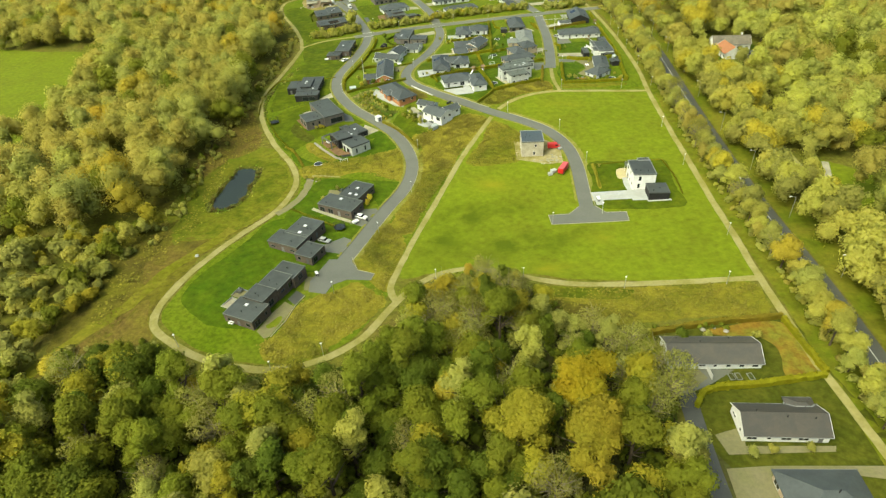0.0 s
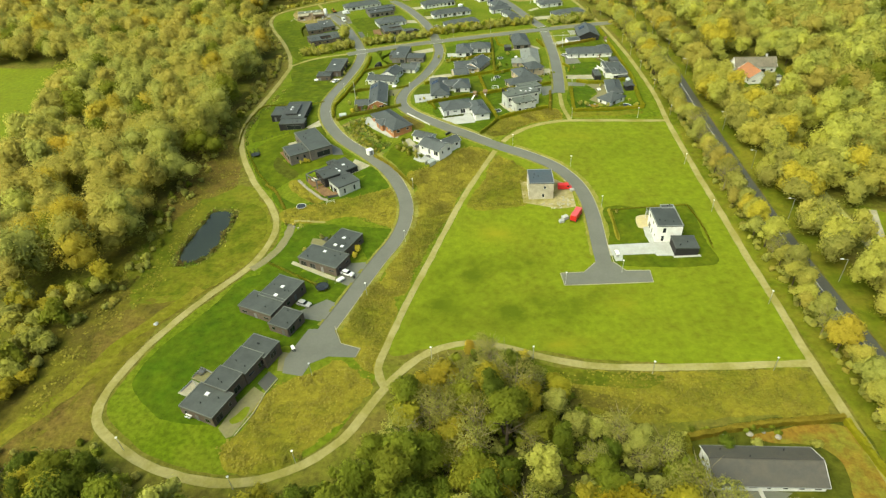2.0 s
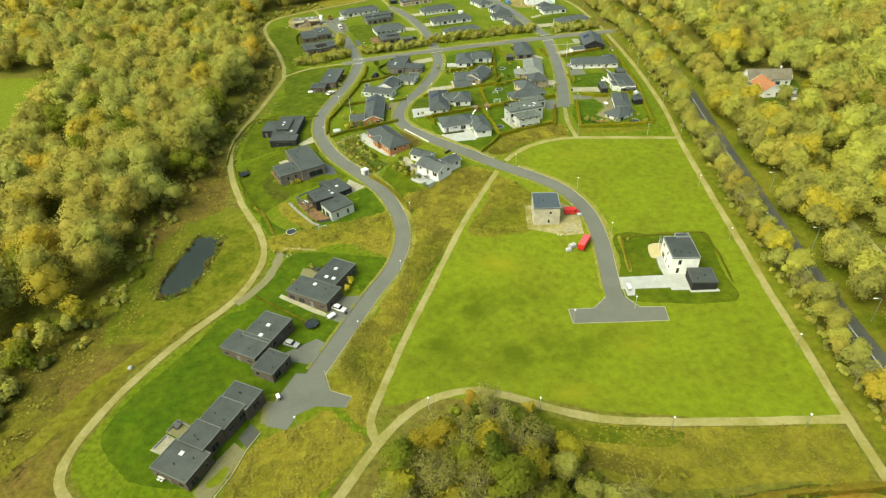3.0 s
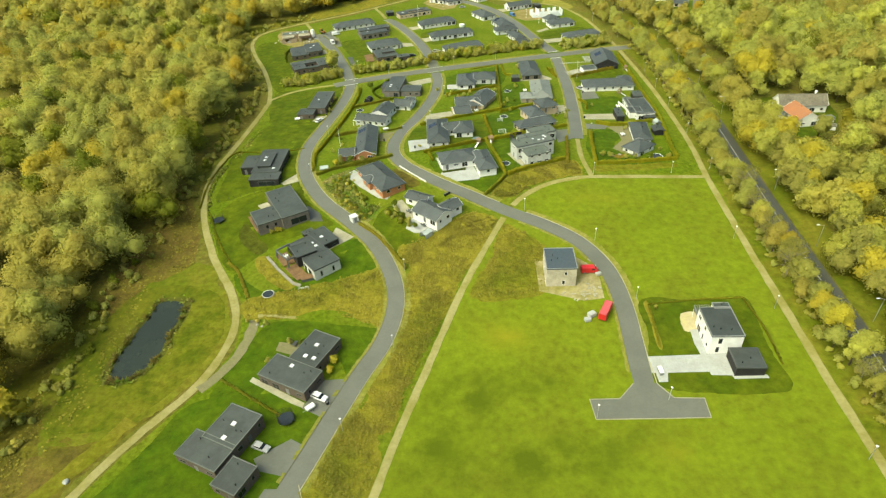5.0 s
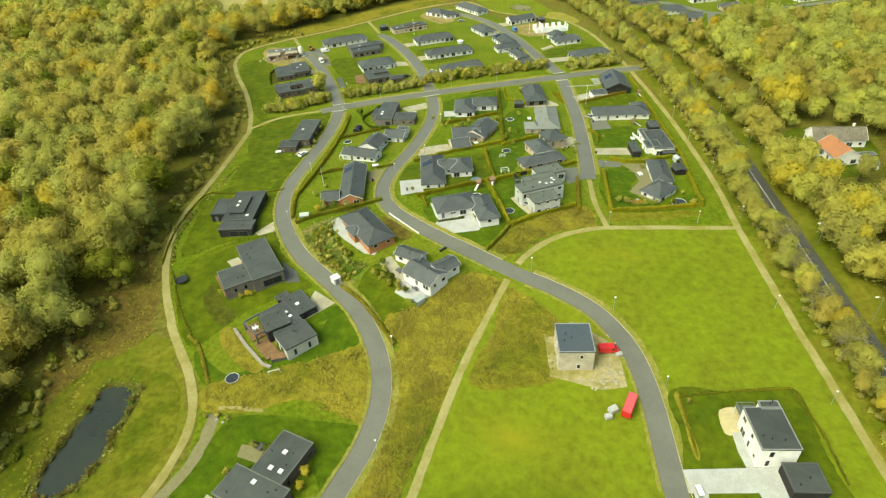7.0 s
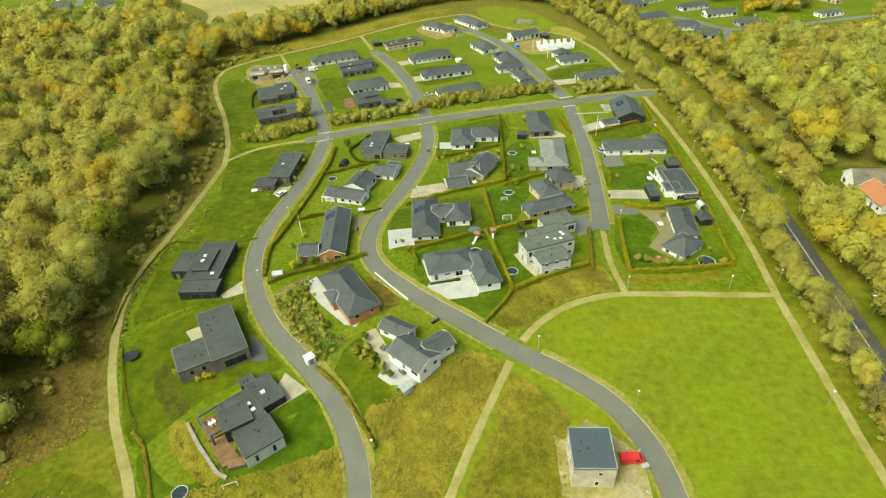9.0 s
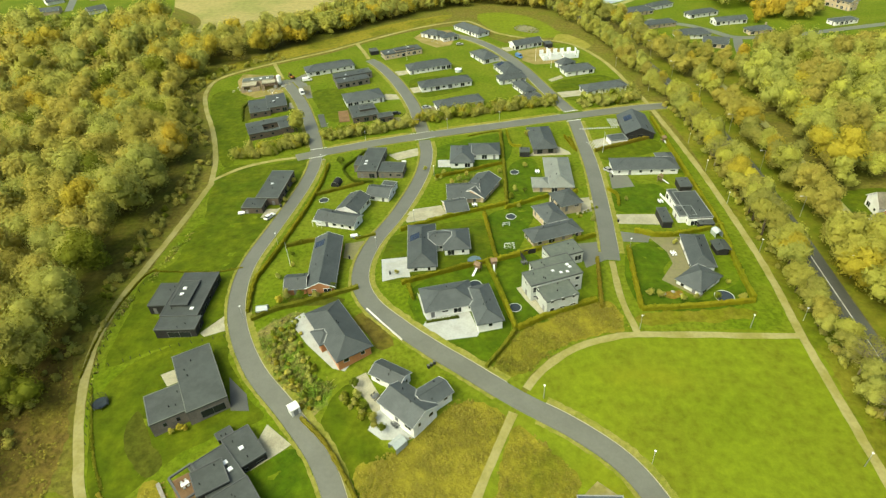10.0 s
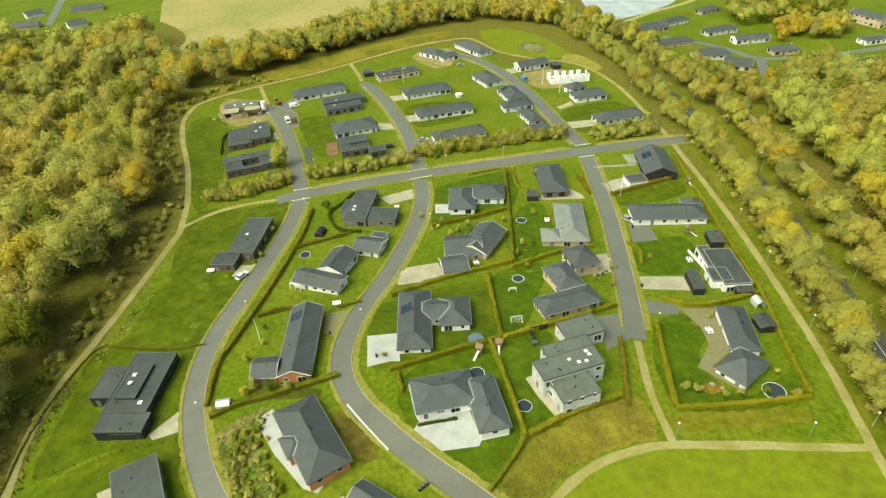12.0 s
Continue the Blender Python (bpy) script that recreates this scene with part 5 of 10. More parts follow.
house("garage", "white rendered garage with gabled dark grey tiled roof", "white", "tile", [('gable', -36.2, 351.8, 9.2, 8.1, -14.2, 2.4, 1.8), ('flat', -33.7, 357.6, 5.3, 3.5, -14.2, 2.3, 0)], seed=14, category="garage", group="")
house("house", "grey brick bungalow with flat black felt roof", "greybrick", "felt", [('flat', -42.9, 376.7, 8.1, 20.3, -4.9, 3.3, 0), ('flat', -47.8, 375.8, 3.3, 8.1, -4.9, 3.2, 0), ('flat', -34.0, 370.3, 9.9, 8.2, -4.9, 3.0, 0)], seed=15, domes=[(0, -1.8, -2.1, 1.0), (0, -1.7, -4.3, 1.0)])
house("house", "white rendered bungalow with hipped dark grey tiled roof", "white", "tile", [('hip', -17.8, 312.7, 23.0, 9.0, -85.5, 2.6, 2.0), ('hip', -12.0, 316.4, 13.0, 8.4, 4.5, 2.6, 1.9), ('hip', -7.2, 315.6, 11.5, 8.6, -85.5, 2.6, 2.0)], seed=16, solar=[(0, -3, -2.2, 3, 2)])
house("house", "white rendered bungalow with hipped dark grey tiled roof", "white", "tile", [('hip', -8.8, 287.0, 14.7, 10.5, 14.3, 2.6, 2.3), ('hip', 1.0, 283.8, 15.8, 7.4, -75.7, 2.6, 1.6)], seed=17)
house("house", "white rendered bungalow with hipped dark grey tiled roof", "white", "tile", [('hip', -6.4, 380.7, 15.5, 9.7, -90.0, 2.6, 2.2), ('hip', 2.6, 385.0, 13.0, 10.5, 0.0, 2.6, 2.2)], seed=18)
house("house", "sandy tan brick bungalow with gabled dark grey tiled roof", "tanbrick", "tile", [('gable', 0.8, 354.1, 15.6, 10.0, 65, 2.6, 2.2), ('gable', -5.6, 350.6, 12.1, 11.3, 4, 2.6, 2.5), ('gable', -8.2, 340.7, 8.2, 8.8, 15, 2.6, 2.0)], seed=19)
house("house", "sandy tan brick bungalow with hipped dark grey tiled roof", "tanbrick", "tile", [('hip', 23.8, 321.3, 17.7, 7.8, 20.9, 2.6, 1.7), ('hip', 23.9, 331.9, 12.0, 8.0, -69.1, 2.6, 1.8), ('hip', 30.3, 341.2, 8.6, 10.0, 20.9, 2.6, 2.2)], seed=20)
house("house", "pale grey rendered house of stepped flat-roofed storeys", "paleboard", "greyfelt", [('flat', 21.0, 287.6, 7.9, 9.6, -69.0, 4.8, 0), ('flat', 20.4, 293.5, 6.3, 15.9, -69.0, 5.8, 0), ('flat', 20.7, 299.5, 3.8, 12.3, -69.0, 5.2, 0), ('flat', 25.2, 308.0, 6.9, 10.5, -69.0, 3.3, 0)], seed=21, domes=[(1, 0.9, 2.2, 0.8), (1, 1.2, 4.0, 0.8), (1, -0.6, 0.4, 0.7), (1, -0.4, 5.6, 0.8), (1, -1.6, 5.4, 0.8)])
house("house", "grey brick bungalow with hipped dark grey tiled roof", "greybrick", "tile", [('hip', 26.9, 394.1, 21.1, 9.9, -86.0, 2.6, 2.2)], seed=22)
house("garden_shed", "black boarded shed with flat black felt roof", "blackboard", "felt", [('flat', 19.1, 383.5, 4.0, 4.2, 87.0, 2.4, 0)], seed=23, openings=False, category="shed", group="sheds in the gardens")
house("house", "tan brick bungalow with light grey tiled roof", "tanbrick", "lighttile", [('hip', 30.4, 363.9, 23.5, 9.9, 88.7, 2.6, 2.2), ('hip', 23.2, 356.3, 6.9, 7.5, -1.3, 2.6, 1.7)], seed=24)
house("house", "white rendered bungalow with flat black felt roof", "white", "felt", [('flat', 72.5, 337.5, 16.8, 8.1, -86.5, 3.4, 0), ('flat', 69.1, 333.7, 6.1, 5.9, -86.5, 3.3, 0), ('flat', 68.7, 342.9, 10.3, 3.6, -86.5, 3.1, 0)], seed=25)
house("carport", "black boarded carport with flat black felt roof", "blackboard", "felt", [('flat', 61.8, 331.6, 8.8, 3.3, -89.0, 2.8, 0)], seed=26, openings=False, category="carport", group="sheds in the gardens")
house("garden_shed", "black boarded shed with flat black felt roof", "blackboard", "felt", [('flat', 74.7, 354.4, 6.5, 4.3, 90.0, 2.6, 0)], seed=27, openings=False, category="shed", group="sheds in the gardens")
house("garden_shed", "black boarded shed with flat black felt roof", "blackboard", "felt", [('flat', 74.4, 328.1, 3.0, 4.8, -88.0, 2.2, 0)], seed=28, openings=False, category="shed", group="sheds in the gardens")
house("house", "white bungalow with two angled hipped roofs", "white", "tile", [('hip', 66.3, 310.8, 16.7, 7.4, 86, 2.6, 1.7), ('hip', 62.8, 297.7, 8.3, 11.2, -49, 2.6, 2.5)], seed=29)
house("garden_shed", "black boarded shed with flat black felt roof", "blackboard", "felt", [('gable', 74.3, 314.0, 5.1, 4.5, -85.0, 2.4, 0.5)], seed=30, openings=False, category="shed", group="sheds in the gardens")
house("house", "black boarded bungalow with gabled dark grey tiled roof", "blackboard", "tile", [('gable', 68.2, 404.9, 19.6, 12.5, 90.0, 2.7, 2.8)], seed=31, solar=[(0, 3, 3.0, 4, 2)])
house("garden_shed", "white rendered shed with flat black felt roof", "white", "felt", [('flat', 58.2, 393.1, 5.6, 7.4, -77.0, 2.5, 0)], seed=32, openings=False, category="shed", group="sheds in the gardens")
house("house", "white rendered bungalow with hipped dark grey tiled roof", "white", "tile", [('hip', 63.7, 369.5, 25.0, 9.8, 0.7, 2.6, 2.2), ('hip', 73.0, 375.0, 5.7, 6.7, -89.3, 2.6, 1.5)], seed=33)
house("house", "white rendered bungalow with hipped dark grey tiled roof", "white", "tile", [('hip', -83.6, 491.6, 27.7, 10.5, 23.0, 2.6, 2.2)], seed=34)
house("house", "grey brick bungalow with flat black felt roof", "greybrick", "felt", [('flat', -68.1, 477.4, 7.0, 20.7, -66.5, 3.4, 0), ('flat', -66.7, 469.1, 7.0, 17.7, -66.5, 3.2, 0)], seed=35, domes=[(0, 1.4, -3.8, 1.0), (1, -1.3, -3.8, 1.0)])
house("house", "white rendered bungalow with hipped dark grey tiled roof", "white", "tile", [('hip', -57.4, 446.4, 19.7, 13, 21.0, 2.6, 2.4)], seed=36)
house("house", "dark brown brick bungalow with flat black felt roof", "darkbrick", "felt", [('flat', -54.3, 427.5, 14.6, 12.4, -70.8, 3.0, 0), ('flat', -53.0, 429.2, 5.3, 7.5, -70.8, 3.8, 0), ('flat', -43.2, 421.4, 5.1, 7.1, -70.8, 3.0, 0)], seed=37, domes=[(0, -1.4, 0.6, 1.0)])
house("house", "dark brown brick bungalow with flat black felt roof", "darkbrick", "felt", [('flat', -100.7, 442.1, 17, 9.7, -70.0, 3.2, 0), ('flat', -108.0, 437.0, 16.7, 9.8, -70.0, 2.8, 0)], seed=38, domes=[(0, -2.9, 1.0, 1.0), (0, 0.7, -1.2, 1.0)])
house("house", "dark brown brick bungalow with flat black felt roof", "darkbrick", "felt", [('flat', -97.7, 416.7, 5.3, 20.1, -65.0, 3.2, 0), ('flat', -100.8, 408.0, 8.2, 7.0, -65.0, 3.2, 0), ('flat', -88.6, 413.7, 8.2, 6.0, -65.0, 3.2, 0), ('flat', -93.4, 408.3, 2.4, 7.4, -65.0, 2.9, 0)], seed=39)
house("house", "sandy tan brick bungalow with flat black felt roof", "tanbrick", "felt", [('flat', -44.8, 514.6, 8.5, 23.4, -65.0, 3.1, 0), ('flat', -43.2, 515.4, 5.0, 12.0, -65.0, 3.9, 0)], seed=40, domes=[(1, 0.0, 2.6, 1.0), (0, 0.5, -8.0, 1.0)])
house("garden_shed", "black boarded shed with flat black felt roof", "blackboard", "felt", [('flat', -61.9, 518.6, 6.2, 4.9, -71.0, 2.4, 0)], seed=41, openings=False, category="shed", group="sheds in the gardens")
house("house", "white rendered bungalow with hipped dark grey tiled roof", "white", "tile", [('hip', -27.5, 548.0, 14.0, 9.5, -35.0, 2.6, 2.0), ('hip', -17.5, 541.0, 11.0, 7.5, 25.0, 2.6, 1.6)], seed=42)
house("house", "white rendered bungalow with hipped dark grey tiled roof", "white", "tile", [('hip', -3.4, 554.6, 26.9, 9.9, -53, 2.6, 2.2)], seed=43)
house("house", "white rendered bungalow with hipped dark grey tiled roof", "white", "tile", [('hip', -27.0, 488.7, 24.6, 10.2, 20.0, 2.6, 2.3)], seed=44)
house("house", "white rendered bungalow with hipped dark grey tiled roof", "white", "tile", [('hip', -16.7, 462.3, 27.6, 9.3, 17.0, 2.6, 2.1)], seed=45)
house("house", "white rendered bungalow with hipped dark grey tiled roof", "white", "tile", [('hip', -9.1, 436.3, 23.7, 8.9, 20.0, 2.6, 2.0)], seed=46)
house("house", "white rendered bungalow with hipped dark grey tiled roof", "white", "tile", [('hip', 4.3, 502.8, 17.0, 10.5, -62, 2.6, 2.2)], seed=47)
house("house", "white rendered bungalow with hipped dark grey tiled roof", "white", "tile", [('hip', 16.3, 480.1, 17.0, 9.9, -69, 2.6, 2.2), ('hip', 17.8, 466.7, 14.8, 8.2, 15, 2.6, 1.8)], seed=48, solar=[(0, -4, -2.4, 3, 2)])
house("house", "white rendered bungalow with hipped dark grey tiled roof", "white", "tile", [('hip', 23.5, 452.8, 15.4, 6.9, -68, 2.6, 1.5), ('hip', 25.1, 439.3, 12.1, 7.0, 24, 2.6, 1.6)], seed=49)
house("house", "white rendered bungalow with gabled dark grey tiled roof", "white", "tile", [('gable', 29.2, 522.7, 18.4, 8.8, 23.0, 2.6, 2.0)], seed=50)
house("garden_shed", "black boarded shed with flat black felt roof", "blackboard", "felt", [('flat', 42.2, 520.8, 6.0, 4.2, -79.0, 2.5, 0)], seed=51, openings=False, category="shed", group="sheds in the gardens")
house("house", "white rendered bungalow with hipped dark grey tiled roof", "white", "tile", [('hip', 53.3, 476.8, 16.8, 9.5, 15.8, 2.6, 2.0), ('hip', 48.2, 486.5, 7.1, 10.0, -56, 2.6, 2.2)], seed=52)
house("house", "white rendered bungalow with hipped dark grey tiled roof", "white", "tile", [('hip', 62.5, 450.6, 22.5, 9.0, 17.0, 2.6, 1.8)], seed=53)
house("house", "sandy tan brick bungalow with hipped dark grey tiled roof beyond trees", "tanbrick", "tile", [('hip', 107.1, 582.7, 21.2, 10.8, 20.0, 2.6, 2.3)], seed=54, group="houses beyond the trees")
house("house", "white rendered bungalow with hipped dark grey tiled roof beyond trees", "white", "tile", [('hip', 125.4, 595.5, 18.8, 8, 27.0, 2.6, 1.7)], seed=55, group="houses beyond the trees")
house("house", "sandy tan brick bungalow with hipped dark grey tiled roof beyond trees", "tanbrick", "tile", [('hip', 153.4, 618.2, 16.2, 8, 25.0, 2.6, 1.7)], seed=56, group="houses beyond the trees")
house("house", "white rendered bungalow with hipped dark grey tiled roof beyond trees", "white", "tile", [('hip', 146.6, 572.9, 21.4, 8, 18.0, 2.6, 1.7)], seed=57, group="houses beyond the trees")
house("house", "sandy tan brick bungalow with hipped dark grey tiled roof beyond trees", "tanbrick", "tile", [('hip', 114.8, 553.1, 20.5, 8.2, 15.0, 2.6, 1.7)], seed=58, group="houses beyond the trees")
house("house", "white rendered bungalow with hipped dark grey tiled roof beyond trees", "white", "tile", [('hip', 128.3, 530.3, 19.9, 11, 4.0, 2.6, 2.3)], seed=59, group="houses beyond the trees")
house("house", "sandy tan brick bungalow with gabled dark grey tiled roof beyond trees", "tanbrick", "tile", [('gable', 136.7, 512.9, 14.2, 11, -22.0, 2.6, 2.3)], seed=60, group="houses beyond the trees")
house("house", "white rendered bungalow with gabled dark grey tiled roof beyond trees", "white", "tile", [('gable', 158.1, 554.6, 21.0, 8, 10.0, 2.6, 1.7)], seed=61, group="houses beyond the trees")
house("house", "sandy tan brick bungalow with hipped dark grey tiled roof beyond trees", "tanbrick", "tile", [('hip', 168.3, 533.3, 15.6, 8, 9.0, 2.6, 1.7)], seed=62, chimney=(0, 4.0, 0.3), group="houses beyond the trees")
house("house", "white rendered bungalow with gabled dark grey tiled roof beyond trees", "white", "tile", [('gable', 176.5, 505.7, 18.1, 8, -84.0, 2.6, 1.7)], seed=63, group="houses beyond the trees")
house("house", "sandy tan brick bungalow with gabled dark grey tiled roof beyond trees", "tanbrick", "tile", [('gable', 237.1, 581.0, 21.5, 8, -65.0, 5.5, 1.7)], seed=64, group="houses beyond the trees")
house("house", "white rendered bungalow with dark grey tiled roof beyond trees", "white", "tile", [('flat', 222.7, 546.0, 7.0, 16.3, -75.0, 2.6, 0)], seed=65, group="houses beyond the trees")
house("house", "sandy tan brick bungalow with hipped dark grey tiled roof beyond trees", "tanbrick", "tile", [('hip', 201.4, 509.1, 14.5, 8, 19.0, 2.6, 1.7)], seed=66, group="houses beyond the trees")
house("house", "white rendered bungalow with gabled dark grey tiled roof beyond trees", "white", "tile", [('gable', -358.7, 679.1, 14, 11, 46.0, 2.6, 2.3)], seed=67, openings=False, group="houses beyond the trees")
house("house", "sandy tan brick bungalow with gabled dark grey tiled roof beyond trees", "tanbrick", "tile", [('gable', -320.0, 690.8, 24, 11, 25.0, 2.6, 2.3)], seed=68, openings=False, group="houses beyond the trees")
house("house", "white rendered bungalow with gabled dark grey tiled roof beyond trees", "white", "tile", [('gable', -302.2, 643.5, 14, 11, 42.0, 2.6, 2.3)], seed=69, openings=False, group="houses beyond the trees")
house("house", "sandy tan brick bungalow with gabled dark grey tiled roof beyond trees", "tanbrick", "tile", [('gable', -345.1, 643.1, 24, 11, 18.0, 2.6, 2.3)], seed=70, openings=False, group="houses beyond the trees")
house("house", "long white bungalow with sooty weathered roof by a hedge", "white", "oldtile", [('gable', 58.5, 106.8, 23.0, 9.5, -1.0, 2.4, 2.4)], seed=71, group="bungalows south of the field")
house("house", "white rendered bungalow with gabled weathered dark tiled roof", "white", "oldtile", [('gable', 66.8, 85.3, 18.7, 9.0, -1.7, 2.4, 2.6), ('hip', 72.7, 89.2, 6.4, 4.7, -1.7, 2.5, 1.1)], seed=72, group="bungalows south of the field")
house("house", "sandy tan brick bungalow with hipped dark grey tiled roof", "tanbrick", "tile", [('hip', 68.4, 66.5, 17.0, 13.0, 0.0, 2.5, 3.0)], seed=73, group="bungalows south of the field")
house("house", "white country house under an old thatched roof", "white", "thatch", [('gable', 141.9, 337.4, 20.4, 9.0, -3.0, 3.4, 3.6)], seed=74, chimney=(0, 5.5, 0.3), group="country house in the wood")
house("house", "white country wing with orange tiled roof", "white", "redtile", [('gable', 137.2, 325.4, 13.4, 10.2, -84.0, 3.2, 3.2)], seed=75, group="country house in the wood")
house("annex", "low white annex with grey roof beside a country house", "white", "greyfelt", [('flat', 130.4, 328.8, 6.0, 5.0, -70.0, 2.6, 0)], seed=76, category="shed", group="country house in the wood")

# ---- trees, hedges, tall grass ----
def leaf_mat(name, color, other):
    return mat(name, color, rough=0.75, vary=0.14, grain=0.35, blotch=0.05, other=other, island=0.10, each=0.12, trans=0.46, spec=0.12)


# olive, lime and gold are raised in brightness and blue, standing in for distant haze
LEAVES = {
    "dark": leaf_mat("dark_green_leaves", (0.114, 0.153, 0.017), (0.151, 0.182, 0.019)),
    "green": leaf_mat("mid_green_leaves", (0.189, 0.224, 0.023), (0.239, 0.254, 0.026)),
    "olive": leaf_mat("olive_leaves", (0.358, 0.367, 0.090), (0.413, 0.403, 0.092)),
    "lime": leaf_mat("yellow_green_leaves", (0.448, 0.427, 0.086), (0.405, 0.402, 0.085)),
    "yellow": leaf_mat("yellow_leaves", (0.529, 0.452, 0.059), (0.490, 0.427, 0.059)),
    "orange": leaf_mat("orange_leaves", (0.504, 0.382, 0.048), (0.445, 0.376, 0.049)),
    "gold": leaf_mat("brown_gold_leaves", (0.469, 0.412, 0.091), (0.415, 0.388, 0.085)),
    "maple": leaf_mat("yellowing_maple_leaves", (0.345, 0.330, 0.036), (0.397, 0.339, 0.036)),
    "russet": leaf_mat("orange_maple_leaves", (0.415, 0.308, 0.024), (0.368, 0.321, 0.026)),
    "willow": leaf_mat("pale_willow_leaves", (0.429, 0.432, 0.100), (0.469, 0.451, 0.088)),
    "bare": leaf_mat("grey_brown_twigs", (0.356, 0.345, 0.091), (0.327, 0.325, 0.064)),
}
M_PALEBARK = mat("pale_bark", (0.26, 0.23, 0.13), vary=0.2, grain=3, blotch=0.6)
M_BARK = mat("bark", (0.09, 0.07, 0.045), vary=0.3, grain=3, blotch=0.6, bump=0.6)
ICO = None


def ico():
    global ICO
    if ICO is None:
        bm = bmesh.new()
        bmesh.ops.create_icosphere(bm, subdivisions=1, radius=1)
        ICO = (np.array([v.co[:] for v in bm.verts]), np.array([[v.index for v in f.verts] for f in bm.faces]))
        bm.free()
    return ICO


def crown_shape(rng, radius, height, leaves, size, lobes=8, open_crown=0.0, core_lobes=99):
    """Leaf clumps over many uneven lobes, and the lobes inside: corners and soft normals (n, 3, 6), base of the tree at the origin."""
    base = height * 0.25
    cz, rz = (base + height) / 2, (height - base) / 2
    cs, rs = [], []
    lean = rng.uniform(-0.18, 0.18, 2) * radius
    reach = rng.uniform(0.62, 1.12, 7)
    for k in range(lobes):
        a = 2.399 * k + rng.uniform(-0.6, 0.6)
        lift = rng.uniform(-0.75, 0.95)
        d = radius * rng.uniform(0.25, 0.86) * reach[int(a / 6.283 * 7) % 7] * math.sqrt(max(0.10, 1 - lift * lift))
        cs.append((d * math.cos(a) + lean[0] * (1 + lift), d * math.sin(a) + lean[1] * (1 + lift), cz + lift * rz * 0.88))
        rs.append(radius * rng.uniform(0.5, 1.2) * math.sqrt(1.9 / lobes))
    cs.append((lean[0], lean[1], cz + rz * 0.25))
    rs.append(radius * 0.50)
    cs, rs = np.array(cs), np.array(rs)
    want = leaves * 3
    pick = rng.choice(len(rs), size=want, p=rs ** 2 / (rs ** 2).sum())
    n = rng.normal(size=(want, 3))
    n[:, 2] = n[:, 2] * 0.85 + 0.45
    n /= np.linalg.norm(n, axis=1)[:, None]
    p = cs[pick] + n * rs[pick][:, None] * rng.normal(0.98, 0.2, size=(want, 1)) * np.array([1.0, 1.0, 1.08])
    hidden = (np.linalg.norm(p[:, None, :] - cs[None], axis=2) < rs[None] * 0.78).any(1)
    p, n = p[~hidden][:leaves], n[~hidden][:leaves]
    out = p - np.array([0, 0, cz - rz * 0.45])
    out /= np.linalg.norm(out, axis=1)[:, None]
    soft = n * 0.42 + out * 0.62 + np.array([0, 0, 0.3]) + rng.normal(scale=0.26, size=n.shape)
    soft /= np.linalg.norm(soft, axis=1)[:, None]
    n = n + rng.normal(scale=0.35, size=n.shape)
    n /= np.linalg.norm(n, axis=1)[:, None]
    t = np.cross(n, rng.normal(size=n.shape))
    t /= np.linalg.norm(t, axis=1)[:, None]
    b = np.cross(n, t)
    s = size * rng.uniform(0.45, 1.3, size=(len(p), 1))
    leaf = np.stack([p - t * s * 1.1, p + t * s * 0.65 - b * s * 0.9 + n * s * 0.2, p + t * s * 0.65 + b * s * 0.9 - n * s * 0.1], 1)
    face = np.cross(leaf[:, 1] - leaf[:, 0], leaf[:, 2] - leaf[:, 0])
    turn = (face * soft).sum(1) < 0
    leaf[turn] = leaf[turn][:, [0, 2, 1]]
    leaf = np.concatenate([leaf, np.repeat(soft[:, None, :], 3, 1)], 2)
    v, f = ico()
    core = []
    if not open_crown:
        for k in np.argsort(-rs)[:core_lobes]:
            c, r = cs[k], rs[k]
            w = v * (r * 0.87) * rng.uniform(0.82, 1.05, size=(len(v), 1)) + c
            core.append(np.concatenate([w[f], v[f]], 2))
    core = np.concatenate(core) if core else np.zeros((0, 3, 6))
    return leaf, core


def moved(tri, off, a=0.0, k=1.0):
    """Leaf triangles turned, scaled and shifted, with their normals."""
    rot = np.array([[math.cos(a), -math.sin(a), 0], [math.sin(a), math.cos(a), 0], [0, 0, 1]])
    return np.concatenate([tri[:, :, :3] @ (rot.T * k) + off, tri[:, :, 3:] @ rot.T], 2)


def leaf_mesh(name, leaves, body, material):
    """One mesh out of loose triangles."""
    wide = body.shape[2]
    co = np.concatenate([leaves.reshape(-1, wide), body.reshape(-1, wide)])
    n = len(co)
    soft = co[:, 3:]
    co = co[:, :3]
    me = bpy.data.meshes.new(name)
    me.vertices.add(n)
    me.vertices.foreach_set("co", co.astype(np.float32).ravel())
    me.loops.add(n)
    me.loops.foreach_set("vertex_index", np.arange(n, dtype=np.int32))
    me.polygons.add(n // 3)
    me.polygons.foreach_set("loop_start", (np.arange(n // 3) * 3).astype(np.int32))
    if wide == 6:
        layer = me.attributes.new("custom_normal", "FLOAT_VECTOR", "POINT")
        layer.data.foreach_set("vector", soft.astype(np.float32).ravel())
    me.materials.append(material)
    me.update(calc_edges=True)
    return me


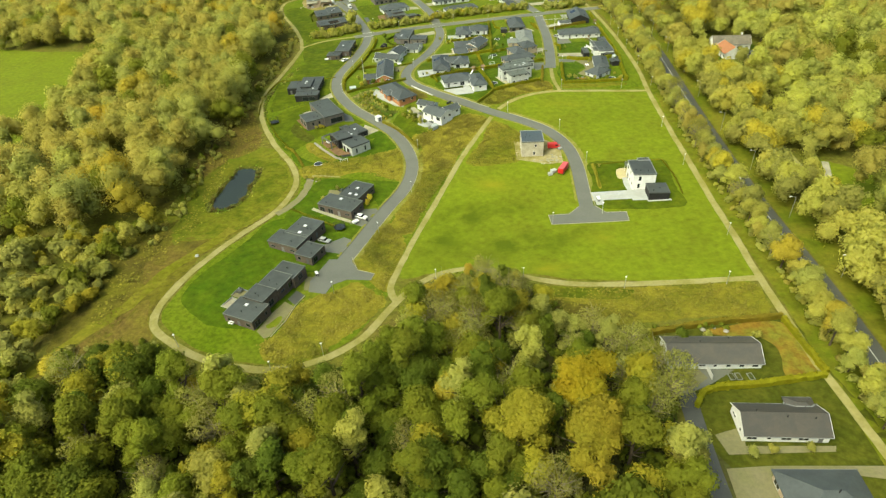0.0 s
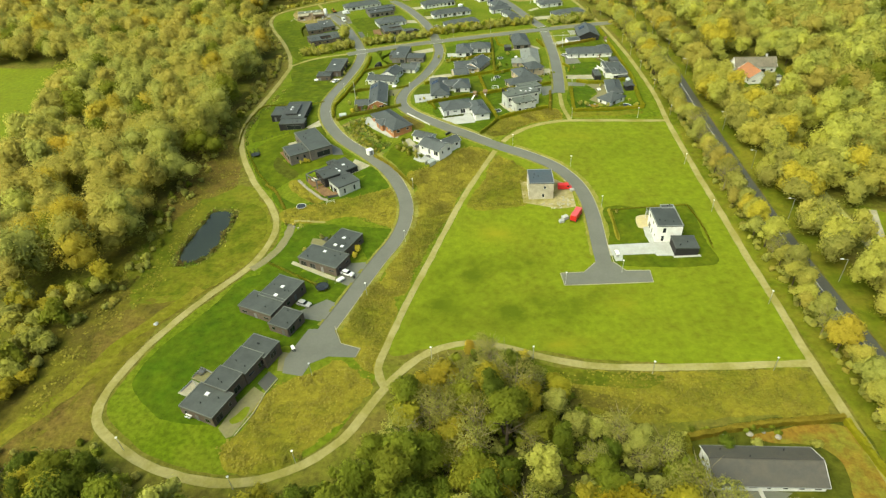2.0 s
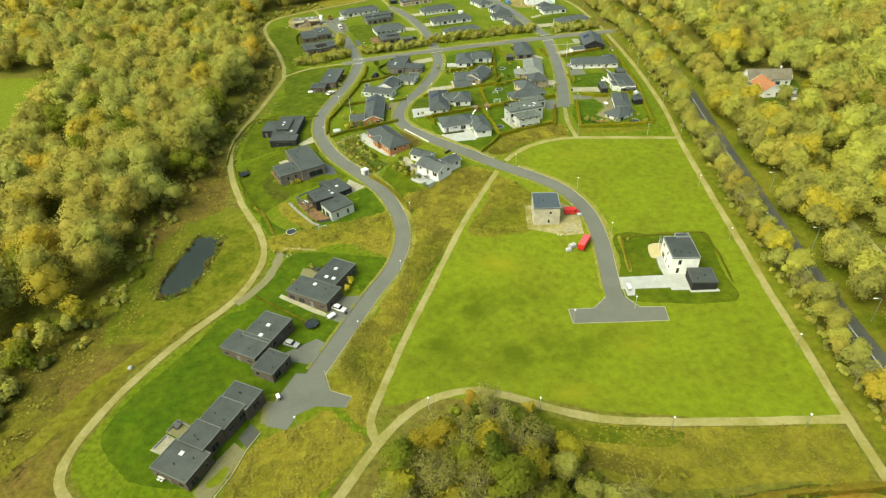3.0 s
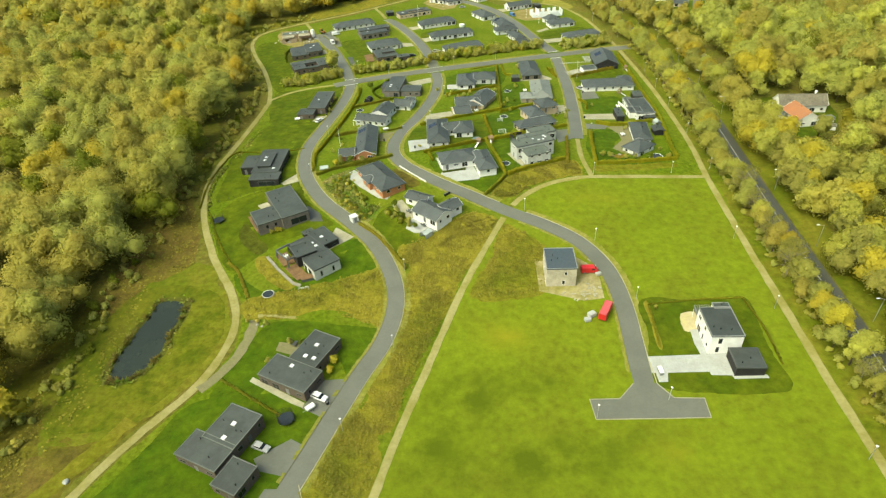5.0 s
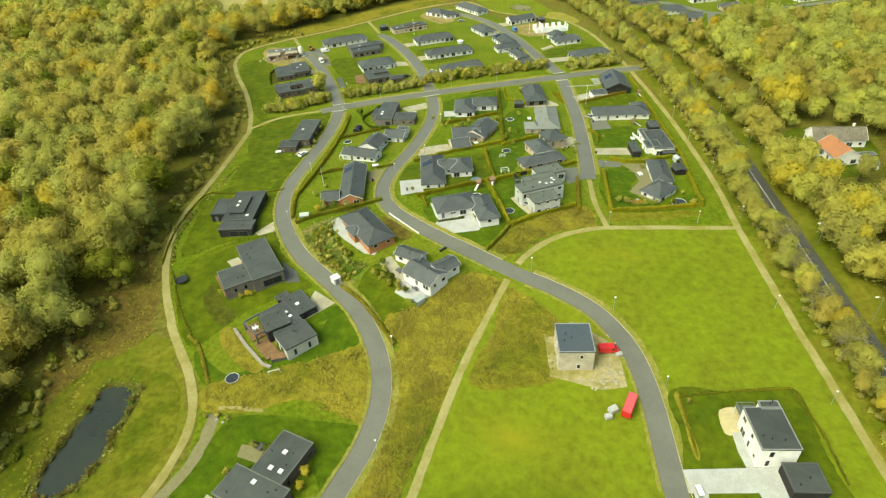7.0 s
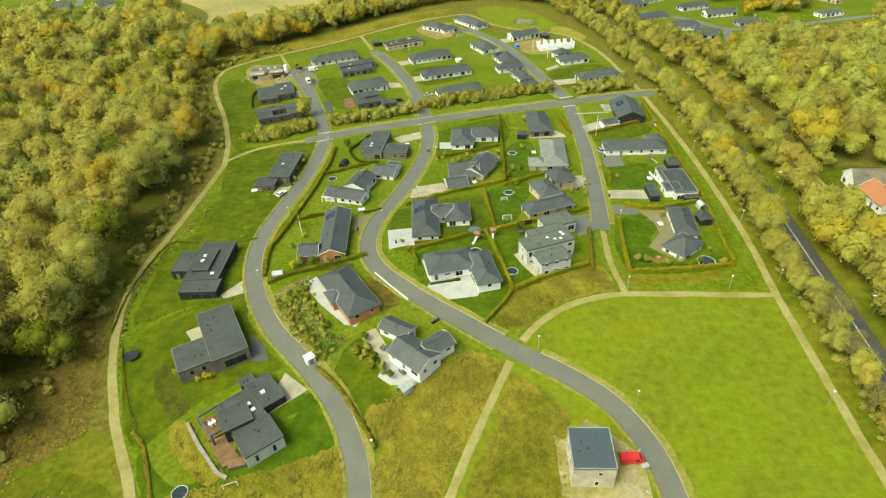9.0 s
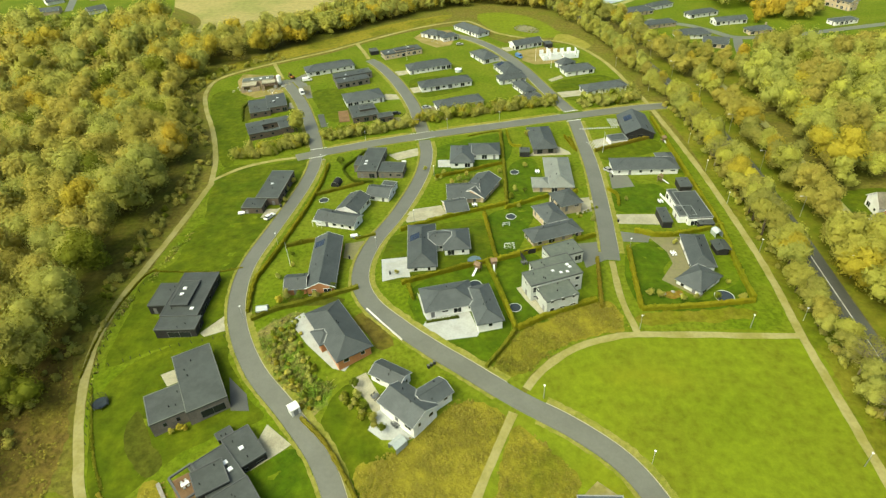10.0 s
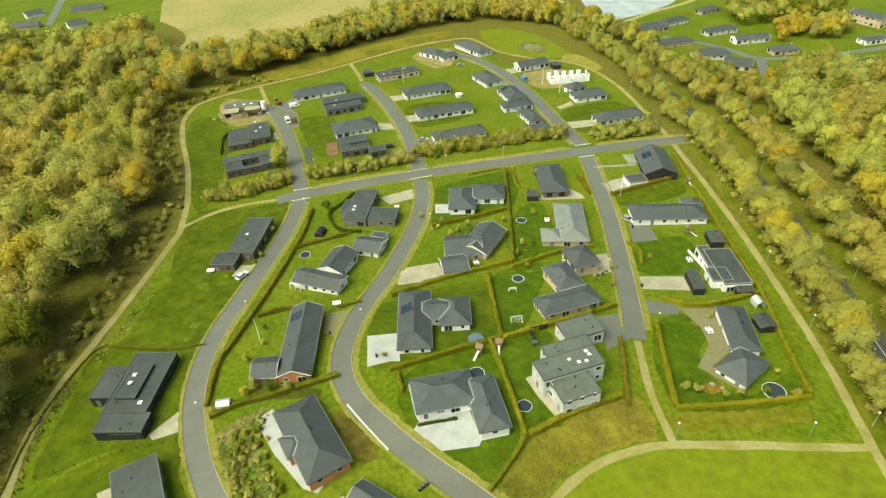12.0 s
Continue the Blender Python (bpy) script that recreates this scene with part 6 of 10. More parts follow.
def trunk_build(height, radius, seed, twigs=False):
    def go(bm):
        rnd = random.Random(seed)
        def limb(a, b, r0, r1, n=6):
            a, b = Vector(a), Vector(b)
            d = b - a
            m = Matrix.Translation((a + b) / 2) @ d.to_track_quat("Z", "Y").to_matrix().to_4x4()
            bmesh.ops.create_cone(bm, cap_ends=True, segments=n, radius1=r0, radius2=r1, depth=d.length, matrix=m)
        limb((0, 0, -0.4), (0, 0, height * 0.62), height * 0.026, height * 0.011, 8)
        for k in range(7):
            z = height * rnd.uniform(0.26, 0.55)
            a = 2.4 * k + rnd.uniform(-0.4, 0.4)
            d = radius * rnd.uniform(0.45, 0.85)
            limb((0, 0, z), (d * math.cos(a), d * math.sin(a), z + height * rnd.uniform(0.12, 0.3)), height * 0.010, height * 0.003, 5)
        if twigs:
            for k in range(60):
                z = height * rnd.uniform(0.3, 0.75)
                a, d = rnd.uniform(0, 6.3), radius * rnd.uniform(0.4, 1.0)
                limb((0.25 * d * math.cos(a), 0.25 * d * math.sin(a), z), (d * math.cos(a + 0.3), d * math.sin(a + 0.3), z + height * rnd.uniform(0.05, 0.28)), height * 0.006, height * 0.002, 3)
    return go


PROTOS = {}


def tree(kind, hue, x, y, scale, turn, label, group, z=None):
    """A tree with trunk and crown; the first of its kind is built, the rest are copies."""
    key = (kind, hue)
    m = Matrix.Translation((x, y, land(x, y) if z is None else z)) @ Matrix.Rotation(turn, 4, "Z") @ Matrix.Diagonal((scale, scale, scale, 1))
    if key not in PROTOS:
        h, r, n, s, lobes, bare = KINDS[kind]
        rng = np.random.default_rng(sum(ord(c) for c in kind + hue))
        top = new("shrub" if kind == "small" else "tree")
        q, c = crown_shape(rng, r, h, n, s, lobes, bare)
        cr = new("crown", leaf_mesh("crown", q, c, LEAVES[hue]))
        cr.parent = top
        put("trunk", shared("trunk|%s" % kind, trunk_build(h, r, len(kind), kind == "twiggy"), M_PALEBARK if kind == "twiggy" else M_BARK), top, Matrix())
        PROTOS[key] = top
        top.matrix_basis = m
        return tagged(top, label, "shrub" if kind == "small" else "tree", group)
    ob = PROTOS[key].copy()
    scene.collection.objects.link(ob)
    for ch in PROTOS[key].children:
        c2 = ch.copy()
        scene.collection.objects.link(c2)
        c2.parent = ob
    ob.matrix_basis = m
    return tagged(ob, label, "shrub" if kind == "small" else "tree", group)


# height, crown radius, leaf clumps, clump size, lobes, open crown
KINDS = {
    "broad": (14.0, 5.8, 3000, 0.30, 17, 0),
    "round": (12.0, 4.9, 2300, 0.29, 14, 0),
    "tall": (17.5, 4.4, 2600, 0.29, 17, 0),
    "low": (9.5, 4.5, 1800, 0.28, 13, 0),
    "great": (18.0, 7.6, 9000, 0.29, 34, 0),
    "twiggy": (13.0, 5.2, 2200, 0.18, 18, 1),
    "small": (5.0, 2.2, 520, 0.25, 8, 0),
}
WORDS = {"dark": "dark green", "green": "mid-green", "olive": "olive green", "lime": "yellow-green", "yellow": "bright yellow", "orange": "orange", "gold": "brown-gold", "bare": "half bare grey-brown", "willow": "pale willow-green", "maple": "yellowing", "russet": "orange"}


def inside(x, y, poly):
    r, j = False, len(poly) - 1
    for i in range(len(poly)):
        (xi, yi), (xj, yj) = poly[i], poly[j]
        if (yi > y) != (yj > y) and x < (xj - xi) * (y - yi) / (yj - yi) + xi:
            r = not r
        j = i
    return r


def choose(rnd, weights):
    names = list(weights)
    return rnd.choices(names, [weights[k] for k in names])[0]


def spread(poly, gap, seed, jitter=0.42):
    """Places on a loose staggered grid inside an outline."""
    rnd = random.Random(seed)
    x0, x1 = min(p[0] for p in poly), max(p[0] for p in poly)
    y0, y1 = min(p[1] for p in poly), max(p[1] for p in poly)
    out, j, y = [], 0, y0
    while y < y1:
        x = x0 + (gap / 2 if j % 2 else 0)
        while x < x1:
            a, b = x + rnd.uniform(-jitter, jitter) * gap, y + rnd.uniform(-jitter, jitter) * gap
            if inside(a, b, poly):
                out.append((a, b))
            x += gap
        y += gap * 0.87
        j += 1
    return out


CLEARINGS = [
    [(119, 324), (119, 292), (134, 290), (150, 304), (164, 330), (165, 342), (158, 352), (136, 354), (124, 346)],
    [(108, 196), (150, 182), (190, 190), (190, 215), (150, 206), (112, 208)],
    [(-226, 250), (-212, 282), (-236, 372), (-330, 392), (-380, 300), (-300, 240)],
]


def clear(x, y):
    return not any(inside(x, y, c) for c in CLEARINGS)


# trees round the lawn of the country house
for x, y, hue, k in ((153, 311, "gold", 0.95), (158.5, 320, "olive", 0.9), (162, 331, "gold", 0.95), (146.5, 306.5, "maple", 0.85), (161, 343, "olive", 0.9), (136, 306.5, "olive", 0.75), (165, 311, "gold", 1.0)):
    tree("broad", hue, x, y, k, x, "%s broadleaf tree beside a country house" % WORDS[hue], "trees round a country house")

# leaf litter under the woods
structure(patch("wood_floor", [(-113, 57), (-112, 104), (-88, 106), (-67, 96), (-52, 95), (-36, 101), (-22, 116), (-12, 133), (2, 143), (14, 136), (24, 121), (37, 110), (42, 102), (44.5, 90), (44, 57)], 0.035, M_LITTER), "dark leaf litter under the near wood", "ground")
# the near wood, tree by tree
NEAR_WOOD = [(-113, 61), (-112, 104), (-88, 106), (-67, 95), (-52, 94), (-36, 99.5), (-23, 114), (-13, 131), (2, 141), (13, 135), (23, 121), (36, 110), (41, 102), (44, 90), (43, 61)]
rnd = random.Random(5)
for x, y in spread(NEAR_WOOD, 6.3, 11):
    east = x > 8
    if any((x - a) ** 2 + (y - b) ** 2 < 62 for a, b in ((22.7, 87.5), (8.3, 78.6), (21.5, 74), (13.5, 100.5))):
        continue
    w = {"dark": 3.0, "green": 5.4, "maple": 1.6, "olive": 0.7, "lime": 0.25, "yellow": 0.15, "bare": 1.4} if not east else {"dark": 1.6, "green": 4.0, "maple": 3.0, "olive": 1.2, "lime": 0.4, "gold": 0.3, "bare": 3.4}
    hue = choose(rnd, w)
    if (y > 112 and -22 < x < 26 or x > 28 and y > 84) and rnd.random() < 0.55:
        hue = "bare"
    kind = "twiggy" if hue == "bare" else rnd.choice(("broad", "round", "tall", "low"))
    edge = 0.72 if y > 96 and abs(x + 8) > 20 or y > 128 else 1.0
    tree(kind, hue, x, y, edge * rnd.uniform(0.78, 1.12), rnd.uniform(0, 6.3), "%s broadleaf tree in a dense autumn wood" % WORDS[hue], "trees of the near wood")
UNDER = [(-113, 61), (-112, 106), (-88, 107.5), (-67, 97.5), (-52, 96.5), (-36, 102), (-22, 116.5), (-12, 134), (2, 143.8), (14, 137), (25, 122), (37, 111), (42, 103), (45, 90), (44, 61)]
rng, rnd = np.random.default_rng(77), random.Random(77)
bags = {}
for x, y in spread(UNDER, 3.3, 12):
    r = rnd.uniform(1.3, 2.4)
    q, c = crown_shape(rng, r, r * rnd.uniform(1.6, 2.6), 44, 0.36, 5, 0, 3)
    bag = bags.setdefault(choose(rnd, {"green": 3, "olive": 2, "dark": 4, "lime": 0.3, "gold": 0.3}), ([], []))
    off = np.array([x, y, land(x, y) - 0.3])
    bag[0].append(moved(q, off))
    bag[1].append(moved(c, off))
for hue, (qs, cs) in bags.items():
    tagged(new("undergrowth", leaf_mesh("undergrowth", np.concatenate(qs), np.concatenate(cs), LEAVES[hue])), "%s undergrowth on the floor of the near wood" % WORDS[hue], "shrubs", kind="stuff")
rnd = random.Random(6)
# two big trees that stand out, one turning orange
tree("great", "russet", 22.7, 88.5, 1.12, 0.4, "large maple turning orange above the wood", "trees of the near wood")
tree("great", "maple", 8.3, 78.6, 1.12, 1.9, "large maple turning yellow above the wood", "trees of the near wood")
tree("great", "maple", 21.5, 74.0, 1.12, 3.2, "large maple turning yellow above the wood", "trees of the near wood")
tree("tall", "lime", 13.5, 100.5, 1.0, 2.2, "yellow-green tree rising above the wood", "trees of the near wood")
tree("round", "lime", 43.5, 72.0, 0.9, 0.7, "yellow-green tree beside the access drive", "trees of the near wood")
for x, y, s in ((42.5, 101, 0.95), (45.2, 94.5, 1.0), (38, 108, 0.85), (30, 114, 0.9), (-6, 131, 0.8), (6, 134, 0.85)):
    tree("twiggy", "bare", x, y, s, x, "half bare pale tree at the edge of the near wood", "trees of the near wood")
tree("low", "orange", -2.5, 142.5, 0.55, 1.0, "small orange tree at the wood's tip", "trees of the near wood")
tree("small", "yellow", 11, 140.5, 0.8, 1.0, "small yellow tree at the wood's tip", "trees of the near wood")


def woodland(name, poly, gap, seed, weights, fine, label, sizes=(0.8, 1.15), detail=1.0, keep=None, h=(9.5, 14.5), r=(3.9, 5.7)):
    """A wood too large to count: one object for each leaf colour."""
    rng, rnd = np.random.default_rng(seed), random.Random(seed)
    stock = {}
    bags = {}
    for x, y in spread(poly, gap, seed):
        if not clear(x, y) or (keep and not keep(x, y)):
            continue
        patchy = noise.noise(Vector((x * 0.02, y * 0.02, seed)))
        hue = choose(rnd, {k: w * max(0.04, 1 + (2.6 * patchy if k in ("gold", "orange") else -1.6 * patchy)) if w else 0 for k, w in weights.items()})
        level = fine(x, y) if fine else 1
        key = (level, rnd.randrange(7))
        if key not in stock:
            n, s, lobes, cores = ((1700, 0.34, 10, 8), (860, 0.45, 9, 7), (300, 0.74, 7, 5))[level]
            stock[key] = crown_shape(rng, rnd.uniform(*r), rnd.uniform(*h), int(n * detail), s, lobes, 0, cores)
        q, c = stock[key]
        a, k = rnd.uniform(0, 6.3), rnd.uniform(*sizes)
        off = np.array([x, y, land(x, y) - 0.3])
        bag = bags.setdefault(hue, ([], []))
        bag[0].append(moved(q, off, a, k))
        bag[1].append(moved(c, off, a, k))
    for hue, (qs, cs) in bags.items():
        ob = new(name, leaf_mesh(name, np.concatenate(qs), np.concatenate(cs), LEAVES[hue]))
        tagged(ob, "%s autumn trees of %s" % (WORDS[hue], label), "trees", kind="stuff")


woodland("south_woodland", [(-150, 44), (-150, 61), (36, 61), (37, 44)], 7.6, 28, {"dark": 3, "green": 3.6, "olive": 3, "lime": 1.0, "gold": 0.4}, lambda x, y: 1, "the near wood", r=(4.6, 6.2), h=(11, 15))


def west_level(x, y):
    return 0 if x > -155 and y < 420 else (1 if y < 470 or x > -190 else 2)


def east_level(x, y):
    return 0 if x < 165 and 120 < y < 400 else (1 if y < 510 and x < 230 else 2)


def in_sight(x, y):
    return -230 - (y - 200) * 0.57 < x < 190 + (y - 200) * 0.55


WEST_WOOD = [(-113, 61), (-116, 110), (-115, 165), (-112, 190), (-113, 212), (-115, 236), (-115, 262), (-113, 280), (-118, 316), (-117, 347), (-125, 391), (-150, 437), (-160, 480), (-155, 502), (-136, 519), (-112, 540),
             (-112, 572), (-140, 562), (-168, 548), (-196, 541), (-201, 566), (-211, 582), (-236, 606), (-262, 596), (-268, 580), (-299, 587), (-340, 586), (-400, 560), (-350, 430), (-320, 390), (-245, 385), (-212, 300), (-212, 250), (-225, 200), (-190, 100), (-150, 52)]
woodland("west_woodland", WEST_WOOD, 10.2, 21, {"olive": 3.4, "gold": 4.2, "lime": 1.2, "green": 0.6, "orange": 0.5, "yellow": 0.5, "willow": 0.5}, west_level, "the western wood", keep=lambda x, y: y > 172 + 0.25 * (x + 113) and in_sight(x, y), r=(5.8, 8.4), h=(11, 17.5))
# lower, half bare growth at its southern end
woodland("west_woodland", WEST_WOOD, 5.6, 34, {"green": 1.6, "bare": 4.0, "maple": 1.6, "olive": 1.2, "gold": 1.2}, lambda x, y: 1, "the western wood", keep=lambda x, y: y <= 172 + 0.25 * (x + 113) and in_sight(x, y), sizes=(0.55, 1.1), detail=0.8, r=(2.6, 4.6), h=(4.5, 10))
EAST_WOOD = [(127, 60), (127, 340), (131, 393), (132, 432), (134, 460), (150, 482), (170, 496), (260, 480), (310, 450), (290, 350), (200, 190), (150, 60)]
woodland("east_woodland", EAST_WOOD, 9.2, 22, {"olive": 3.4, "lime": 1.6, "yellow": 0.5, "gold": 2.4, "green": 0.3, "willow": 2.2}, east_level, "the eastern wood", keep=in_sight, r=(5.0, 7.6), h=(10, 17.5))
# smaller trees along the edges of the eastern wood
woodland("east_woodland", [(124.5, 205), (124.5, 296), (129, 296), (129, 205)], 4.6, 31, {"olive": 3.4, "lime": 2.6, "yellow": 0.7, "gold": 1.0}, lambda x, y: 1, "the eastern wood", sizes=(0.7, 1.0))
woodland("east_woodland", [(127.5, 352), (129.5, 378), (132, 415), (132.5, 436), (134.5, 462), (150, 484), (154, 480), (140, 456), (138, 436), (137, 410), (134, 376), (132, 350)], 4.6, 32, {"willow": 3.0, "olive": 2.0, "lime": 1.0}, lambda x, y: 1, "the eastern wood", sizes=(0.5, 0.85))
woodland("east_woodland", [(128, 436), (127, 462), (121, 488), (112, 512), (120, 516), (132, 500), (137, 484), (152, 486), (136, 462), (134, 440)], 5.0, 33, {"willow": 3.0, "olive": 2.4, "lime": 1.0, "gold": 0.6}, lambda x, y: 1, "the eastern wood", sizes=(0.35, 0.7))
NORTH_BELT = [(-134, 524), (-100, 549), (-69, 579), (-35, 607), (5, 622), (42, 602), (62, 600), (30, 660), (-20, 660), (-60, 632), (-115, 590)]
woodland("north_woodland", NORTH_BELT, 6.5, 23, {"olive": 3, "gold": 2.6, "lime": 1.6, "orange": 0.8, "yellow": 0.6}, lambda x, y: 2, "the northern tree belt")
NE_BAND = [(52, 600), (66, 545), (74, 515), (82, 465), (86, 436), (92, 436), (91, 470), (84, 520), (74, 560), (58, 606)]
woodland("roadside_woodland", NE_BAND, 5.5, 24, {"olive": 3, "lime": 2.4, "gold": 1.4, "yellow": 0.8}, None, "the roadside belt", sizes=(0.55, 0.8))
ROAD_EAST = [(106.5, 40), (106, 250), (108, 330), (110, 375), (109, 410), (105, 450), (98, 495), (87, 550), (67, 606), (75, 610), (97, 545), (111, 480), (118, 432), (119, 400), (118.5, 340), (118, 40)]
MIX_EAST = {"olive": 2.4, "lime": 1.8, "yellow": 1.5, "gold": 2.8}
woodland("roadside_woodland", ROAD_EAST, 6.2, 25, MIX_EAST, lambda x, y: 0 if 300 < y < 420 else 1, "the roadside belt", sizes=(0.6, 0.98), keep=lambda x, y: y > 318)
woodland("roadside_woodland", [(105.6, 80), (105.6, 318), (119, 318), (119, 80)], 6.4, 29, MIX_EAST, lambda x, y: 0 if y > 150 else 1, "the roadside belt", sizes=(0.92, 1.25))
# the row between footpath and main road, tree by tree
rnd = random.Random(9)
y = 70.0
while y < 436:
    x = 90.4 + rnd.uniform(-1.7, 1.7)
    if y > 310:
        x += 1.8
    hue = choose(rnd, {"olive": 3.0, "lime": 3.2, "yellow": 1.4, "gold": 1.2, "bare": 1.2})
    tree("twiggy" if hue == "bare" else rnd.choice(("round", "low")), hue, x, y, rnd.uniform(0.62, 0.95) if y < 300 else rnd.uniform(0.78, 1.08), rnd.uniform(0, 6.3),
         "%s roadside tree between footpath and road" % WORDS[hue], "trees along the main road")
    y += rnd.uniform(2.8, 5.4)
y = 322.0
while y < 432:
    hue = choose(rnd, {"olive": 3.0, "lime": 3.0, "yellow": 1.6, "gold": 1.2, "bare": 0.5})
    tree(rnd.choice(("round", "low")), hue, 96.0 + rnd.uniform(-1.4, 1.4), y, rnd.uniform(0.7, 1.05), rnd.uniform(0, 6.3), "%s roadside tree between footpath and road" % WORDS[hue], "trees along the main road")
    y += rnd.uniform(4.0, 7.0)



def off_houses(x, y):
    return all((x - cx) ** 2 + (y - cy) ** 2 > (max(L, W) * 0.5 + 4) ** 2 for cx, cy, L, W, a in FOOTPRINTS)


for k, (poly, gap, mix, size) in enumerate((
        ([(160, 590), (176, 580), (196, 596), (222, 590), (240, 620), (200, 660), (164, 630)], 9, {"olive": 2, "green": 2, "gold": 1.5, "lime": 1}, (0.75, 1.0)),
        ([(174, 548), (186, 556), (206, 550), (220, 566), (216, 586), (192, 590), (178, 570)], 7.5, {"gold": 2, "orange": 1.2, "olive": 2}, (0.65, 0.95)),
        ([(136, 480), (147, 489), (160, 486), (166, 494), (172, 490), (160, 478)], 7, {"orange": 1.6, "gold": 1.4, "olive": 2, "green": 1}, (0.6, 0.85)),
        ([(50, 600), (70, 572), (86, 574), (92, 590), (76, 604), (66, 640), (40, 660), (36, 630)], 9, {"olive": 3, "lime": 1, "gold": 1, "willow": 2}, (0.35, 0.6)),
        ([(225, 480), (300, 470), (320, 560), (262, 560), (236, 520)], 12, {"olive": 3, "orange": 1, "gold": 1.5, "lime": 1}, (0.6, 0.9)))):
    woodland("garden_trees", poly, gap, 260 + k, mix, lambda x, y: 2, "gardens beyond the road", sizes=size, keep=off_houses)



def shrub_belt(name, line, width, gap, seed, weights, label, size=(1.0, 1.9)):
    """Low bushes grown together along a line."""
    rng, rnd = np.random.default_rng(seed), random.Random(seed)
    bags = {}
    pts = spline(line, gap)
    for p in pts:
        for _ in range(max(1, int(width / gap))):
            x, y = p.x + rnd.uniform(-0.5, 0.5) * width, p.y + rnd.uniform(-0.5, 0.5) * width
            r = rnd.uniform(*size)
            q, c = crown_shape(rng, r, r * rnd.uniform(1.5, 2.1), 150, 0.28, 7, 0, 3)
            off = np.array([x, y, land(x, y) - r * 0.45])
            bag = bags.setdefault(choose(rnd, weights), ([], []))
            bag[0].append(moved(q, off))
            bag[1].append(moved(c, off))
    for hue, (qs, cs) in bags.items():
        tagged(new(name, leaf_mesh(name, np.concatenate(qs), np.concatenate(cs), LEAVES[hue])), "%s %s" % (WORDS[hue], label), "shrubs", kind="stuff")


HEDGE = {
    "dark": leaf_mat("dark_hedge_leaves", (0.074, 0.100, 0.009), (0.096, 0.122, 0.011)),
    "olive": leaf_mat("olive_hedge_leaves", (0.174, 0.184, 0.018), (0.218, 0.209, 0.019)),
    "lime": leaf_mat("yellow_green_hedge_leaves", (0.235, 0.240, 0.015), (0.287, 0.262, 0.018)),
    "yellow": leaf_mat("yellow_hedge_leaves", (0.314, 0.283, 0.018), (0.262, 0.253, 0.018)),
    "gold": leaf_mat("brown_hedge_leaves", (0.262, 0.205, 0.026), (0.218, 0.196, 0.022)),
}


def hedge(line, width, height, hue, seed, label="clipped yellow-green garden hedge along a boundary"):
    """A clipped hedge: a rough body under a skin of leaves."""
    rng = np.random.default_rng(seed)
    pts = spline(line, 1.2)
    cols = []
    for i, p in enumerate(pts):
        a, b = pts[max(i - 1, 0)], pts[min(i + 1, len(pts) - 1)]
        t = (b - a).normalized()
        n = Vector((-t.y, t.x))
        g = land(p.x, p.y)
        w, h = width / 2 * rng.uniform(0.62, 1.0), height * rng.uniform(0.75, 1.05)
        cols.append([(p.x - n.x * w, p.y - n.y * w, g - 0.2), (p.x - n.x * w * 0.92, p.y - n.y * w * 0.92, g + h * 0.92), (p.x, p.y, g + h),
                     (p.x + n.x * w * 0.92, p.y + n.y * w * 0.92, g + h * 0.92), (p.x + n.x * w, p.y + n.y * w, g - 0.2)])
    cols = np.array(cols)
    tris = []
    for i in range(len(cols) - 1):
        for k in range(4):
            a, b, c, d = cols[i][k], cols[i][k + 1], cols[i + 1][k + 1], cols[i + 1][k]
            tris += [(a, b, c), (a, c, d)]
    for e in (cols[0], cols[-1]):
        tris += [(e[0], e[1], e[2]), (e[0], e[2], e[4]), (e[2], e[3], e[4])]
    n = min(3400, int(len(pts) * 34))
    i = rng.integers(0, max(len(cols) - 1, 1), n)
    k = rng.integers(0, 4, n)
    u, v = rng.random((n, 1)), rng.random((n, 1))
    base = (cols[i, k] * (1 - u) + cols[i + 1, k] * u) * (1 - v) + (cols[i, k + 1] * (1 - u) + cols[i + 1, k + 1] * u) * v
    base = base + rng.normal(scale=0.1, size=base.shape)
    d1, d2 = rng.normal(size=(n, 3)) * 0.15, rng.normal(size=(n, 3)) * 0.15
    quads = np.stack([base - d1, base + d1 * 0.6 - d2, base + d1 * 0.6 + d2], 1)
    return tagged(new("hedge", leaf_mesh("hedge", quads, np.array(tris), HEDGE[hue])), label, "hedge", "garden hedges")


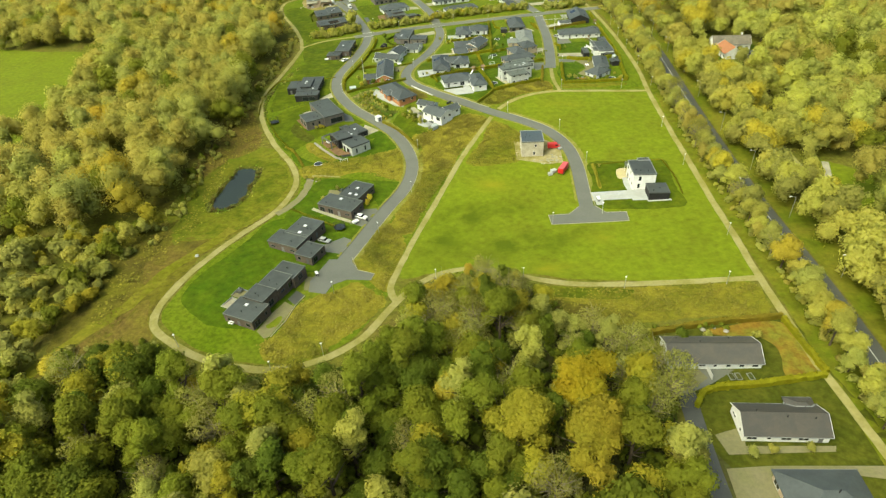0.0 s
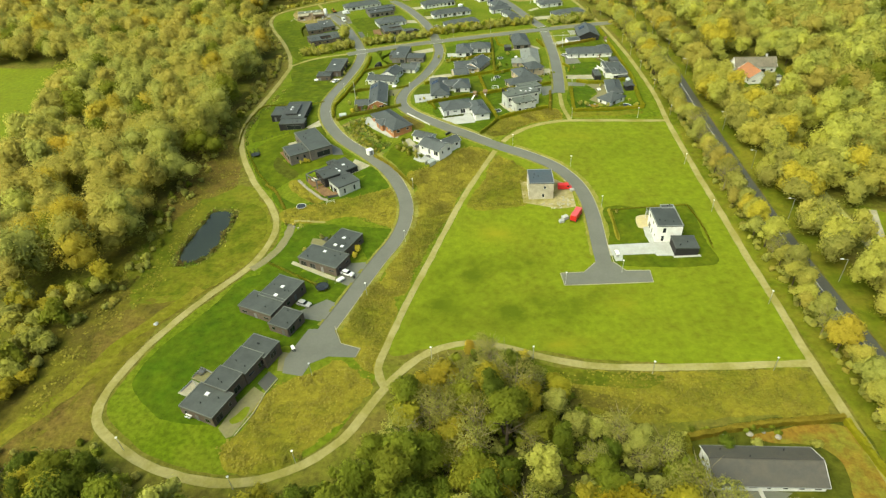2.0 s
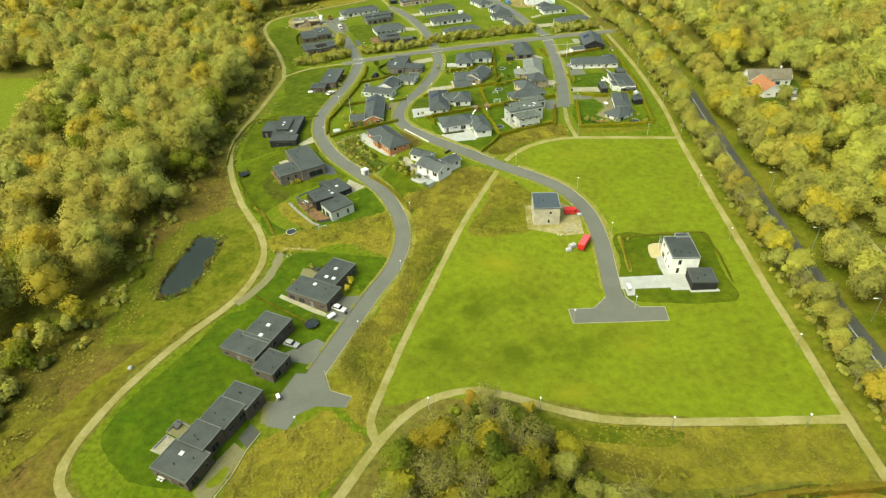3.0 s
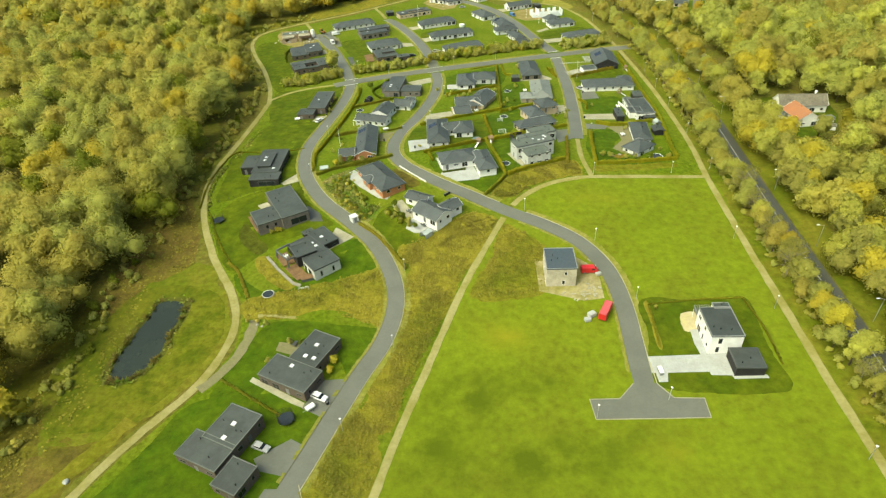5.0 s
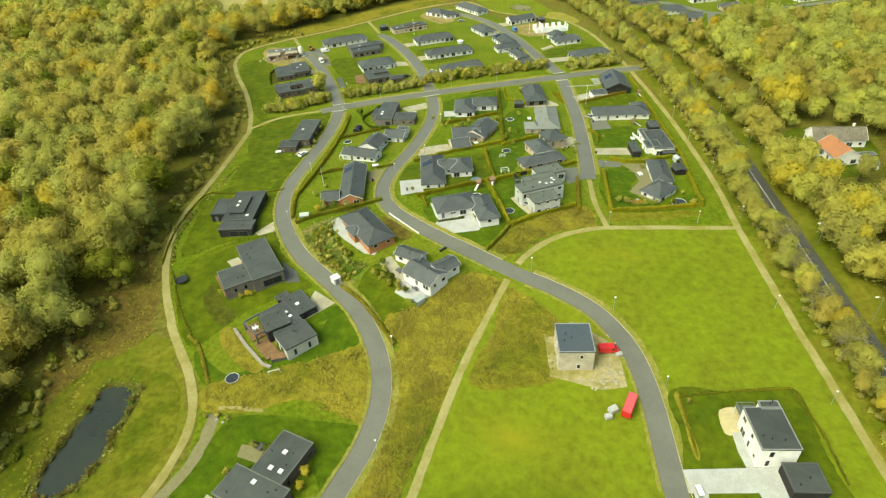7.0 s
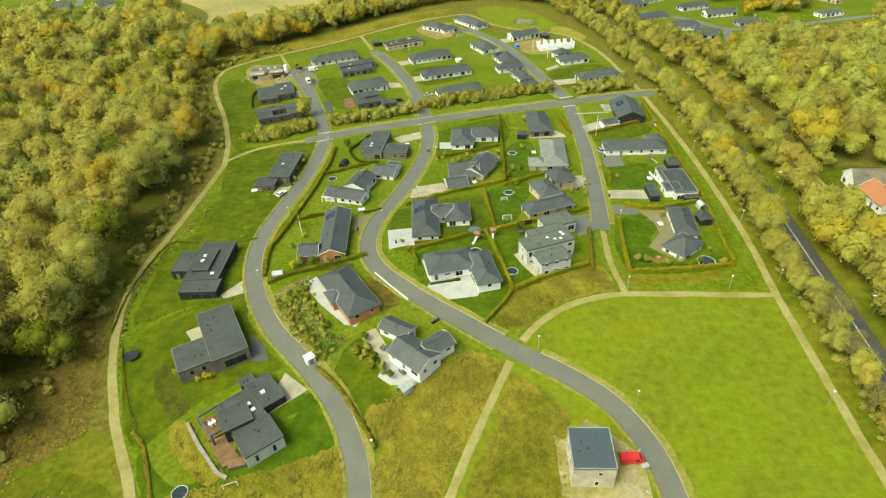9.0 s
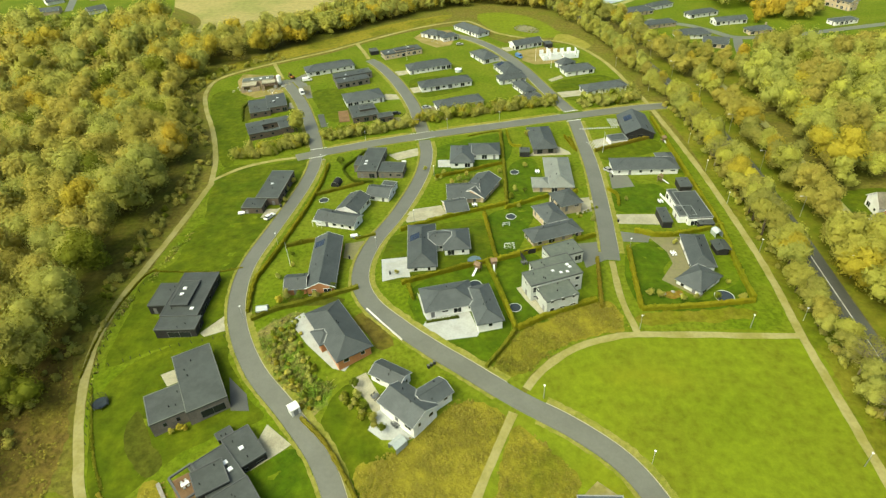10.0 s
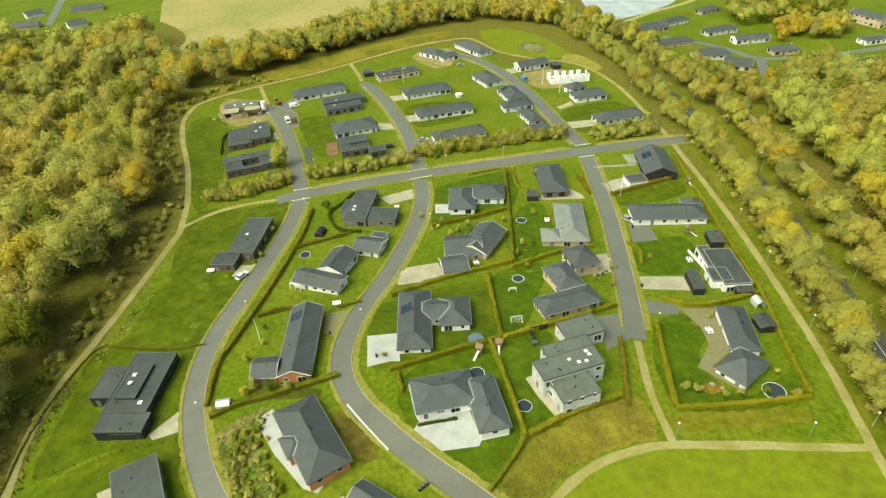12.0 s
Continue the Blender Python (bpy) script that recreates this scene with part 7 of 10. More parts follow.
def tall_grass(name, poly, per, seed, material, label, height=(0.35, 0.8), spread_w=0.4, skip=None):
    """Tufts of long grass, each a fan of blades."""
    rng, rnd = np.random.default_rng(seed), random.Random(seed)
    x0, x1 = min(p[0] for p in poly), max(p[0] for p in poly)
    y0, y1 = min(p[1] for p in poly), max(p[1] for p in poly)
    n = int((x1 - x0) * (y1 - y0) * per)
    tris, soft = [], []
    for _ in range(n):
        x, y = rnd.uniform(x0 - 1, x1 + 1), rnd.uniform(y0 - 1, y1 + 1)
        if not inside(x + rnd.gauss(0, 0.6), y + rnd.gauss(0, 0.6), poly) or (skip and inside(x, y, skip)) or (round(x), round(y)) in TRODDEN:
            continue
        lush = noise.noise(Vector((x * 0.16, y * 0.16, seed))) + 0.5 * noise.noise(Vector((x * 0.6, y * 0.6, seed)))
        if lush < rnd.uniform(-0.6, 0.3):
            continue
        g, h = land(x, y), rnd.uniform(*height) * (1 + 0.7 * max(lush, -0.5))
        for k in range(4):
            a = rnd.uniform(0, 6.3)
            w = spread_w * rnd.uniform(0.6, 1.3)
            cx, cy = math.cos(a), math.sin(a)
            up = (cx * 0.25 + rnd.uniform(-0.2, 0.2), cy * 0.25 + rnd.uniform(-0.2, 0.2), 1.0)
            tip = (x + cx * h * 1.1, y + cy * h * 1.1, g + h)
            tris.append(((x - cy * w, y + cx * w, g), tip, (x + cy * w, y - cx * w, g)))
            soft.append((up, up, up))
    if tris:
        tri, nor = np.array(tris), np.array(soft)
        nor /= np.linalg.norm(nor, axis=2)[:, :, None]
        face = np.cross(tri[:, 1] - tri[:, 0], tri[:, 2] - tri[:, 0])
        turn = face[:, 2] < 0
        tri[turn] = tri[turn][:, [0, 2, 1]]
        tagged(new(name, leaf_mesh(name, np.zeros((0, 3, 6)), np.concatenate([tri, nor], 2), material)), label, "grass", kind="stuff")


# brush between the footpath and the main road
shrub_belt("roadside_brush", [(90.3, 90), (90, 170), (90, 250), (91.4, 320), (93, 370), (92.5, 405), (89, 432)], 5.5, 2.3, 97, {"olive": 3, "gold": 1.6, "bare": 1.4, "lime": 1.2, "willow": 0.8}, "brush between footpath and road", size=(0.6, 1.4))
M_BRACKEN = mat("bracken_fronds", (0.135, 0.105, 0.019), vary=0.25, grain=0.5, blotch=0.12, other=(0.120, 0.110, 0.014), island=0.2, trans=0.4)
M_STRAW = mat("straw_grass", (0.228, 0.202, 0.028), vary=0.25, grain=0.35, blotch=0.035, other=(0.125, 0.132, 0.012), blend=(0.46, 0.66), island=0.12, trans=0.2)
M_WEED = mat("weeds_green", (0.15, 0.22, 0.02), vary=0.3, grain=0.6, blotch=0.2, other=(0.30, 0.27, 0.07), island=0.4, trans=0.5)

# ---- hedges and shrubs, garden by garden ----
hedge([(9.9, 405.4), (10.2, 376.7), (10.1, 343.8)], 1.2, 1.7, "olive", 40, "olive green garden hedge along a boundary")
hedge([(-16.6, 365.6), (-2.0, 371.4), (10.8, 376.7)], 1.0, 1.4, "lime", 41, "clipped yellow-green garden hedge along a boundary")
hedge([(-26.2, 326.0), (-12.1, 334.2), (9.6, 343.8)], 1.2, 1.6, "lime", 42, "clipped yellow-green garden hedge along a boundary")
hedge([(9.4, 340.6), (19.5, 346.2), (26.9, 349.7), (36.3, 352.5)], 1.2, 1.6, "lime", 43, "clipped yellow-green garden hedge along a boundary")
hedge([(5.6, 306.7), (16.3, 311.9), (27.5, 317.0), (37.5, 321.8)], 1.4, 1.7, "lime", 44, "clipped yellow-green garden hedge along a boundary")
hedge([(1.9, 337.0), (3.7, 320.5), (5.3, 307.2)], 1.1, 1.6, "yellow", 45, "bright yellow garden hedge along a boundary")
hedge([(-22.6, 295.5), (-10.3, 300.7), (4.1, 306.7)], 1.3, 1.6, "lime", 46, "clipped yellow-green garden hedge along a boundary")
hedge([(2.3, 305.6), (6.3, 289.7), (9.4, 276.8)], 1.2, 1.8, "lime", 47, "clipped yellow-green garden hedge along a boundary")
hedge([(9.4, 276.4), (5.5, 270.1), (1.5, 264.5)], 1.0, 1.5, "olive", 48, "olive green garden hedge along a boundary")
hedge([(10.1, 277.2), (20.0, 282.9), (32.4, 288.6)], 1.6, 1.6, "lime", 49, "clipped yellow-green garden hedge along a boundary")
hedge([(35.8, 308.0), (34.4, 295.9), (33.3, 285.4)], 1.0, 1.5, "gold", 50, "brown-gold autumn hedge along a boundary")
hedge([(46.6, 314.8), (45.1, 300.2), (44.0, 285.8)], 1.3, 1.6, "lime", 51, "clipped yellow-green garden hedge along a boundary")
hedge([(44.1, 285.4), (59.0, 287.1), (76.0, 290.0)], 1.4, 1.5, "yellow", 52, "bright yellow garden hedge along a boundary")
hedge([(50.7, 324.7), (60.8, 322.2), (80.1, 328.4)], 1.5, 1.7, "lime", 53, "clipped yellow-green garden hedge along a boundary")
hedge([(77.7, 415.2), (78.9, 363.4), (79.1, 327.9), (76.9, 307.5), (75.9, 290.5)], 1.4, 1.8, "lime", 54, "clipped yellow-green garden hedge along a boundary")
hedge([(48.0, 384.9), (61.1, 391.0), (73.3, 396.5)], 1.3, 1.6, "gold", 55, "brown-gold autumn hedge along a boundary")
hedge([(-20.7, 294.9), (-18.7, 288.3)], 0.9, 1.4, "lime", 56, "clipped yellow-green garden hedge along a boundary")
hedge([(-63.8, 282.2), (-57.0, 286.1), (-50.6, 288.0), (-35.2, 294.2)], 1.5, 1.5, "olive", 57, "olive green garden hedge along a boundary")
hedge([(-65.7, 285.2), (-67.9, 298.2), (-67.0, 305.5), (-65.4, 316.6), (-62.9, 341.4), (-61.3, 364.7), (-61.7, 378.2)], 1.2, 1.4, "lime", 58, "clipped yellow-green garden hedge along a boundary")
hedge([(-63.4, 317.8), (-53.9, 321.5)], 1.2, 1.5, "olive", 59, "olive green garden hedge along a boundary")
hedge([(-62.3, 353.0), (-53.7, 357.5), (-44.4, 362.1)], 1.1, 1.4, "olive", 60, "olive green garden hedge along a boundary")
hedge([(-42.3, 250.2), (-35.3, 243.7), (-28.3, 234.1), (-24.3, 227.9)], 1.0, 1.1, "gold", 61, "brown-gold autumn hedge along a boundary")
hedge([(46.2, 115.4), (61.5, 118.2), (81.2, 119.5)], 1.5, 1.8, "gold", 62, "brown-gold autumn hedge along a boundary")
hedge([(81.4, 118.8), (82.6, 109.8), (84.0, 100.2)], 1.6, 1.6, "yellow", 63, "bright yellow garden hedge along a boundary")
hedge([(83.5, 99.5), (69.5, 97.4), (55.1, 95.7), (50.6, 90.7)], 1.6, 1.7, "lime", 64, "clipped yellow-green garden hedge along a boundary")
hedge([(45.9, 115.4), (44.6, 105.5)], 1.3, 1.8, "olive", 65, "olive green garden hedge along a boundary")
hedge([(46.9, 211.0), (58.5, 212.1), (73.8, 212.6)], 0.5, 0.35, "olive", 66, "low olive green hedge beside a lawn")
hedge([(73.9, 212.2), (75.3, 200.5), (75.0, 187.6)], 0.5, 0.35, "olive", 67, "low olive green hedge beside a lawn")
hedge([(47.2, 210.4), (47.0, 202.4), (46.7, 195.1)], 0.5, 0.35, "olive", 68, "low olive green hedge beside a lawn")
hedge([(47.4, 353.9), (50.0, 349.7), (49.2, 342.1)], 0.8, 1.3, "lime", 69, "clipped yellow-green garden hedge along a boundary")
hedge([(12.6, 406.2), (14.1, 392.8), (18.2, 390.5)], 0.9, 1.2, "yellow", 70, "bright yellow garden hedge along a boundary")
hedge([(37.3, 399.7), (39.8, 387.7)], 0.9, 1.2, "lime", 71, "clipped yellow-green garden hedge along a boundary")
hedge([(-69.2, 183.6), (-60.9, 178.8), (-47.3, 170.9)], 0.6, 0.5, "olive", 72, "low olive green hedge beside a lawn")
hedge([(-103.5, 307.1), (-83.9, 305.2), (-74.3, 306.9)], 0.4, 0.35, "olive", 75, "olive green garden hedge along a boundary")
hedge([(-103.9, 262.9), (-106.9, 280.1), (-106.3, 301.8), (-103.3, 308.2)], 0.4, 0.35, "olive", 76, "olive green garden hedge along a boundary")
hedge([(-4.3, 402.3), (7.0, 406.5), (10.3, 406.3)], 0.6, 0.5, "olive", 77, "low olive green hedge beside a lawn")
hedge([(-53.9, 378.0), (-54.3, 373.0), (-49.1, 364.4), (-40.9, 362.7)], 0.8, 1.2, "dark", 78, "low dark green hedge beside a lawn")
hedge([(-40.6, 321.3), (-34.4, 323.8)], 0.9, 1.0, "olive", 79, "olive green garden hedge along a boundary")
hedge([(39.2, 397.9), (40.5, 385.6)], 0.8, 1.2, "lime", 80, "clipped yellow-green garden hedge along a boundary")
hedge([(-116.7, 449.3), (-117.0, 438.6), (-112.7, 424.4)], 0.7, 1.0, "dark", 81, "low dark green hedge beside a lawn")
shrub_belt("shrubs", [(-67.8, 404.0), (-52.7, 407.6), (-31.3, 413.9)], 5, 1.5, 80, {"olive": 2, "bare": 4.0, "gold": 0.8, "green": 1.4, "maple": 1.0}, "bushes along the cross street", size=(1.4, 3.2))
shrub_belt("shrubs", [(-24.7, 420.2), (2.7, 427.7), (34.9, 435.9)], 6, 1.5, 81, {"olive": 2, "bare": 4.0, "gold": 0.8, "green": 1.4, "maple": 1.0}, "bushes along the cross street", size=(1.4, 3.2))
shrub_belt("shrubs", [(52.0, 433.9), (63.9, 435.4), (75.0, 442.2)], 7, 1.5, 82, {"olive": 2, "bare": 4.0, "gold": 0.8, "green": 1.4, "maple": 1.0}, "bushes along the cross street", size=(1.4, 3.2))
shrub_belt("shrubs", [(-101.8, 387.6), (-90.4, 392.3), (-77.7, 399.8)], 7, 1.5, 83, {"olive": 2, "bare": 4.0, "gold": 0.8, "green": 1.4, "maple": 1.0}, "bushes along the cross street", size=(1.4, 3.2))
shrub_belt("bramble_bushes", [(-54.8, 277.5), (-52.8, 269), (-47, 260.6), (-40.8, 254.6)], 4.4, 1.25, 95, {"green": 2.4, "olive": 1.6, "gold": 1.2, "maple": 1}, "bramble bushes on an overgrown plot", size=(0.3, 0.75))
shrub_belt("bramble_bushes", [(-51.4, 280.4), (-47.6, 271), (-41, 261)], 3.4, 1.5, 96, {"green": 3, "olive": 2, "gold": 0.8}, "bramble bushes on an overgrown plot", size=(0.4, 0.8))
shrub_belt("scrub", [(-114.6, 155.0), (-112.8, 178.7), (-113.6, 207.6), (-114.6, 239.8), (-111.1, 282.9)], 9, 3.4, 90, {"gold": 1.4, "green": 1.2, "olive": 3, "bare": 1.6}, "scrub at the edge of the wood", size=(0.8, 1.7))
shrub_belt("scrub", [(-114.7, 292.3), (-114.5, 325.5), (-115.5, 358.6), (-116.4, 384.8)], 8, 3.4, 91, {"gold": 1.4, "green": 1.2, "olive": 3, "bare": 1.6}, "scrub at the edge of the wood", size=(0.8, 1.7))
shrub_belt("scrub", [(-124.8, 398.0), (-143.1, 434.2), (-154.1, 469.3), (-142.9, 498.5), (-120.4, 517.8)], 8, 3.4, 92, {"gold": 1.4, "green": 1.2, "olive": 3, "bare": 1.6}, "scrub at the edge of the wood", size=(0.8, 1.7))
shrub_belt("scrub", [(-116.5, 107.8), (-100.8, 105.4), (-89.8, 108.5), (-74.1, 100.1)], 7, 3.4, 93, {"gold": 1.4, "green": 1.2, "olive": 3, "bare": 1.6}, "scrub at the edge of the wood", size=(0.8, 1.7))
tall_grass("tall_grass", [(-24.6, 215.0), (-23.3, 227.8), (-28.5, 237.0), (-16.7, 244.1), (-4.3, 255.4), (6.5, 249.9), (-1.7, 234.2), (-8.9, 215.0), (-16.3, 194.7), (-21.2, 180.3), (-23.1, 169.0), (-32.4, 168.8), (-29.3, 181.7), (-24.4, 198.1)], 5.1, 52, M_STRAW, "tufts of tall straw-coloured grass", height=(0.15, 0.42))
tall_grass("tall_grass", [(-38.9, 145.9), (-41.3, 151.6), (-39.5, 164.3), (-33.3, 176.1), (-25.6, 167.0), (-25.6, 154.1), (-26.7, 146.2), (-28.0, 135.6), (-35.4, 142.3)], 5.9, 53, M_STRAW, "tufts of tall straw-coloured grass", height=(0.15, 0.42))
tall_grass("tall_grass", [(-60.3, 111.4), (-57.1, 116.7), (-52.6, 131.3), (-44.4, 135.8), (-39.1, 140.5), (-32.1, 136.1), (-27.5, 130.8), (-34.9, 118.1), (-43.6, 107.8), (-55.1, 106.0)], 2.8, 54, M_STRAW, "tufts of tall straw-coloured grass", height=(0.15, 0.42))
tall_grass("tall_grass", [(7.6, 247.9), (14.9, 243.8), (20.8, 236.1), (17.9, 227.6), (17.1, 216.1), (-2.9, 215.9), (2.2, 231.7)], 2.8, 55, M_STRAW, "tufts of tall straw-coloured grass", height=(0.15, 0.42))
tall_grass("tall_grass", [(10.0, 276.1), (21.2, 282.9), (32.2, 287.6), (37.0, 285.8), (38.3, 278.2), (29.9, 275.4), (19.6, 270.5), (12.0, 263.4), (2.9, 263.4)], 4.6, 56, M_STRAW, "tufts of tall straw-coloured grass", height=(0.15, 0.42))
tall_grass("tall_grass", [(-69.9, 206.5), (-72.2, 213.6), (-57.5, 219.1), (-42.1, 224.5), (-30.2, 228.9), (-26.7, 217.1), (-28.0, 203.4), (-45.8, 209.9), (-59.1, 206.7)], 1.9, 57, M_STRAW, "tufts of tall straw-coloured grass", height=(0.15, 0.42))
tall_grass("tall_grass", [(19.4, 136.7), (42.5, 135.8), (62.2, 135.1), (79.6, 133.8), (79.1, 121.3), (63.9, 121.7), (40.5, 119.6), (27.1, 122.3)], 2.3, 58, M_STRAW, "tufts of tall straw-coloured grass", height=(0.15, 0.42))
tall_grass("weeds", [(-59.5, 280.0), (-49.2, 284.4), (-51.1, 277.1), (-41.4, 261.7), (-34.9, 259.6), (-42.0, 248.8), (-49.6, 256.1), (-58.2, 268.4)], 4.2, 59, M_WEED, "green and straw-coloured weeds", height=(0.15, 0.42))
tall_grass("tall_grass", [(-104.7, 260.2), (-93.9, 231.3), (-104.9, 220.9), (-99.9, 173.6), (-106.6, 132.6), (-109.3, 112.7), (-121.1, 155.2), (-117.1, 210.9), (-119.2, 240.0), (-116.3, 275.7)], 0.8, 60, M_STRAW, "tufts of tall straw-coloured grass", height=(0.15, 0.42))

tall_grass("bracken", [(-112, 62), (-110, 140), (-111, 199), (-115, 236), (-111, 280), (-116, 316), (-115, 347), (-123, 391), (-114, 378), (-109, 345), (-109.5, 312), (-110, 290), (-104, 262), (-95, 240), (-104, 226), (-112, 200), (-107, 165), (-100, 140), (-104, 112)], 1.7, 95, M_BRACKEN, "brown bracken and scrub beside the wood", height=(0.12, 0.34), spread_w=0.28)

def post_fence(line, gap, label):
    """Dark posts along a boundary."""
    top = new("post_fence")
    pts = spline(line, gap)
    x0, y0 = pts[0].x, pts[0].y
    top.location = (x0, y0, land(x0, y0))
    me = shared("fence_post", lambda bm: box_bm(bm, (0, 0, 0.45), (0.13, 0.13, 1.3), bevel=0.02), M_RUBBER)
    at = [Vector((q.x - x0, q.y - y0, land(q.x, q.y) - land(x0, y0))) for q in pts]
    for q in at:
        put("post", me, top, Matrix.Translation(q))
    return tagged(top, label, "fence", "garden fences")


post_fence([(-100.5, 266.0), (-94.8, 268.5), (-81.2, 273.5), (-69.5, 276.0)], 2.4, "row of dark fence posts between lawns")
post_fence([(-92.0, 243.5), (-97.5, 255.5), (-101.5, 266.5), (-103.8, 282.0), (-103.6, 300.0)], 2.6, "row of dark fence posts beside a footpath")

# ---- more rough growth ----
tall_grass("tall_grass", [(-73.4, 231.3), (-70.0, 234.1), (-62.3, 226.0), (-57.4, 221.8), (-61.2, 218.3), (-67.6, 224.6)], 4.0, 130, M_STRAW, "tufts of straw-coloured grass on a bank", height=(0.15, 0.45))
tall_grass("weeds", [(-106.0, 296), (-104.0, 296), (-104.5, 281.1), (-102.7, 270.3), (-100.0, 261.1), (-102.0, 261.7), (-105.2, 272.8)], 4.0, 131, M_WEED, "green weeds beside a footpath", height=(0.2, 0.6))
tall_grass("weeds", [(-103.6, 300), (-101.6, 300), (-99.4, 330), (-101.8, 330)], 3.0, 132, M_WEED, "green weeds beside a footpath", height=(0.15, 0.4))
hedge([(-83.0, 231.6), (-78.0, 226.6), (-71.6, 215.1)], 1.0, 0.5, "gold", 133, "low brown hedge beside a footpath")
hedge([(-99.2, 260.0), (-89.7, 242.3), (-82.6, 232.4)], 0.4, 0.3, "olive", 134, "low olive green hedge beside a lawn")
hedge([(-54.2, 376.2), (-48.1, 389.4)], 0.9, 1.0, "dark", 135, "low dark green hedge beside a house")
tall_grass("weeds", [(-10.6, 357.2), (-2.4, 367.8), (-0.8, 365.2), (-7.4, 356.6)], 6.0, 136, M_WEED, "mixed flower bed beside a house", height=(0.2, 0.6))

# ---- water ----
POND = [(-99.6, 186.1), (-98.9, 183.7), (-95.1, 182.8), (-91.2, 186.3), (-90.3, 189.6), (-89.2, 193.4), (-89.9, 199.0), (-89.3, 204.9), (-90.0, 211.4), (-93.4, 213.6), (-98.2, 212.6), (-98.4, 207.3), (-99.3, 201.6), (-99.5, 196.9), (-100.3, 191.7)]
structure(patch("pond_bank", [(x + (x + 94.7) * 0.34, y + (y - 198) * 0.13) for x, y in POND], 0.07, M_BANK), "dark muddy pond margin", "bank")
structure(patch("pond", POND, 0.10, M_WATER), "still dark pond water", "water")
tall_grass("reeds", [(x + (x + 94.7) * 0.40, y + (y - 198) * 0.15) for x, y in POND], 1.6, 71, M_WEED, "reeds and weeds round the pond", height=(0.3, 0.8), skip=POND)
tall_grass("reeds", [(x + (x + 94.7) * 0.22, y + (y - 198) * 0.08) for x, y in POND], 2.6, 72, M_BRACKEN, "brown withered reeds at the water's edge", height=(0.5, 1.1), skip=POND)
structure(patch("pool", [(24.6, 561.4), (29.6, 566.5), (37.0, 560.4), (40.0, 551.8), (36.4, 547.6), (30.1, 550.6), (25.4, 555.3)], 0.1, M_POOL), "small silty reedy pool", "water")
tall_grass("reeds", [(23.5, 561.5), (29.5, 568.2), (38.4, 561.5), (41.4, 551.5), (36.6, 546.0), (29.6, 549.4), (24.2, 554.6)], 0.7, 73, M_WEED, "reeds round a small pool", height=(0.4, 0.9), skip=[(26.5, 560.5), (29.8, 563.5), (35.0, 559.5), (37.8, 552.5), (35.5, 549.5), (31, 552.4), (27, 556.5)])
structure(patch("lake", [(77, 642), (81, 613), (95, 610), (138, 646), (150, 690), (110, 700), (80, 680)], 0.1, M_LAKE, cell=20), "pale distant lake", "water")


# ---- markings on the roads ----
def bars(parent_name, a, b, n, size, label):
    """A row of white give-way marks across a street mouth."""
    top = new(parent_name)
    a, b = Vector(a), Vector(b)
    ang = math.degrees(math.atan2(b.y - a.y, b.x - a.x))
    top.location = ((a.x + b.x) / 2, (a.y + b.y) / 2, 0)
    structure(top, label, "road marking")
    me = shared("mark|%s" % size, lambda bm: box_bm(bm, (0, 0, 0), (size, size, 0.02)), M_WHITE)
    for k in range(n):
        p = a.lerp(b, (k + 0.5) / n)
        put("mark", me, top, Matrix.Translation((p.x - top.location.x, p.y - top.location.y, land(p.x, p.y) + 0.13)) @ Matrix.Rotation(radians(ang), 4, "Z"))


for a, b in (((-30.2, 405.6), (-19.9, 408.8)), ((-27.6, 399.3), (-18.9, 402.3)), ((-72.6, 392.6), (-65.6, 394.6)), ((-71.5, 384.6), (-64.5, 387)), ((40.0, 425.4), (47.0, 427.2)), ((40.2, 415.0), (47, 416.8))):
    bars("give_way_line", a, b, 9, 0.55, "row of white give-way marks")


# ---- lamp posts ----
def cylinder(bm, r, z0, z1, x=0.0, y=0.0, n=8, r2=None):
    bmesh.ops.create_cone(bm, cap_ends=True, segments=n, radius1=r, radius2=r if r2 is None else r2, depth=z1 - z0, matrix=Matrix.Translation((x, y, (z0 + z1) / 2)))


def lamp_post(x, y, turn, high=4.6):
    top = new("street_lamp")
    key = "|%s" % high
    put("pole", shared("pole" + key, lambda bm: cylinder(bm, 0.085, -0.3, high, n=8, r2=0.06), M_STEEL), top, Matrix())
    def head(bm):
        cylinder(bm, 0.22, high, high + 0.12, n=12, r2=0.29)
        cylinder(bm, 0.29, high + 0.12, high + 0.26, n=12, r2=0.1)
    if high < 6:
        put("lamp_head", shared("lamp_head" + key, head, M_LAMP), top, Matrix(), "white lamp head")
    else:
        put("arm", shared("lamp_arm" + key, lambda bm: beam(bm, (0, 0, high), (1.5, 0, high + 0.25), 0.07, 0.07), M_STEEL), top, Matrix())
        put("lamp_head", shared("lamp_head" + key, lambda bm: box_bm(bm, (1.8, 0, high + 0.3), (0.9, 0.32, 0.16), bevel=0.04), M_LAMP), top, Matrix(), "white lamp head")
    top.matrix_basis = Matrix.Translation((x, y, land(x, y))) @ Matrix.Rotation(radians(turn), 4, "Z")
    return tagged(top, "white-headed steel lamp post beside a path" if high < 6 else "tall steel lamp post beside the main road", "lamp post", "lamp posts")


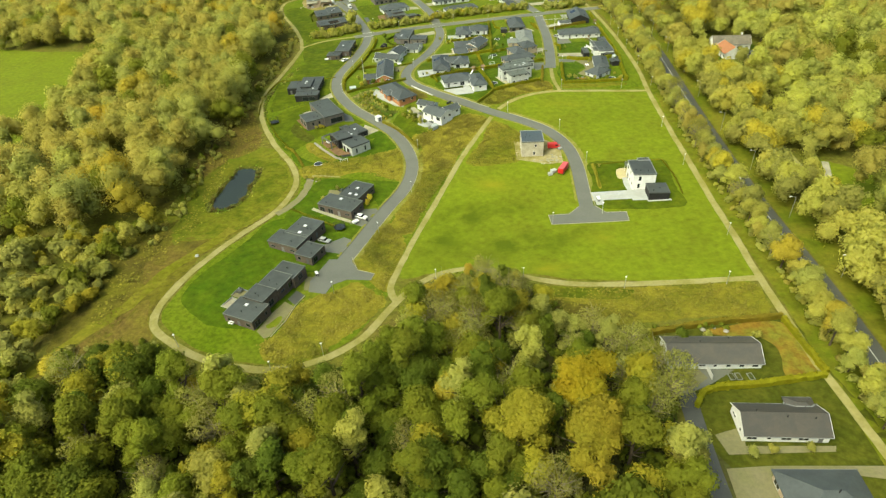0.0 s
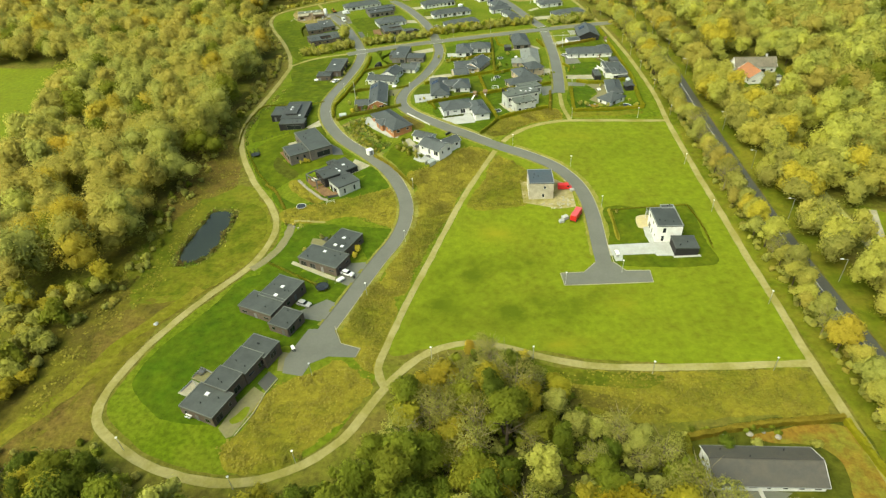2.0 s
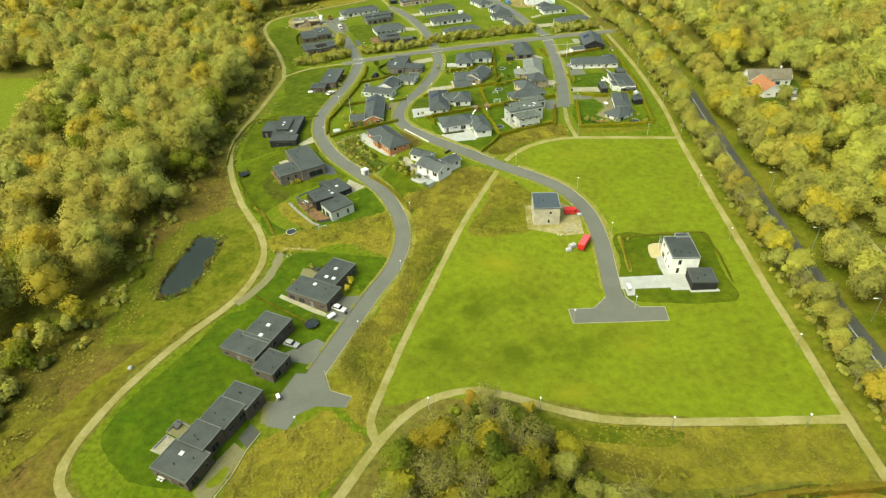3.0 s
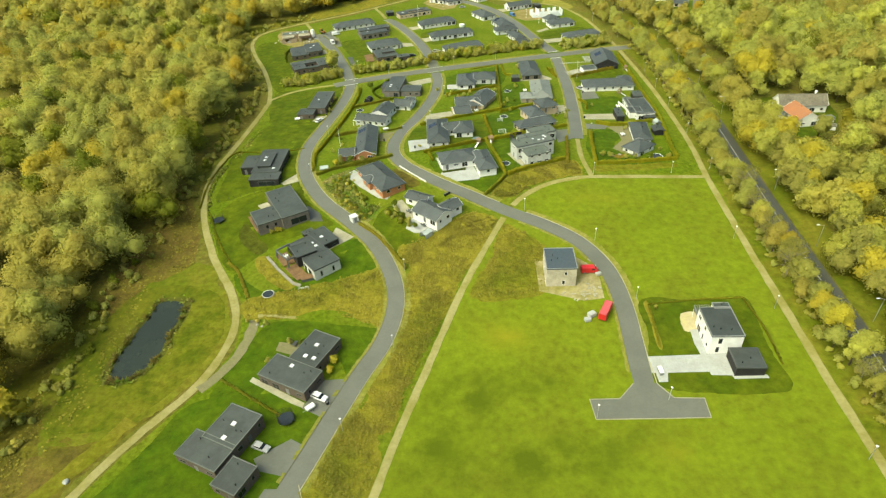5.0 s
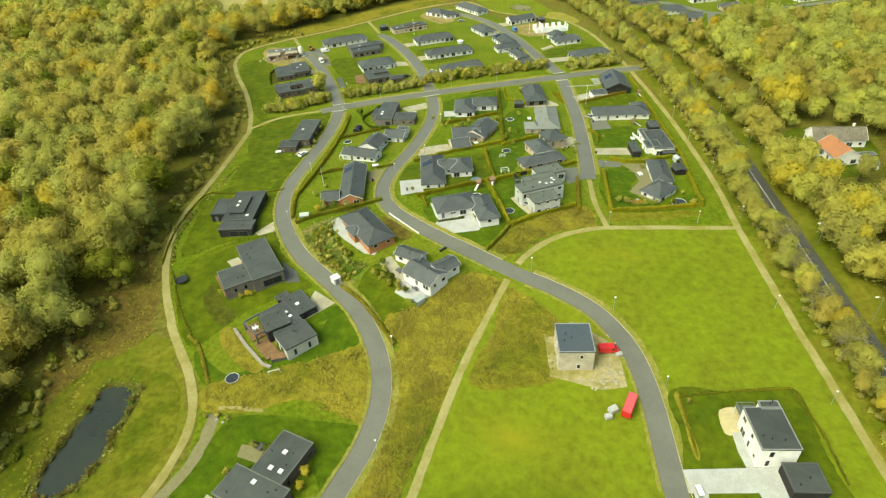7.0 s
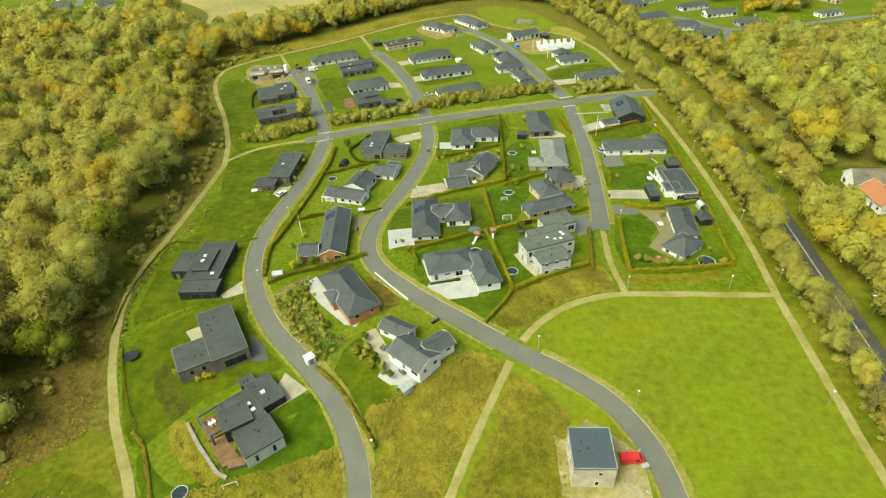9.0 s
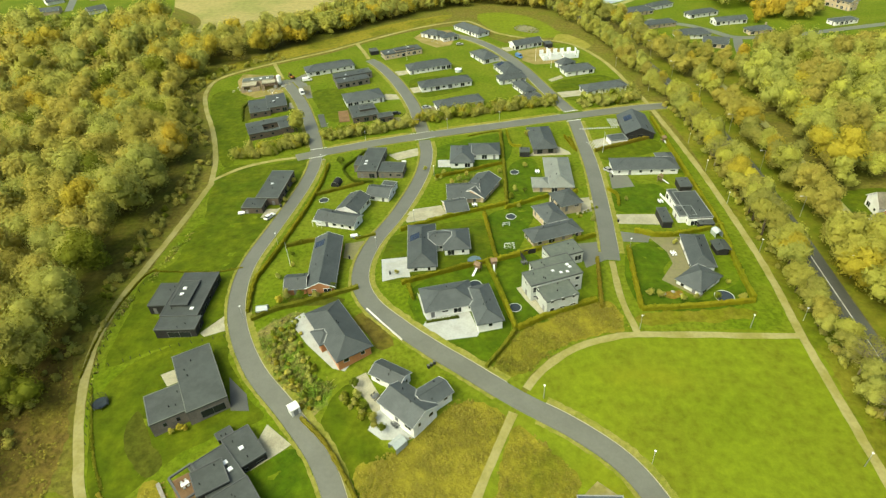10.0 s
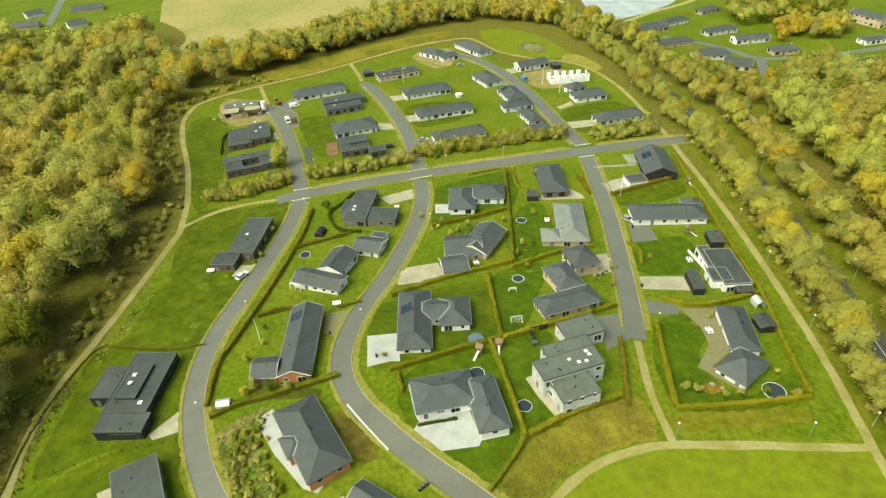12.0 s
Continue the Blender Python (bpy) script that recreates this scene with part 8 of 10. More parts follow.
for x, y in ((14.9, 256), (36.6, 240), (42, 278.2), (71, 279.5), (-24.5, 227), (85.9, 282.6), (46.7, 313.4), (-32.6, 314.6), (-66.3, 283), (-17.3, 367), (-104, 448.6), (-49.3, 399.9),
             (-67.7, 409.7), (9.9, 417), (-13.6, 410.7), (-64.4, 379), (-66.6, 319.7), (-22.2, 332.6), (-43.8, 135.1), (-25, 196.2), (-34.4, 169), (-12.9, 141.6)):
    lamp_post(x, y, 0)
for x, y in ((14, 141.6), (43.3, 135.2), (72.2, 134.6), (80.8, 208), (44.2, 213.3), (-81.9, 110.8), (-53.6, 102), (-41.5, 108.6), (26.6, 173.2), (44.5, 177.8), (86.7, 367), (86.8, 390), (86.6, 343), (84, 447.7), (75, 484), (81.2, 160), (86.5, 314), (80.5, 240)):
    lamp_post(x, y, 0)
for k in range(16):
    y = 70 + 33 * k
    x = 104.3 + 0.5 * math.sin(k)
    lamp_post(x + (2.5 if 300 < y < 420 else 0) - max(0, (y - 430) * 0.11), y, 180, 8.0)


# ---- flagpoles ----
def flagpole(x, y, high=9.0):
    top = new("flagpole")
    put("pole", shared("flagpole", lambda bm: cylinder(bm, 0.10, -0.3, high, n=8, r2=0.05), M_LAMP), top, Matrix())
    put("knob", shared("flagpole_knob", lambda bm: bmesh.ops.create_icosphere(bm, subdivisions=1, radius=0.12, matrix=Matrix.Translation((0, 0, high))), M_LAMP), top, Matrix())
    top.location = (x, y, land(x, y))
    return tagged(top, "white garden flagpole without a flag", "flagpole", "flagpoles")


for x, y in ((-58.8, 306.6), (50.9, 384), (32.9, 496.5), (40.3, 484.3), (-40.6, 505)):
    flagpole(x, y)


# ---- vehicles ----
PAINT = {}


def paint(name, color, rough=0.35):
    if name not in PAINT:
        PAINT[name] = mat(name + "_car_paint", color, rough=rough, vary=0.04, grain=1.5, spec=0.5)
    return PAINT[name]


def wheel(parent, x, y, r=0.32):
    w = put("wheel", shared("tyre|%s" % r, lambda bm: bmesh.ops.create_cone(bm, cap_ends=True, segments=14, radius1=r, radius2=r, depth=0.22), M_RUBBER), parent,
            Matrix.Translation((x, y, r)) @ Matrix.Rotation(radians(90), 4, "X"))
    put("rim", shared("rim|%s" % r, lambda bm: bmesh.ops.create_cone(bm, cap_ends=True, segments=10, radius1=r * 0.62, radius2=r * 0.62, depth=0.25), M_STEEL), w, Matrix())


def side_profile(bm, pts, width):
    """A shape cut out along x and z, as wide as given."""
    a = [bm.verts.new((x, -width / 2, z)) for x, z in pts]
    b = [bm.verts.new((x, width / 2, z)) for x, z in pts]
    bm.faces.new(a)
    bm.faces.new(b[::-1])
    n = len(pts)
    for i in range(n):
        bm.faces.new((a[i], b[i], b[(i + 1) % n], a[(i + 1) % n]))
    bmesh.ops.recalc_face_normals(bm, faces=bm.faces[:])
    bmesh.ops.bevel(bm, geom=bm.edges[:], offset=0.05, segments=1, affect="EDGES")


def car(x, y, turn, color, words, kind="car"):
    top = new("van" if kind == "van" else "car")
    key = "|" + kind + words
    if kind == "van":
        L, body = 5.2, [(-2.6, 0.35), (2.6, 0.35), (2.6, 0.95), (2.0, 1.15), (1.45, 2.0), (1.2, 2.12), (-2.5, 2.12), (-2.6, 1.9)]
        roof, glass = None, [(1.38, 1.95), (1.98, 1.2), (2.0, 1.25), (1.44, 2.02)]
        side = [(0.55, 1.2), (1.75, 1.2), (1.3, 1.85), (0.55, 1.85)]
    else:
        L, body = 4.4, [(-2.2, 0.32), (2.2, 0.32), (2.2, 0.75), (1.1, 0.95), (-1.95, 0.98), (-2.2, 0.85)]
        side = [(-1.85, 0.96), (1.05, 0.93), (0.35, 1.38), (-1.5, 1.42)]
        roof = [(-1.5, 1.38), (0.4, 1.36), (0.2, 1.47), (-1.35, 1.49)]
    col = paint(words, color)
    put("body", shared("car_body" + key, lambda bm: side_profile(bm, body, 1.78 if kind == "car" else 1.95), col), top, Matrix())
    put("window_band", shared("car_windows|" + kind, lambda bm: side_profile(bm, side, 1.62 if kind == "car" else 1.99), M_GLASS), top, Matrix(), "dark car windows")
    if roof:
        put("car_roof", shared("car_roof" + key, lambda bm: side_profile(bm, roof, 1.5), col), top, Matrix())
    else:
        put("windscreen", shared("van_screen", lambda bm: beam(bm, (1.5, 0, 2.0), (2.0, 0, 1.22), 1.6, 0.06), M_GLASS), top, Matrix(), "dark windscreen")
    for s in (-1, 1):
        put("headlight", shared("headlight|" + kind, lambda bm: box_bm(bm, (L / 2 - 0.04, 0, 0.68), (0.12, 0.36, 0.16), bevel=0.02), M_LAMP), top, Matrix.Translation((0, s * 0.66, 0)))
        for fx in (-0.3, 0.31):
            wheel(top, fx * L, s * (0.8 if kind == "car" else 0.88))
    top.matrix_basis = Matrix.Translation((x, y, land(x, y) + 0.1)) @ Matrix.Rotation(radians(turn), 4, "Z")
    what = "van" if kind == "van" else "car"
    return tagged(top, "parked %s %s on a house driveway" % (words, what), what, "parked vehicles")


WHITE, SILVER, BLACK, RED, BLUE = (0.8, 0.81, 0.8), (0.35, 0.36, 0.36), (0.02, 0.02, 0.022), (0.55, 0.02, 0.025), (0.09, 0.2, 0.42)
VEHICLES = [(-42, 178.6, -25, WHITE, "white", "car"), (-52.5, 163.4, -20, SILVER, "silver grey", "car"), (-74.8, 338, 62, WHITE, "white", "car"), (53.4, 366.4, 0, WHITE, "white", "car"),
            (50.4, 368, -50, SILVER, "silver grey", "car"), (-93, 476, 20, WHITE, "white", "van"), (-91.6, 457.5, -65, WHITE, "white", "van"), (24, 503, -62, BLUE, "blue", "van"),
            (-10.4, 529, 10, SILVER, "silver grey", "car"), (-24.6, 434, 15, SILVER, "silver grey", "car"), (-38.8, 428, 14, BLACK, "black", "car"), (-101, 408, 10, WHITE, "white", "car"),
            (-84, 418, 12, WHITE, "white", "car"), (32.6, 225.4, 2, RED, "red", "van"), (-97.6, 419, 12, WHITE, "white", "car"), (66, 82, 5, BLACK, "black", "car")]
for x, y, turn, c, words, kind in VEHICLES[:11] + VEHICLES[13:14]:
    car(x, y, turn, c, words, kind)


def red_container():
    """A red box lorry body on wheels beside the building site."""
    top = new("box_trailer")
    red = paint("red", RED)
    bm = bmesh.new()
    box_bm(bm, (0, 0, 1.65), (6.4, 2.2, 2.1), bevel=0.06)
    part("cargo_box", bm, red, top)
    bm = bmesh.new()
    box_bm(bm, (0, 0, 2.72), (6.2, 2.0, 0.06))
    part("roof_sheet", bm, paint("faded red", (0.50, 0.08, 0.09), 0.6), top, "sun-faded red roof sheet")
    for fx in (-2.4, -1.5, 2.4):
        for s in (-1, 1):
            wheel(top, fx, s * 1.0, 0.45)
    top.matrix_basis = Matrix.Translation((34.4, 207.6, land(34.4, 207.6) + 0.05)) @ Matrix.Rotation(radians(63), 4, "Z")
    tagged(top, "red box trailer parked by a building site", "trailer")


red_container()


def small_trailer(x, y, turn, words="white covered"):
    top = new("car_trailer")
    bm = bmesh.new()
    box_bm(bm, (0, 0, 0.75), (2.4, 1.4, 0.6), bevel=0.08)
    part("cover", bm, M_LAMP, top, "white tarpaulin cover")
    bm = bmesh.new()
    beam(bm, (1.2, 0, 0.5), (2.2, 0, 0.45), 0.08, 0.08)
    part("drawbar", bm, M_STEEL, top)
    for s in (-1, 1):
        wheel(top, 0, s * 0.78, 0.28)
    top.matrix_basis = Matrix.Translation((x, y, land(x, y) + 0.08)) @ Matrix.Rotation(radians(turn), 4, "Z")
    return tagged(top, "%s car trailer beside a house" % words, "trailer", "car trailers")


small_trailer(-43.6, 175.3, 225)
small_trailer(-86.1, 341, 10)
small_trailer(-41.4, 322.6, 10)
small_trailer(-19, 243.7, -35)
small_trailer(85, 65, 20)


# ---- garden things ----
M_MAT = mat("jumping_mat_fabric", (0.03, 0.042, 0.055), vary=0.1, grain=4)


def trampoline(x, y, r, net, rim):
    top = new("trampoline")
    z = 0.85 if net else 0.35
    def torus(bm):
        n, m = 28, 6
        vs = [[bm.verts.new(((r + 0.07 * math.cos(b)) * math.cos(a), (r + 0.07 * math.cos(b)) * math.sin(a), z + 0.05 * math.sin(b))) for b in (2 * math.pi * j / m for j in range(m))]
              for a in (2 * math.pi * i / n for i in range(n))]
        for i in range(n):
            for j in range(m):
                bm.faces.new((vs[i][j], vs[(i + 1) % n][j], vs[(i + 1) % n][(j + 1) % m], vs[i][(j + 1) % m]))
    put("rim_pad", shared("rim_pad|%s|%s|%s" % (r, net, rim), torus, {"white": M_LAMP, "blue": M_BLUEGREY, "black": M_RUBBER}[rim]), top, Matrix(), "%s padded rim" % rim)
    put("jumping_mat", shared("jumping_mat|%s|%s" % (r, net), lambda bm: cylinder(bm, r - 0.1, z - 0.03, z, n=28), M_BLUEGREY if rim == "blue" else M_MAT), top, Matrix(), "dark jumping mat")
    for k in range(6):
        a = k * math.pi / 3
        put("leg", shared("tramp_leg|%s" % z, lambda bm: cylinder(bm, 0.03, -0.1, z, n=6), M_STEEL), top, Matrix.Translation((r * math.cos(a), r * math.sin(a), 0)))
        if net:
            put("net_pole", shared("net_pole", lambda bm: cylinder(bm, 0.03, 0, 2.6, n=6), M_RUBBER), top, Matrix.Translation(((r + 0.1) * math.cos(a), (r + 0.1) * math.sin(a), 0)))
    if net:
        def web(bm):
            n = 36
            for i in range(n):
                a, b = 2 * math.pi * i / n, 2 * math.pi * (i + 1) / n
                for z0 in (1.4, 2.0, 2.6):
                    beam(bm, (r * math.cos(a), r * math.sin(a), z0), (r * math.cos(b), r * math.sin(b), z0), 0.03, 0.03)
                beam(bm, (r * math.cos(a), r * math.sin(a), z), (r * math.cos(a), r * math.sin(a), 2.6), 0.02, 0.02)
        put("safety_net", shared("safety_net|%s" % r, web, M_RUBBER), top, Matrix(), "black safety net")
    top.location = (x, y, land(x, y))
    return tagged(top, "round garden trampoline with %s rim%s" % (rim, " and black net" if net else " on a lawn"), "trampoline", "garden trampolines")


for x, y, r, net, rim in ((-93.8, 254.6, 1.9, True, "black"), (-65.6, 216.6, 1.75, False, "white"), (11.1, 334.6, 1.75, False, "white"), (14.2, 368.5, 1.75, False, "white"), (9.7, 284.9, 1.7, False, "white"), (-1.2, 294.5, 1.9, False, "white"),
                          (-1.4, 306.8, 2.1, False, "blue"), (68.2, 291.5, 2.6, False, "white"), (-57.5, 349.4, 1.75, False, "white"), (-48.7, 171.6, 2.0, True, "black")):
    trampoline(x, y, r, net, rim)


def goal(x, y, turn, w=3.0):
    top = new("football_goal")
    bm = bmesh.new()
    for s in (-1, 1):
        beam(bm, (s * w / 2, 0, 0), (s * w / 2, 0, 1.6), 0.1, 0.1)
        beam(bm, (s * w / 2, 0, 1.6), (s * w / 2, 1.1, 0.05), 0.06, 0.06)
        beam(bm, (s * w / 2, 0, 0.05), (s * w / 2, 1.1, 0.05), 0.06, 0.06)
    beam(bm, (-w / 2, 0, 1.6), (w / 2, 0, 1.6), 0.1, 0.1)
    beam(bm, (-w / 2, 1.1, 0.05), (w / 2, 1.1, 0.05), 0.06, 0.06)
    part("goal_frame", bm, M_LAMP, top, "white goal frame")
    bm = bmesh.new()
    for k in range(9):
        u = -w / 2 + w * k / 8
        beam(bm, (u, 0, 1.6), (u, 1.1, 0.05), 0.02, 0.02)
    for k in range(5):
        f = k / 4
        beam(bm, (-w / 2, 1.1 * f, 1.6 - 1.55 * f), (w / 2, 1.1 * f, 1.6 - 1.55 * f), 0.02, 0.02)
    part("net", bm, M_LAMP, top, "white string net")
    top.matrix_basis = Matrix.Translation((x, y, land(x, y))) @ Matrix.Rotation(radians(turn), 4, "Z")
    return tagged(top, "small white football goal on a lawn", "goal", "football goals")


goal(9.5, 314.8, 190)
goal(9.2, 328.3, 10, 2.2)
goal(-54.8, 218.2, 20)


def playhouse(x, y, turn):
    top = new("playhouse")
    for sx in (-0.75, 0.75):
        for sy in (-0.75, 0.75):
            bm = bmesh.new()
            box_bm(bm, (sx, sy, 1.2), (0.12, 0.12, 2.4))
            part("post", bm, M_WOOD, top)
    bm = bmesh.new()
    box_bm(bm, (0, 0, 1.3), (1.7, 1.7, 0.1))
    part("platform", bm, M_WOOD, top)
    bm = bmesh.new()
    roof_mesh(bm, "gable", 2.0, 2.0, 2.4, 0.8, 0.06)
    part("roof", bm, M_WOOD, top)
    bm = bmesh.new()
    beam(bm, (0, -0.8, 1.35), (0, -3.4, 0.15), 0.55, 0.06)
    part("slide", bm, M_LAMP, top, "pale plastic slide")
    top.matrix_basis = Matrix.Translation((x, y, land(x, y))) @ Matrix.Rotation(radians(turn), 4, "Z")
    return tagged(top, "wooden playhouse with a pale slide", "playhouse", "playhouses")


playhouse(-0.3, 301.9, -30)
playhouse(4.4, 304, 0)
playhouse(67.6, 359.4, 60)
playhouse(77, 392, 20)


def greenhouse(x, y, turn, L=3.2, W=2.4):
    top = new("greenhouse")
    bm = bmesh.new()
    for u in np.linspace(-L / 2, L / 2, 6):
        for s in (-1, 1):
            beam(bm, (u, s * W / 2, 0), (u, s * W / 2, 1.7), 0.05, 0.05)
            beam(bm, (u, s * W / 2, 1.7), (u, 0, 2.4), 0.05, 0.05)
    beam(bm, (-L / 2, 0, 2.4), (L / 2, 0, 2.4), 0.06, 0.06)
    part("glazing_frame", bm, M_STEEL, top)
    bm = bmesh.new()
    bm.free()
    for s in (-1, 1):
        bm = bmesh.new()
        box_bm(bm, (0, s * (W / 2 - 0.02), 0.85), (L, 0.02, 1.7))
        part("side_glass", bm, M_PALEGLASS, top, "pale glass")
        bm = bmesh.new()
        beam(bm, (0, s * W / 2, 1.72), (0, 0, 2.42), L, 0.02)
        part("roof_glass", bm, M_PALEGLASS, top, "pale glass")
    top.matrix_basis = Matrix.Translation((x, y, land(x, y))) @ Matrix.Rotation(radians(turn), 4, "Z")
    return tagged(top, "small glass greenhouse in a garden", "greenhouse", "greenhouses")


greenhouse(76.5, 323.3, 100)
greenhouse(-61.2, 285.2, 10)


def kiosk(x, y, turn, s, label, material, name="utility_cabin"):
    top = new(name)
    bm = bmesh.new()
    box_bm(bm, (0, 0, s[2] / 2), s, bevel=0.05)
    part("cabin", bm, material, top)
    bm = bmesh.new()
    box_bm(bm, (0, 0, s[2] + 0.06), (s[0] + 0.2, s[1] + 0.2, 0.12), bevel=0.04)
    part("lid", bm, M_LAMP, top, "white flat lid")
    bm = bmesh.new()
    box_bm(bm, (0, -s[1] / 2 - 0.02, s[2] * 0.45), (s[0] * 0.5, 0.05, s[2] * 0.8))
    part("door", bm, M_PALETRIM, top, "grey cabin door")
    top.matrix_basis = Matrix.Translation((x, y, land(x, y))) @ Matrix.Rotation(radians(turn), 4, "Z")
    return tagged(top, label, "cabin")


kiosk(-44.3, 252.2, 40, (2.3, 2.3, 2.1), "white utility cabin beside a street", M_LAMP)
kiosk(44.6, 186.5, 5, (0.9, 2.2, 1.1), "low grey bin store by a driveway", M_PALETRIM, "bin_store")
kiosk(-30.2, 377.6, 10, (1.6, 1.2, 1.4), "white box beside a grey house", M_LAMP, "storage_box")
kiosk(-51, 144.3, 30, (0.7, 1.5, 1.1), "black waste bins by a drive", M_RUBBER, "waste_bin")


def low_wall(pts, h, t, material, label, name="garden_wall"):
    top = new(name)
    x0, y0 = pts[0]
    z0 = land(x0, y0)
    top.location = (x0, y0, z0)
    for (ax, ay), (bx, by) in zip(pts, pts[1:]):
        bm = bmesh.new()
        za, zb = land(ax, ay) - z0, land(bx, by) - z0
        beam(bm, (ax - x0, ay - y0, za + h / 2 - 0.1), (bx - x0, by - y0, zb + h / 2 - 0.1), t, h + 0.2)
        part("wall_length", bm, material, top)
    return tagged(top, label, "wall")


def deck(pts, h, label):
    """A raised deck of single boards."""
    (ax, ay), (bx, by), (cx, cy) = pts[:3]
    u, v = Vector((bx - ax, by - ay)), Vector((cx - bx, cy - by))
    top = new("wooden_deck")
    mx, my = (ax + cx) / 2, (ay + cy) / 2
    ang = math.atan2(u.y, u.x)
    top.matrix_basis = Matrix.Translation((mx, my, land(mx, my))) @ Matrix.Rotation(ang, 4, "Z")
    n = max(4, int(v.length / 0.42))
    me = shared("board|%.1f" % u.length, lambda bm: box_bm(bm, (0, 0, 0), (u.length, 0.38, h)), M_DECK)
    for k in range(n):
        put("board", me, top, Matrix.Translation((0, ((k + 0.5) / n - 0.5) * v.length, h / 2 - 0.02)))
    return tagged(top, label, "deck")

# ---- terraces, walls, decks ----
deck([(-67.9, 234.5), (-64.8, 236.9), (-60.6, 231.4)], 0.35, "brown wooden roof-side deck under a black pergola")
deck([(-63.3, 228.5), (-60.4, 231.1), (-54.9, 225.1)], 0.35, "brown wooden deck under a black pergola")
low_wall([(-70.5, 233.9), (-65.6, 228.1), (-58.9, 221.3), (-56.4, 220.3)], 0.6, 0.8, M_STONE, "low rubble retaining wall below a deck")
deck([(-77.4, 246.8), (-83.8, 256.4), (-82.4, 257.4)], 0.4, "narrow wooden deck along a house end")
low_wall([(-31.4, 285.0), (-26.2, 279.2), (-20.4, 273.3)], 0.55, 0.3, M_TRIM, "low white retaining wall beside a street")
low_wall([(-75.5, 128.1), (-74, 131.8), (-71.5, 129.1)], 0.5, 0.12, M_PALETRIM, "low pale terrace screen")
low_wall([(-74.4, 132.9), (-73.3, 136.3), (-69.1, 134.3)], 0.5, 0.12, M_PALETRIM, "low pale terrace screen")
low_wall([(-52.4, 133.6), (-54.2, 128.6), (-55.3, 122.2), (-57.8, 115.5)], 0.3, 0.2, M_KERB, "low concrete garden edging wall")
structure(patch("paved_terrace", [(-76.2, 127.6), (-74.3, 132.2), (-70.6, 130.6), (-72.4, 126.2)], 0.06, M_PAVE, smooth=False), "pale paved terrace beside a dark house", "paving")
structure(patch("gravel_strip", [(-61.1, 184.9), (-61.5, 183.4), (-49.0, 176.8), (-45.7, 175.5), (-45.5, 177.0)], 0.06, M_PAVE, smooth=False), "pale gravel strip along a brick wall", "paving")
structure(patch("paved_terrace", [(-57.5, 194.3), (-57.3, 197.5), (-51.2, 196.9), (-52.5, 192.8)], 0.06, M_GRAVELGREY, smooth=False), "grey paved patio in the corner of a house", "paving")
structure(patch("paved_terrace", [(-74.9, 132.8), (-73.4, 136.8), (-68.8, 134.8), (-70.4, 131.0)], 0.06, M_GRAVELGREY, smooth=False), "grey gravel terrace beside a dark house", "paving")
deck([(-68.4, 432.6), (-63.6, 433.8), (-59.6, 421.6)], 0.35, "red-brown wooden terrace deck beside a dark house")
structure(patch("paved_drive", [(-94.6, 469.8), (-90.2, 469.7), (-85.6, 454.6), (-88.4, 453.6)], 0.06, M_GRAVELGREY, smooth=False), "dark gravel parking strip beside a street", "paving")
structure(patch("paved_drive", [(-77.6, 430.4), (-74.6, 430.6), (-70.0, 416.2), (-72.6, 415.4)], 0.06, M_MAINROAD, smooth=False), "dark asphalt parking strip beside a street", "paving")
structure(patch("planting_bed", [(50.6, 292.3), (54, 293.6), (57.4, 293.4), (56.3, 290.9), (53.1, 290.3)], 0.07, M_RUST), "brown planting bed with stones in a lawn", "grass")
structure(patch("turf_bank", [(-119.7, 444.6), (-117.3, 448.4), (-113, 438), (-109.6, 427.2), (-112.6, 426.4), (-116.4, 436)], 0.05, M_TURF), "dark turf bank beside a house", "grass")
structure(patch("clipped_lawn", [(-59.1, 121.2), (-57.6, 124), (-56.6, 123), (-57.2, 119.8), (-59.2, 118.6), (-60.2, 119.6)], 0.08, M_FIELD), "small rounded front lawn", "grass")
low_wall([(17.5, 311.5), (12.6, 309.9), (14, 305.9)], 1.7, 0.12, WALLS["blackboard"], "black screen wall round a patio")
low_wall([(65.2, 349.4), (67.7, 338.2)], 1.0, 0.2, M_TRIM, "low white terrace wall")


def balcony():
    top = new("balcony")
    for x in (-1.8, 1.8):
        bm = bmesh.new()
        box_bm(bm, (x, -1.3, 1.6), (0.14, 0.14, 3.2))
        part("post", bm, M_TRIM, top)
    bm = bmesh.new()
    box_bm(bm, (0, 0, 3.2), (4.0, 2.8, 0.18))
    part("floor_slab", bm, ROOFS["greyfelt"], top)
    for a, b in (((-1.95, -1.35), (1.95, -1.35)), ((-1.95, -1.35), (-1.95, 1.35)), ((1.95, -1.35), (1.95, 1.35))):
        bm = bmesh.new()
        beam(bm, (*a, 4.2), (*b, 4.2), 0.06, 0.06)
        for k in range(9):
            p = Vector(a).lerp(Vector(b), k / 8)
            beam(bm, (p.x, p.y, 3.3), (p.x, p.y, 4.2), 0.03, 0.03)
        part("railing", bm, M_STEEL, top, "steel railing")
    top.matrix_basis = Matrix.Translation((59.7, 204.55, land(59.7, 204.55))) @ Matrix.Rotation(radians(180), 4, "Z")
    tagged(top, "white steel balcony on posts beside a house", "balcony")


balcony()


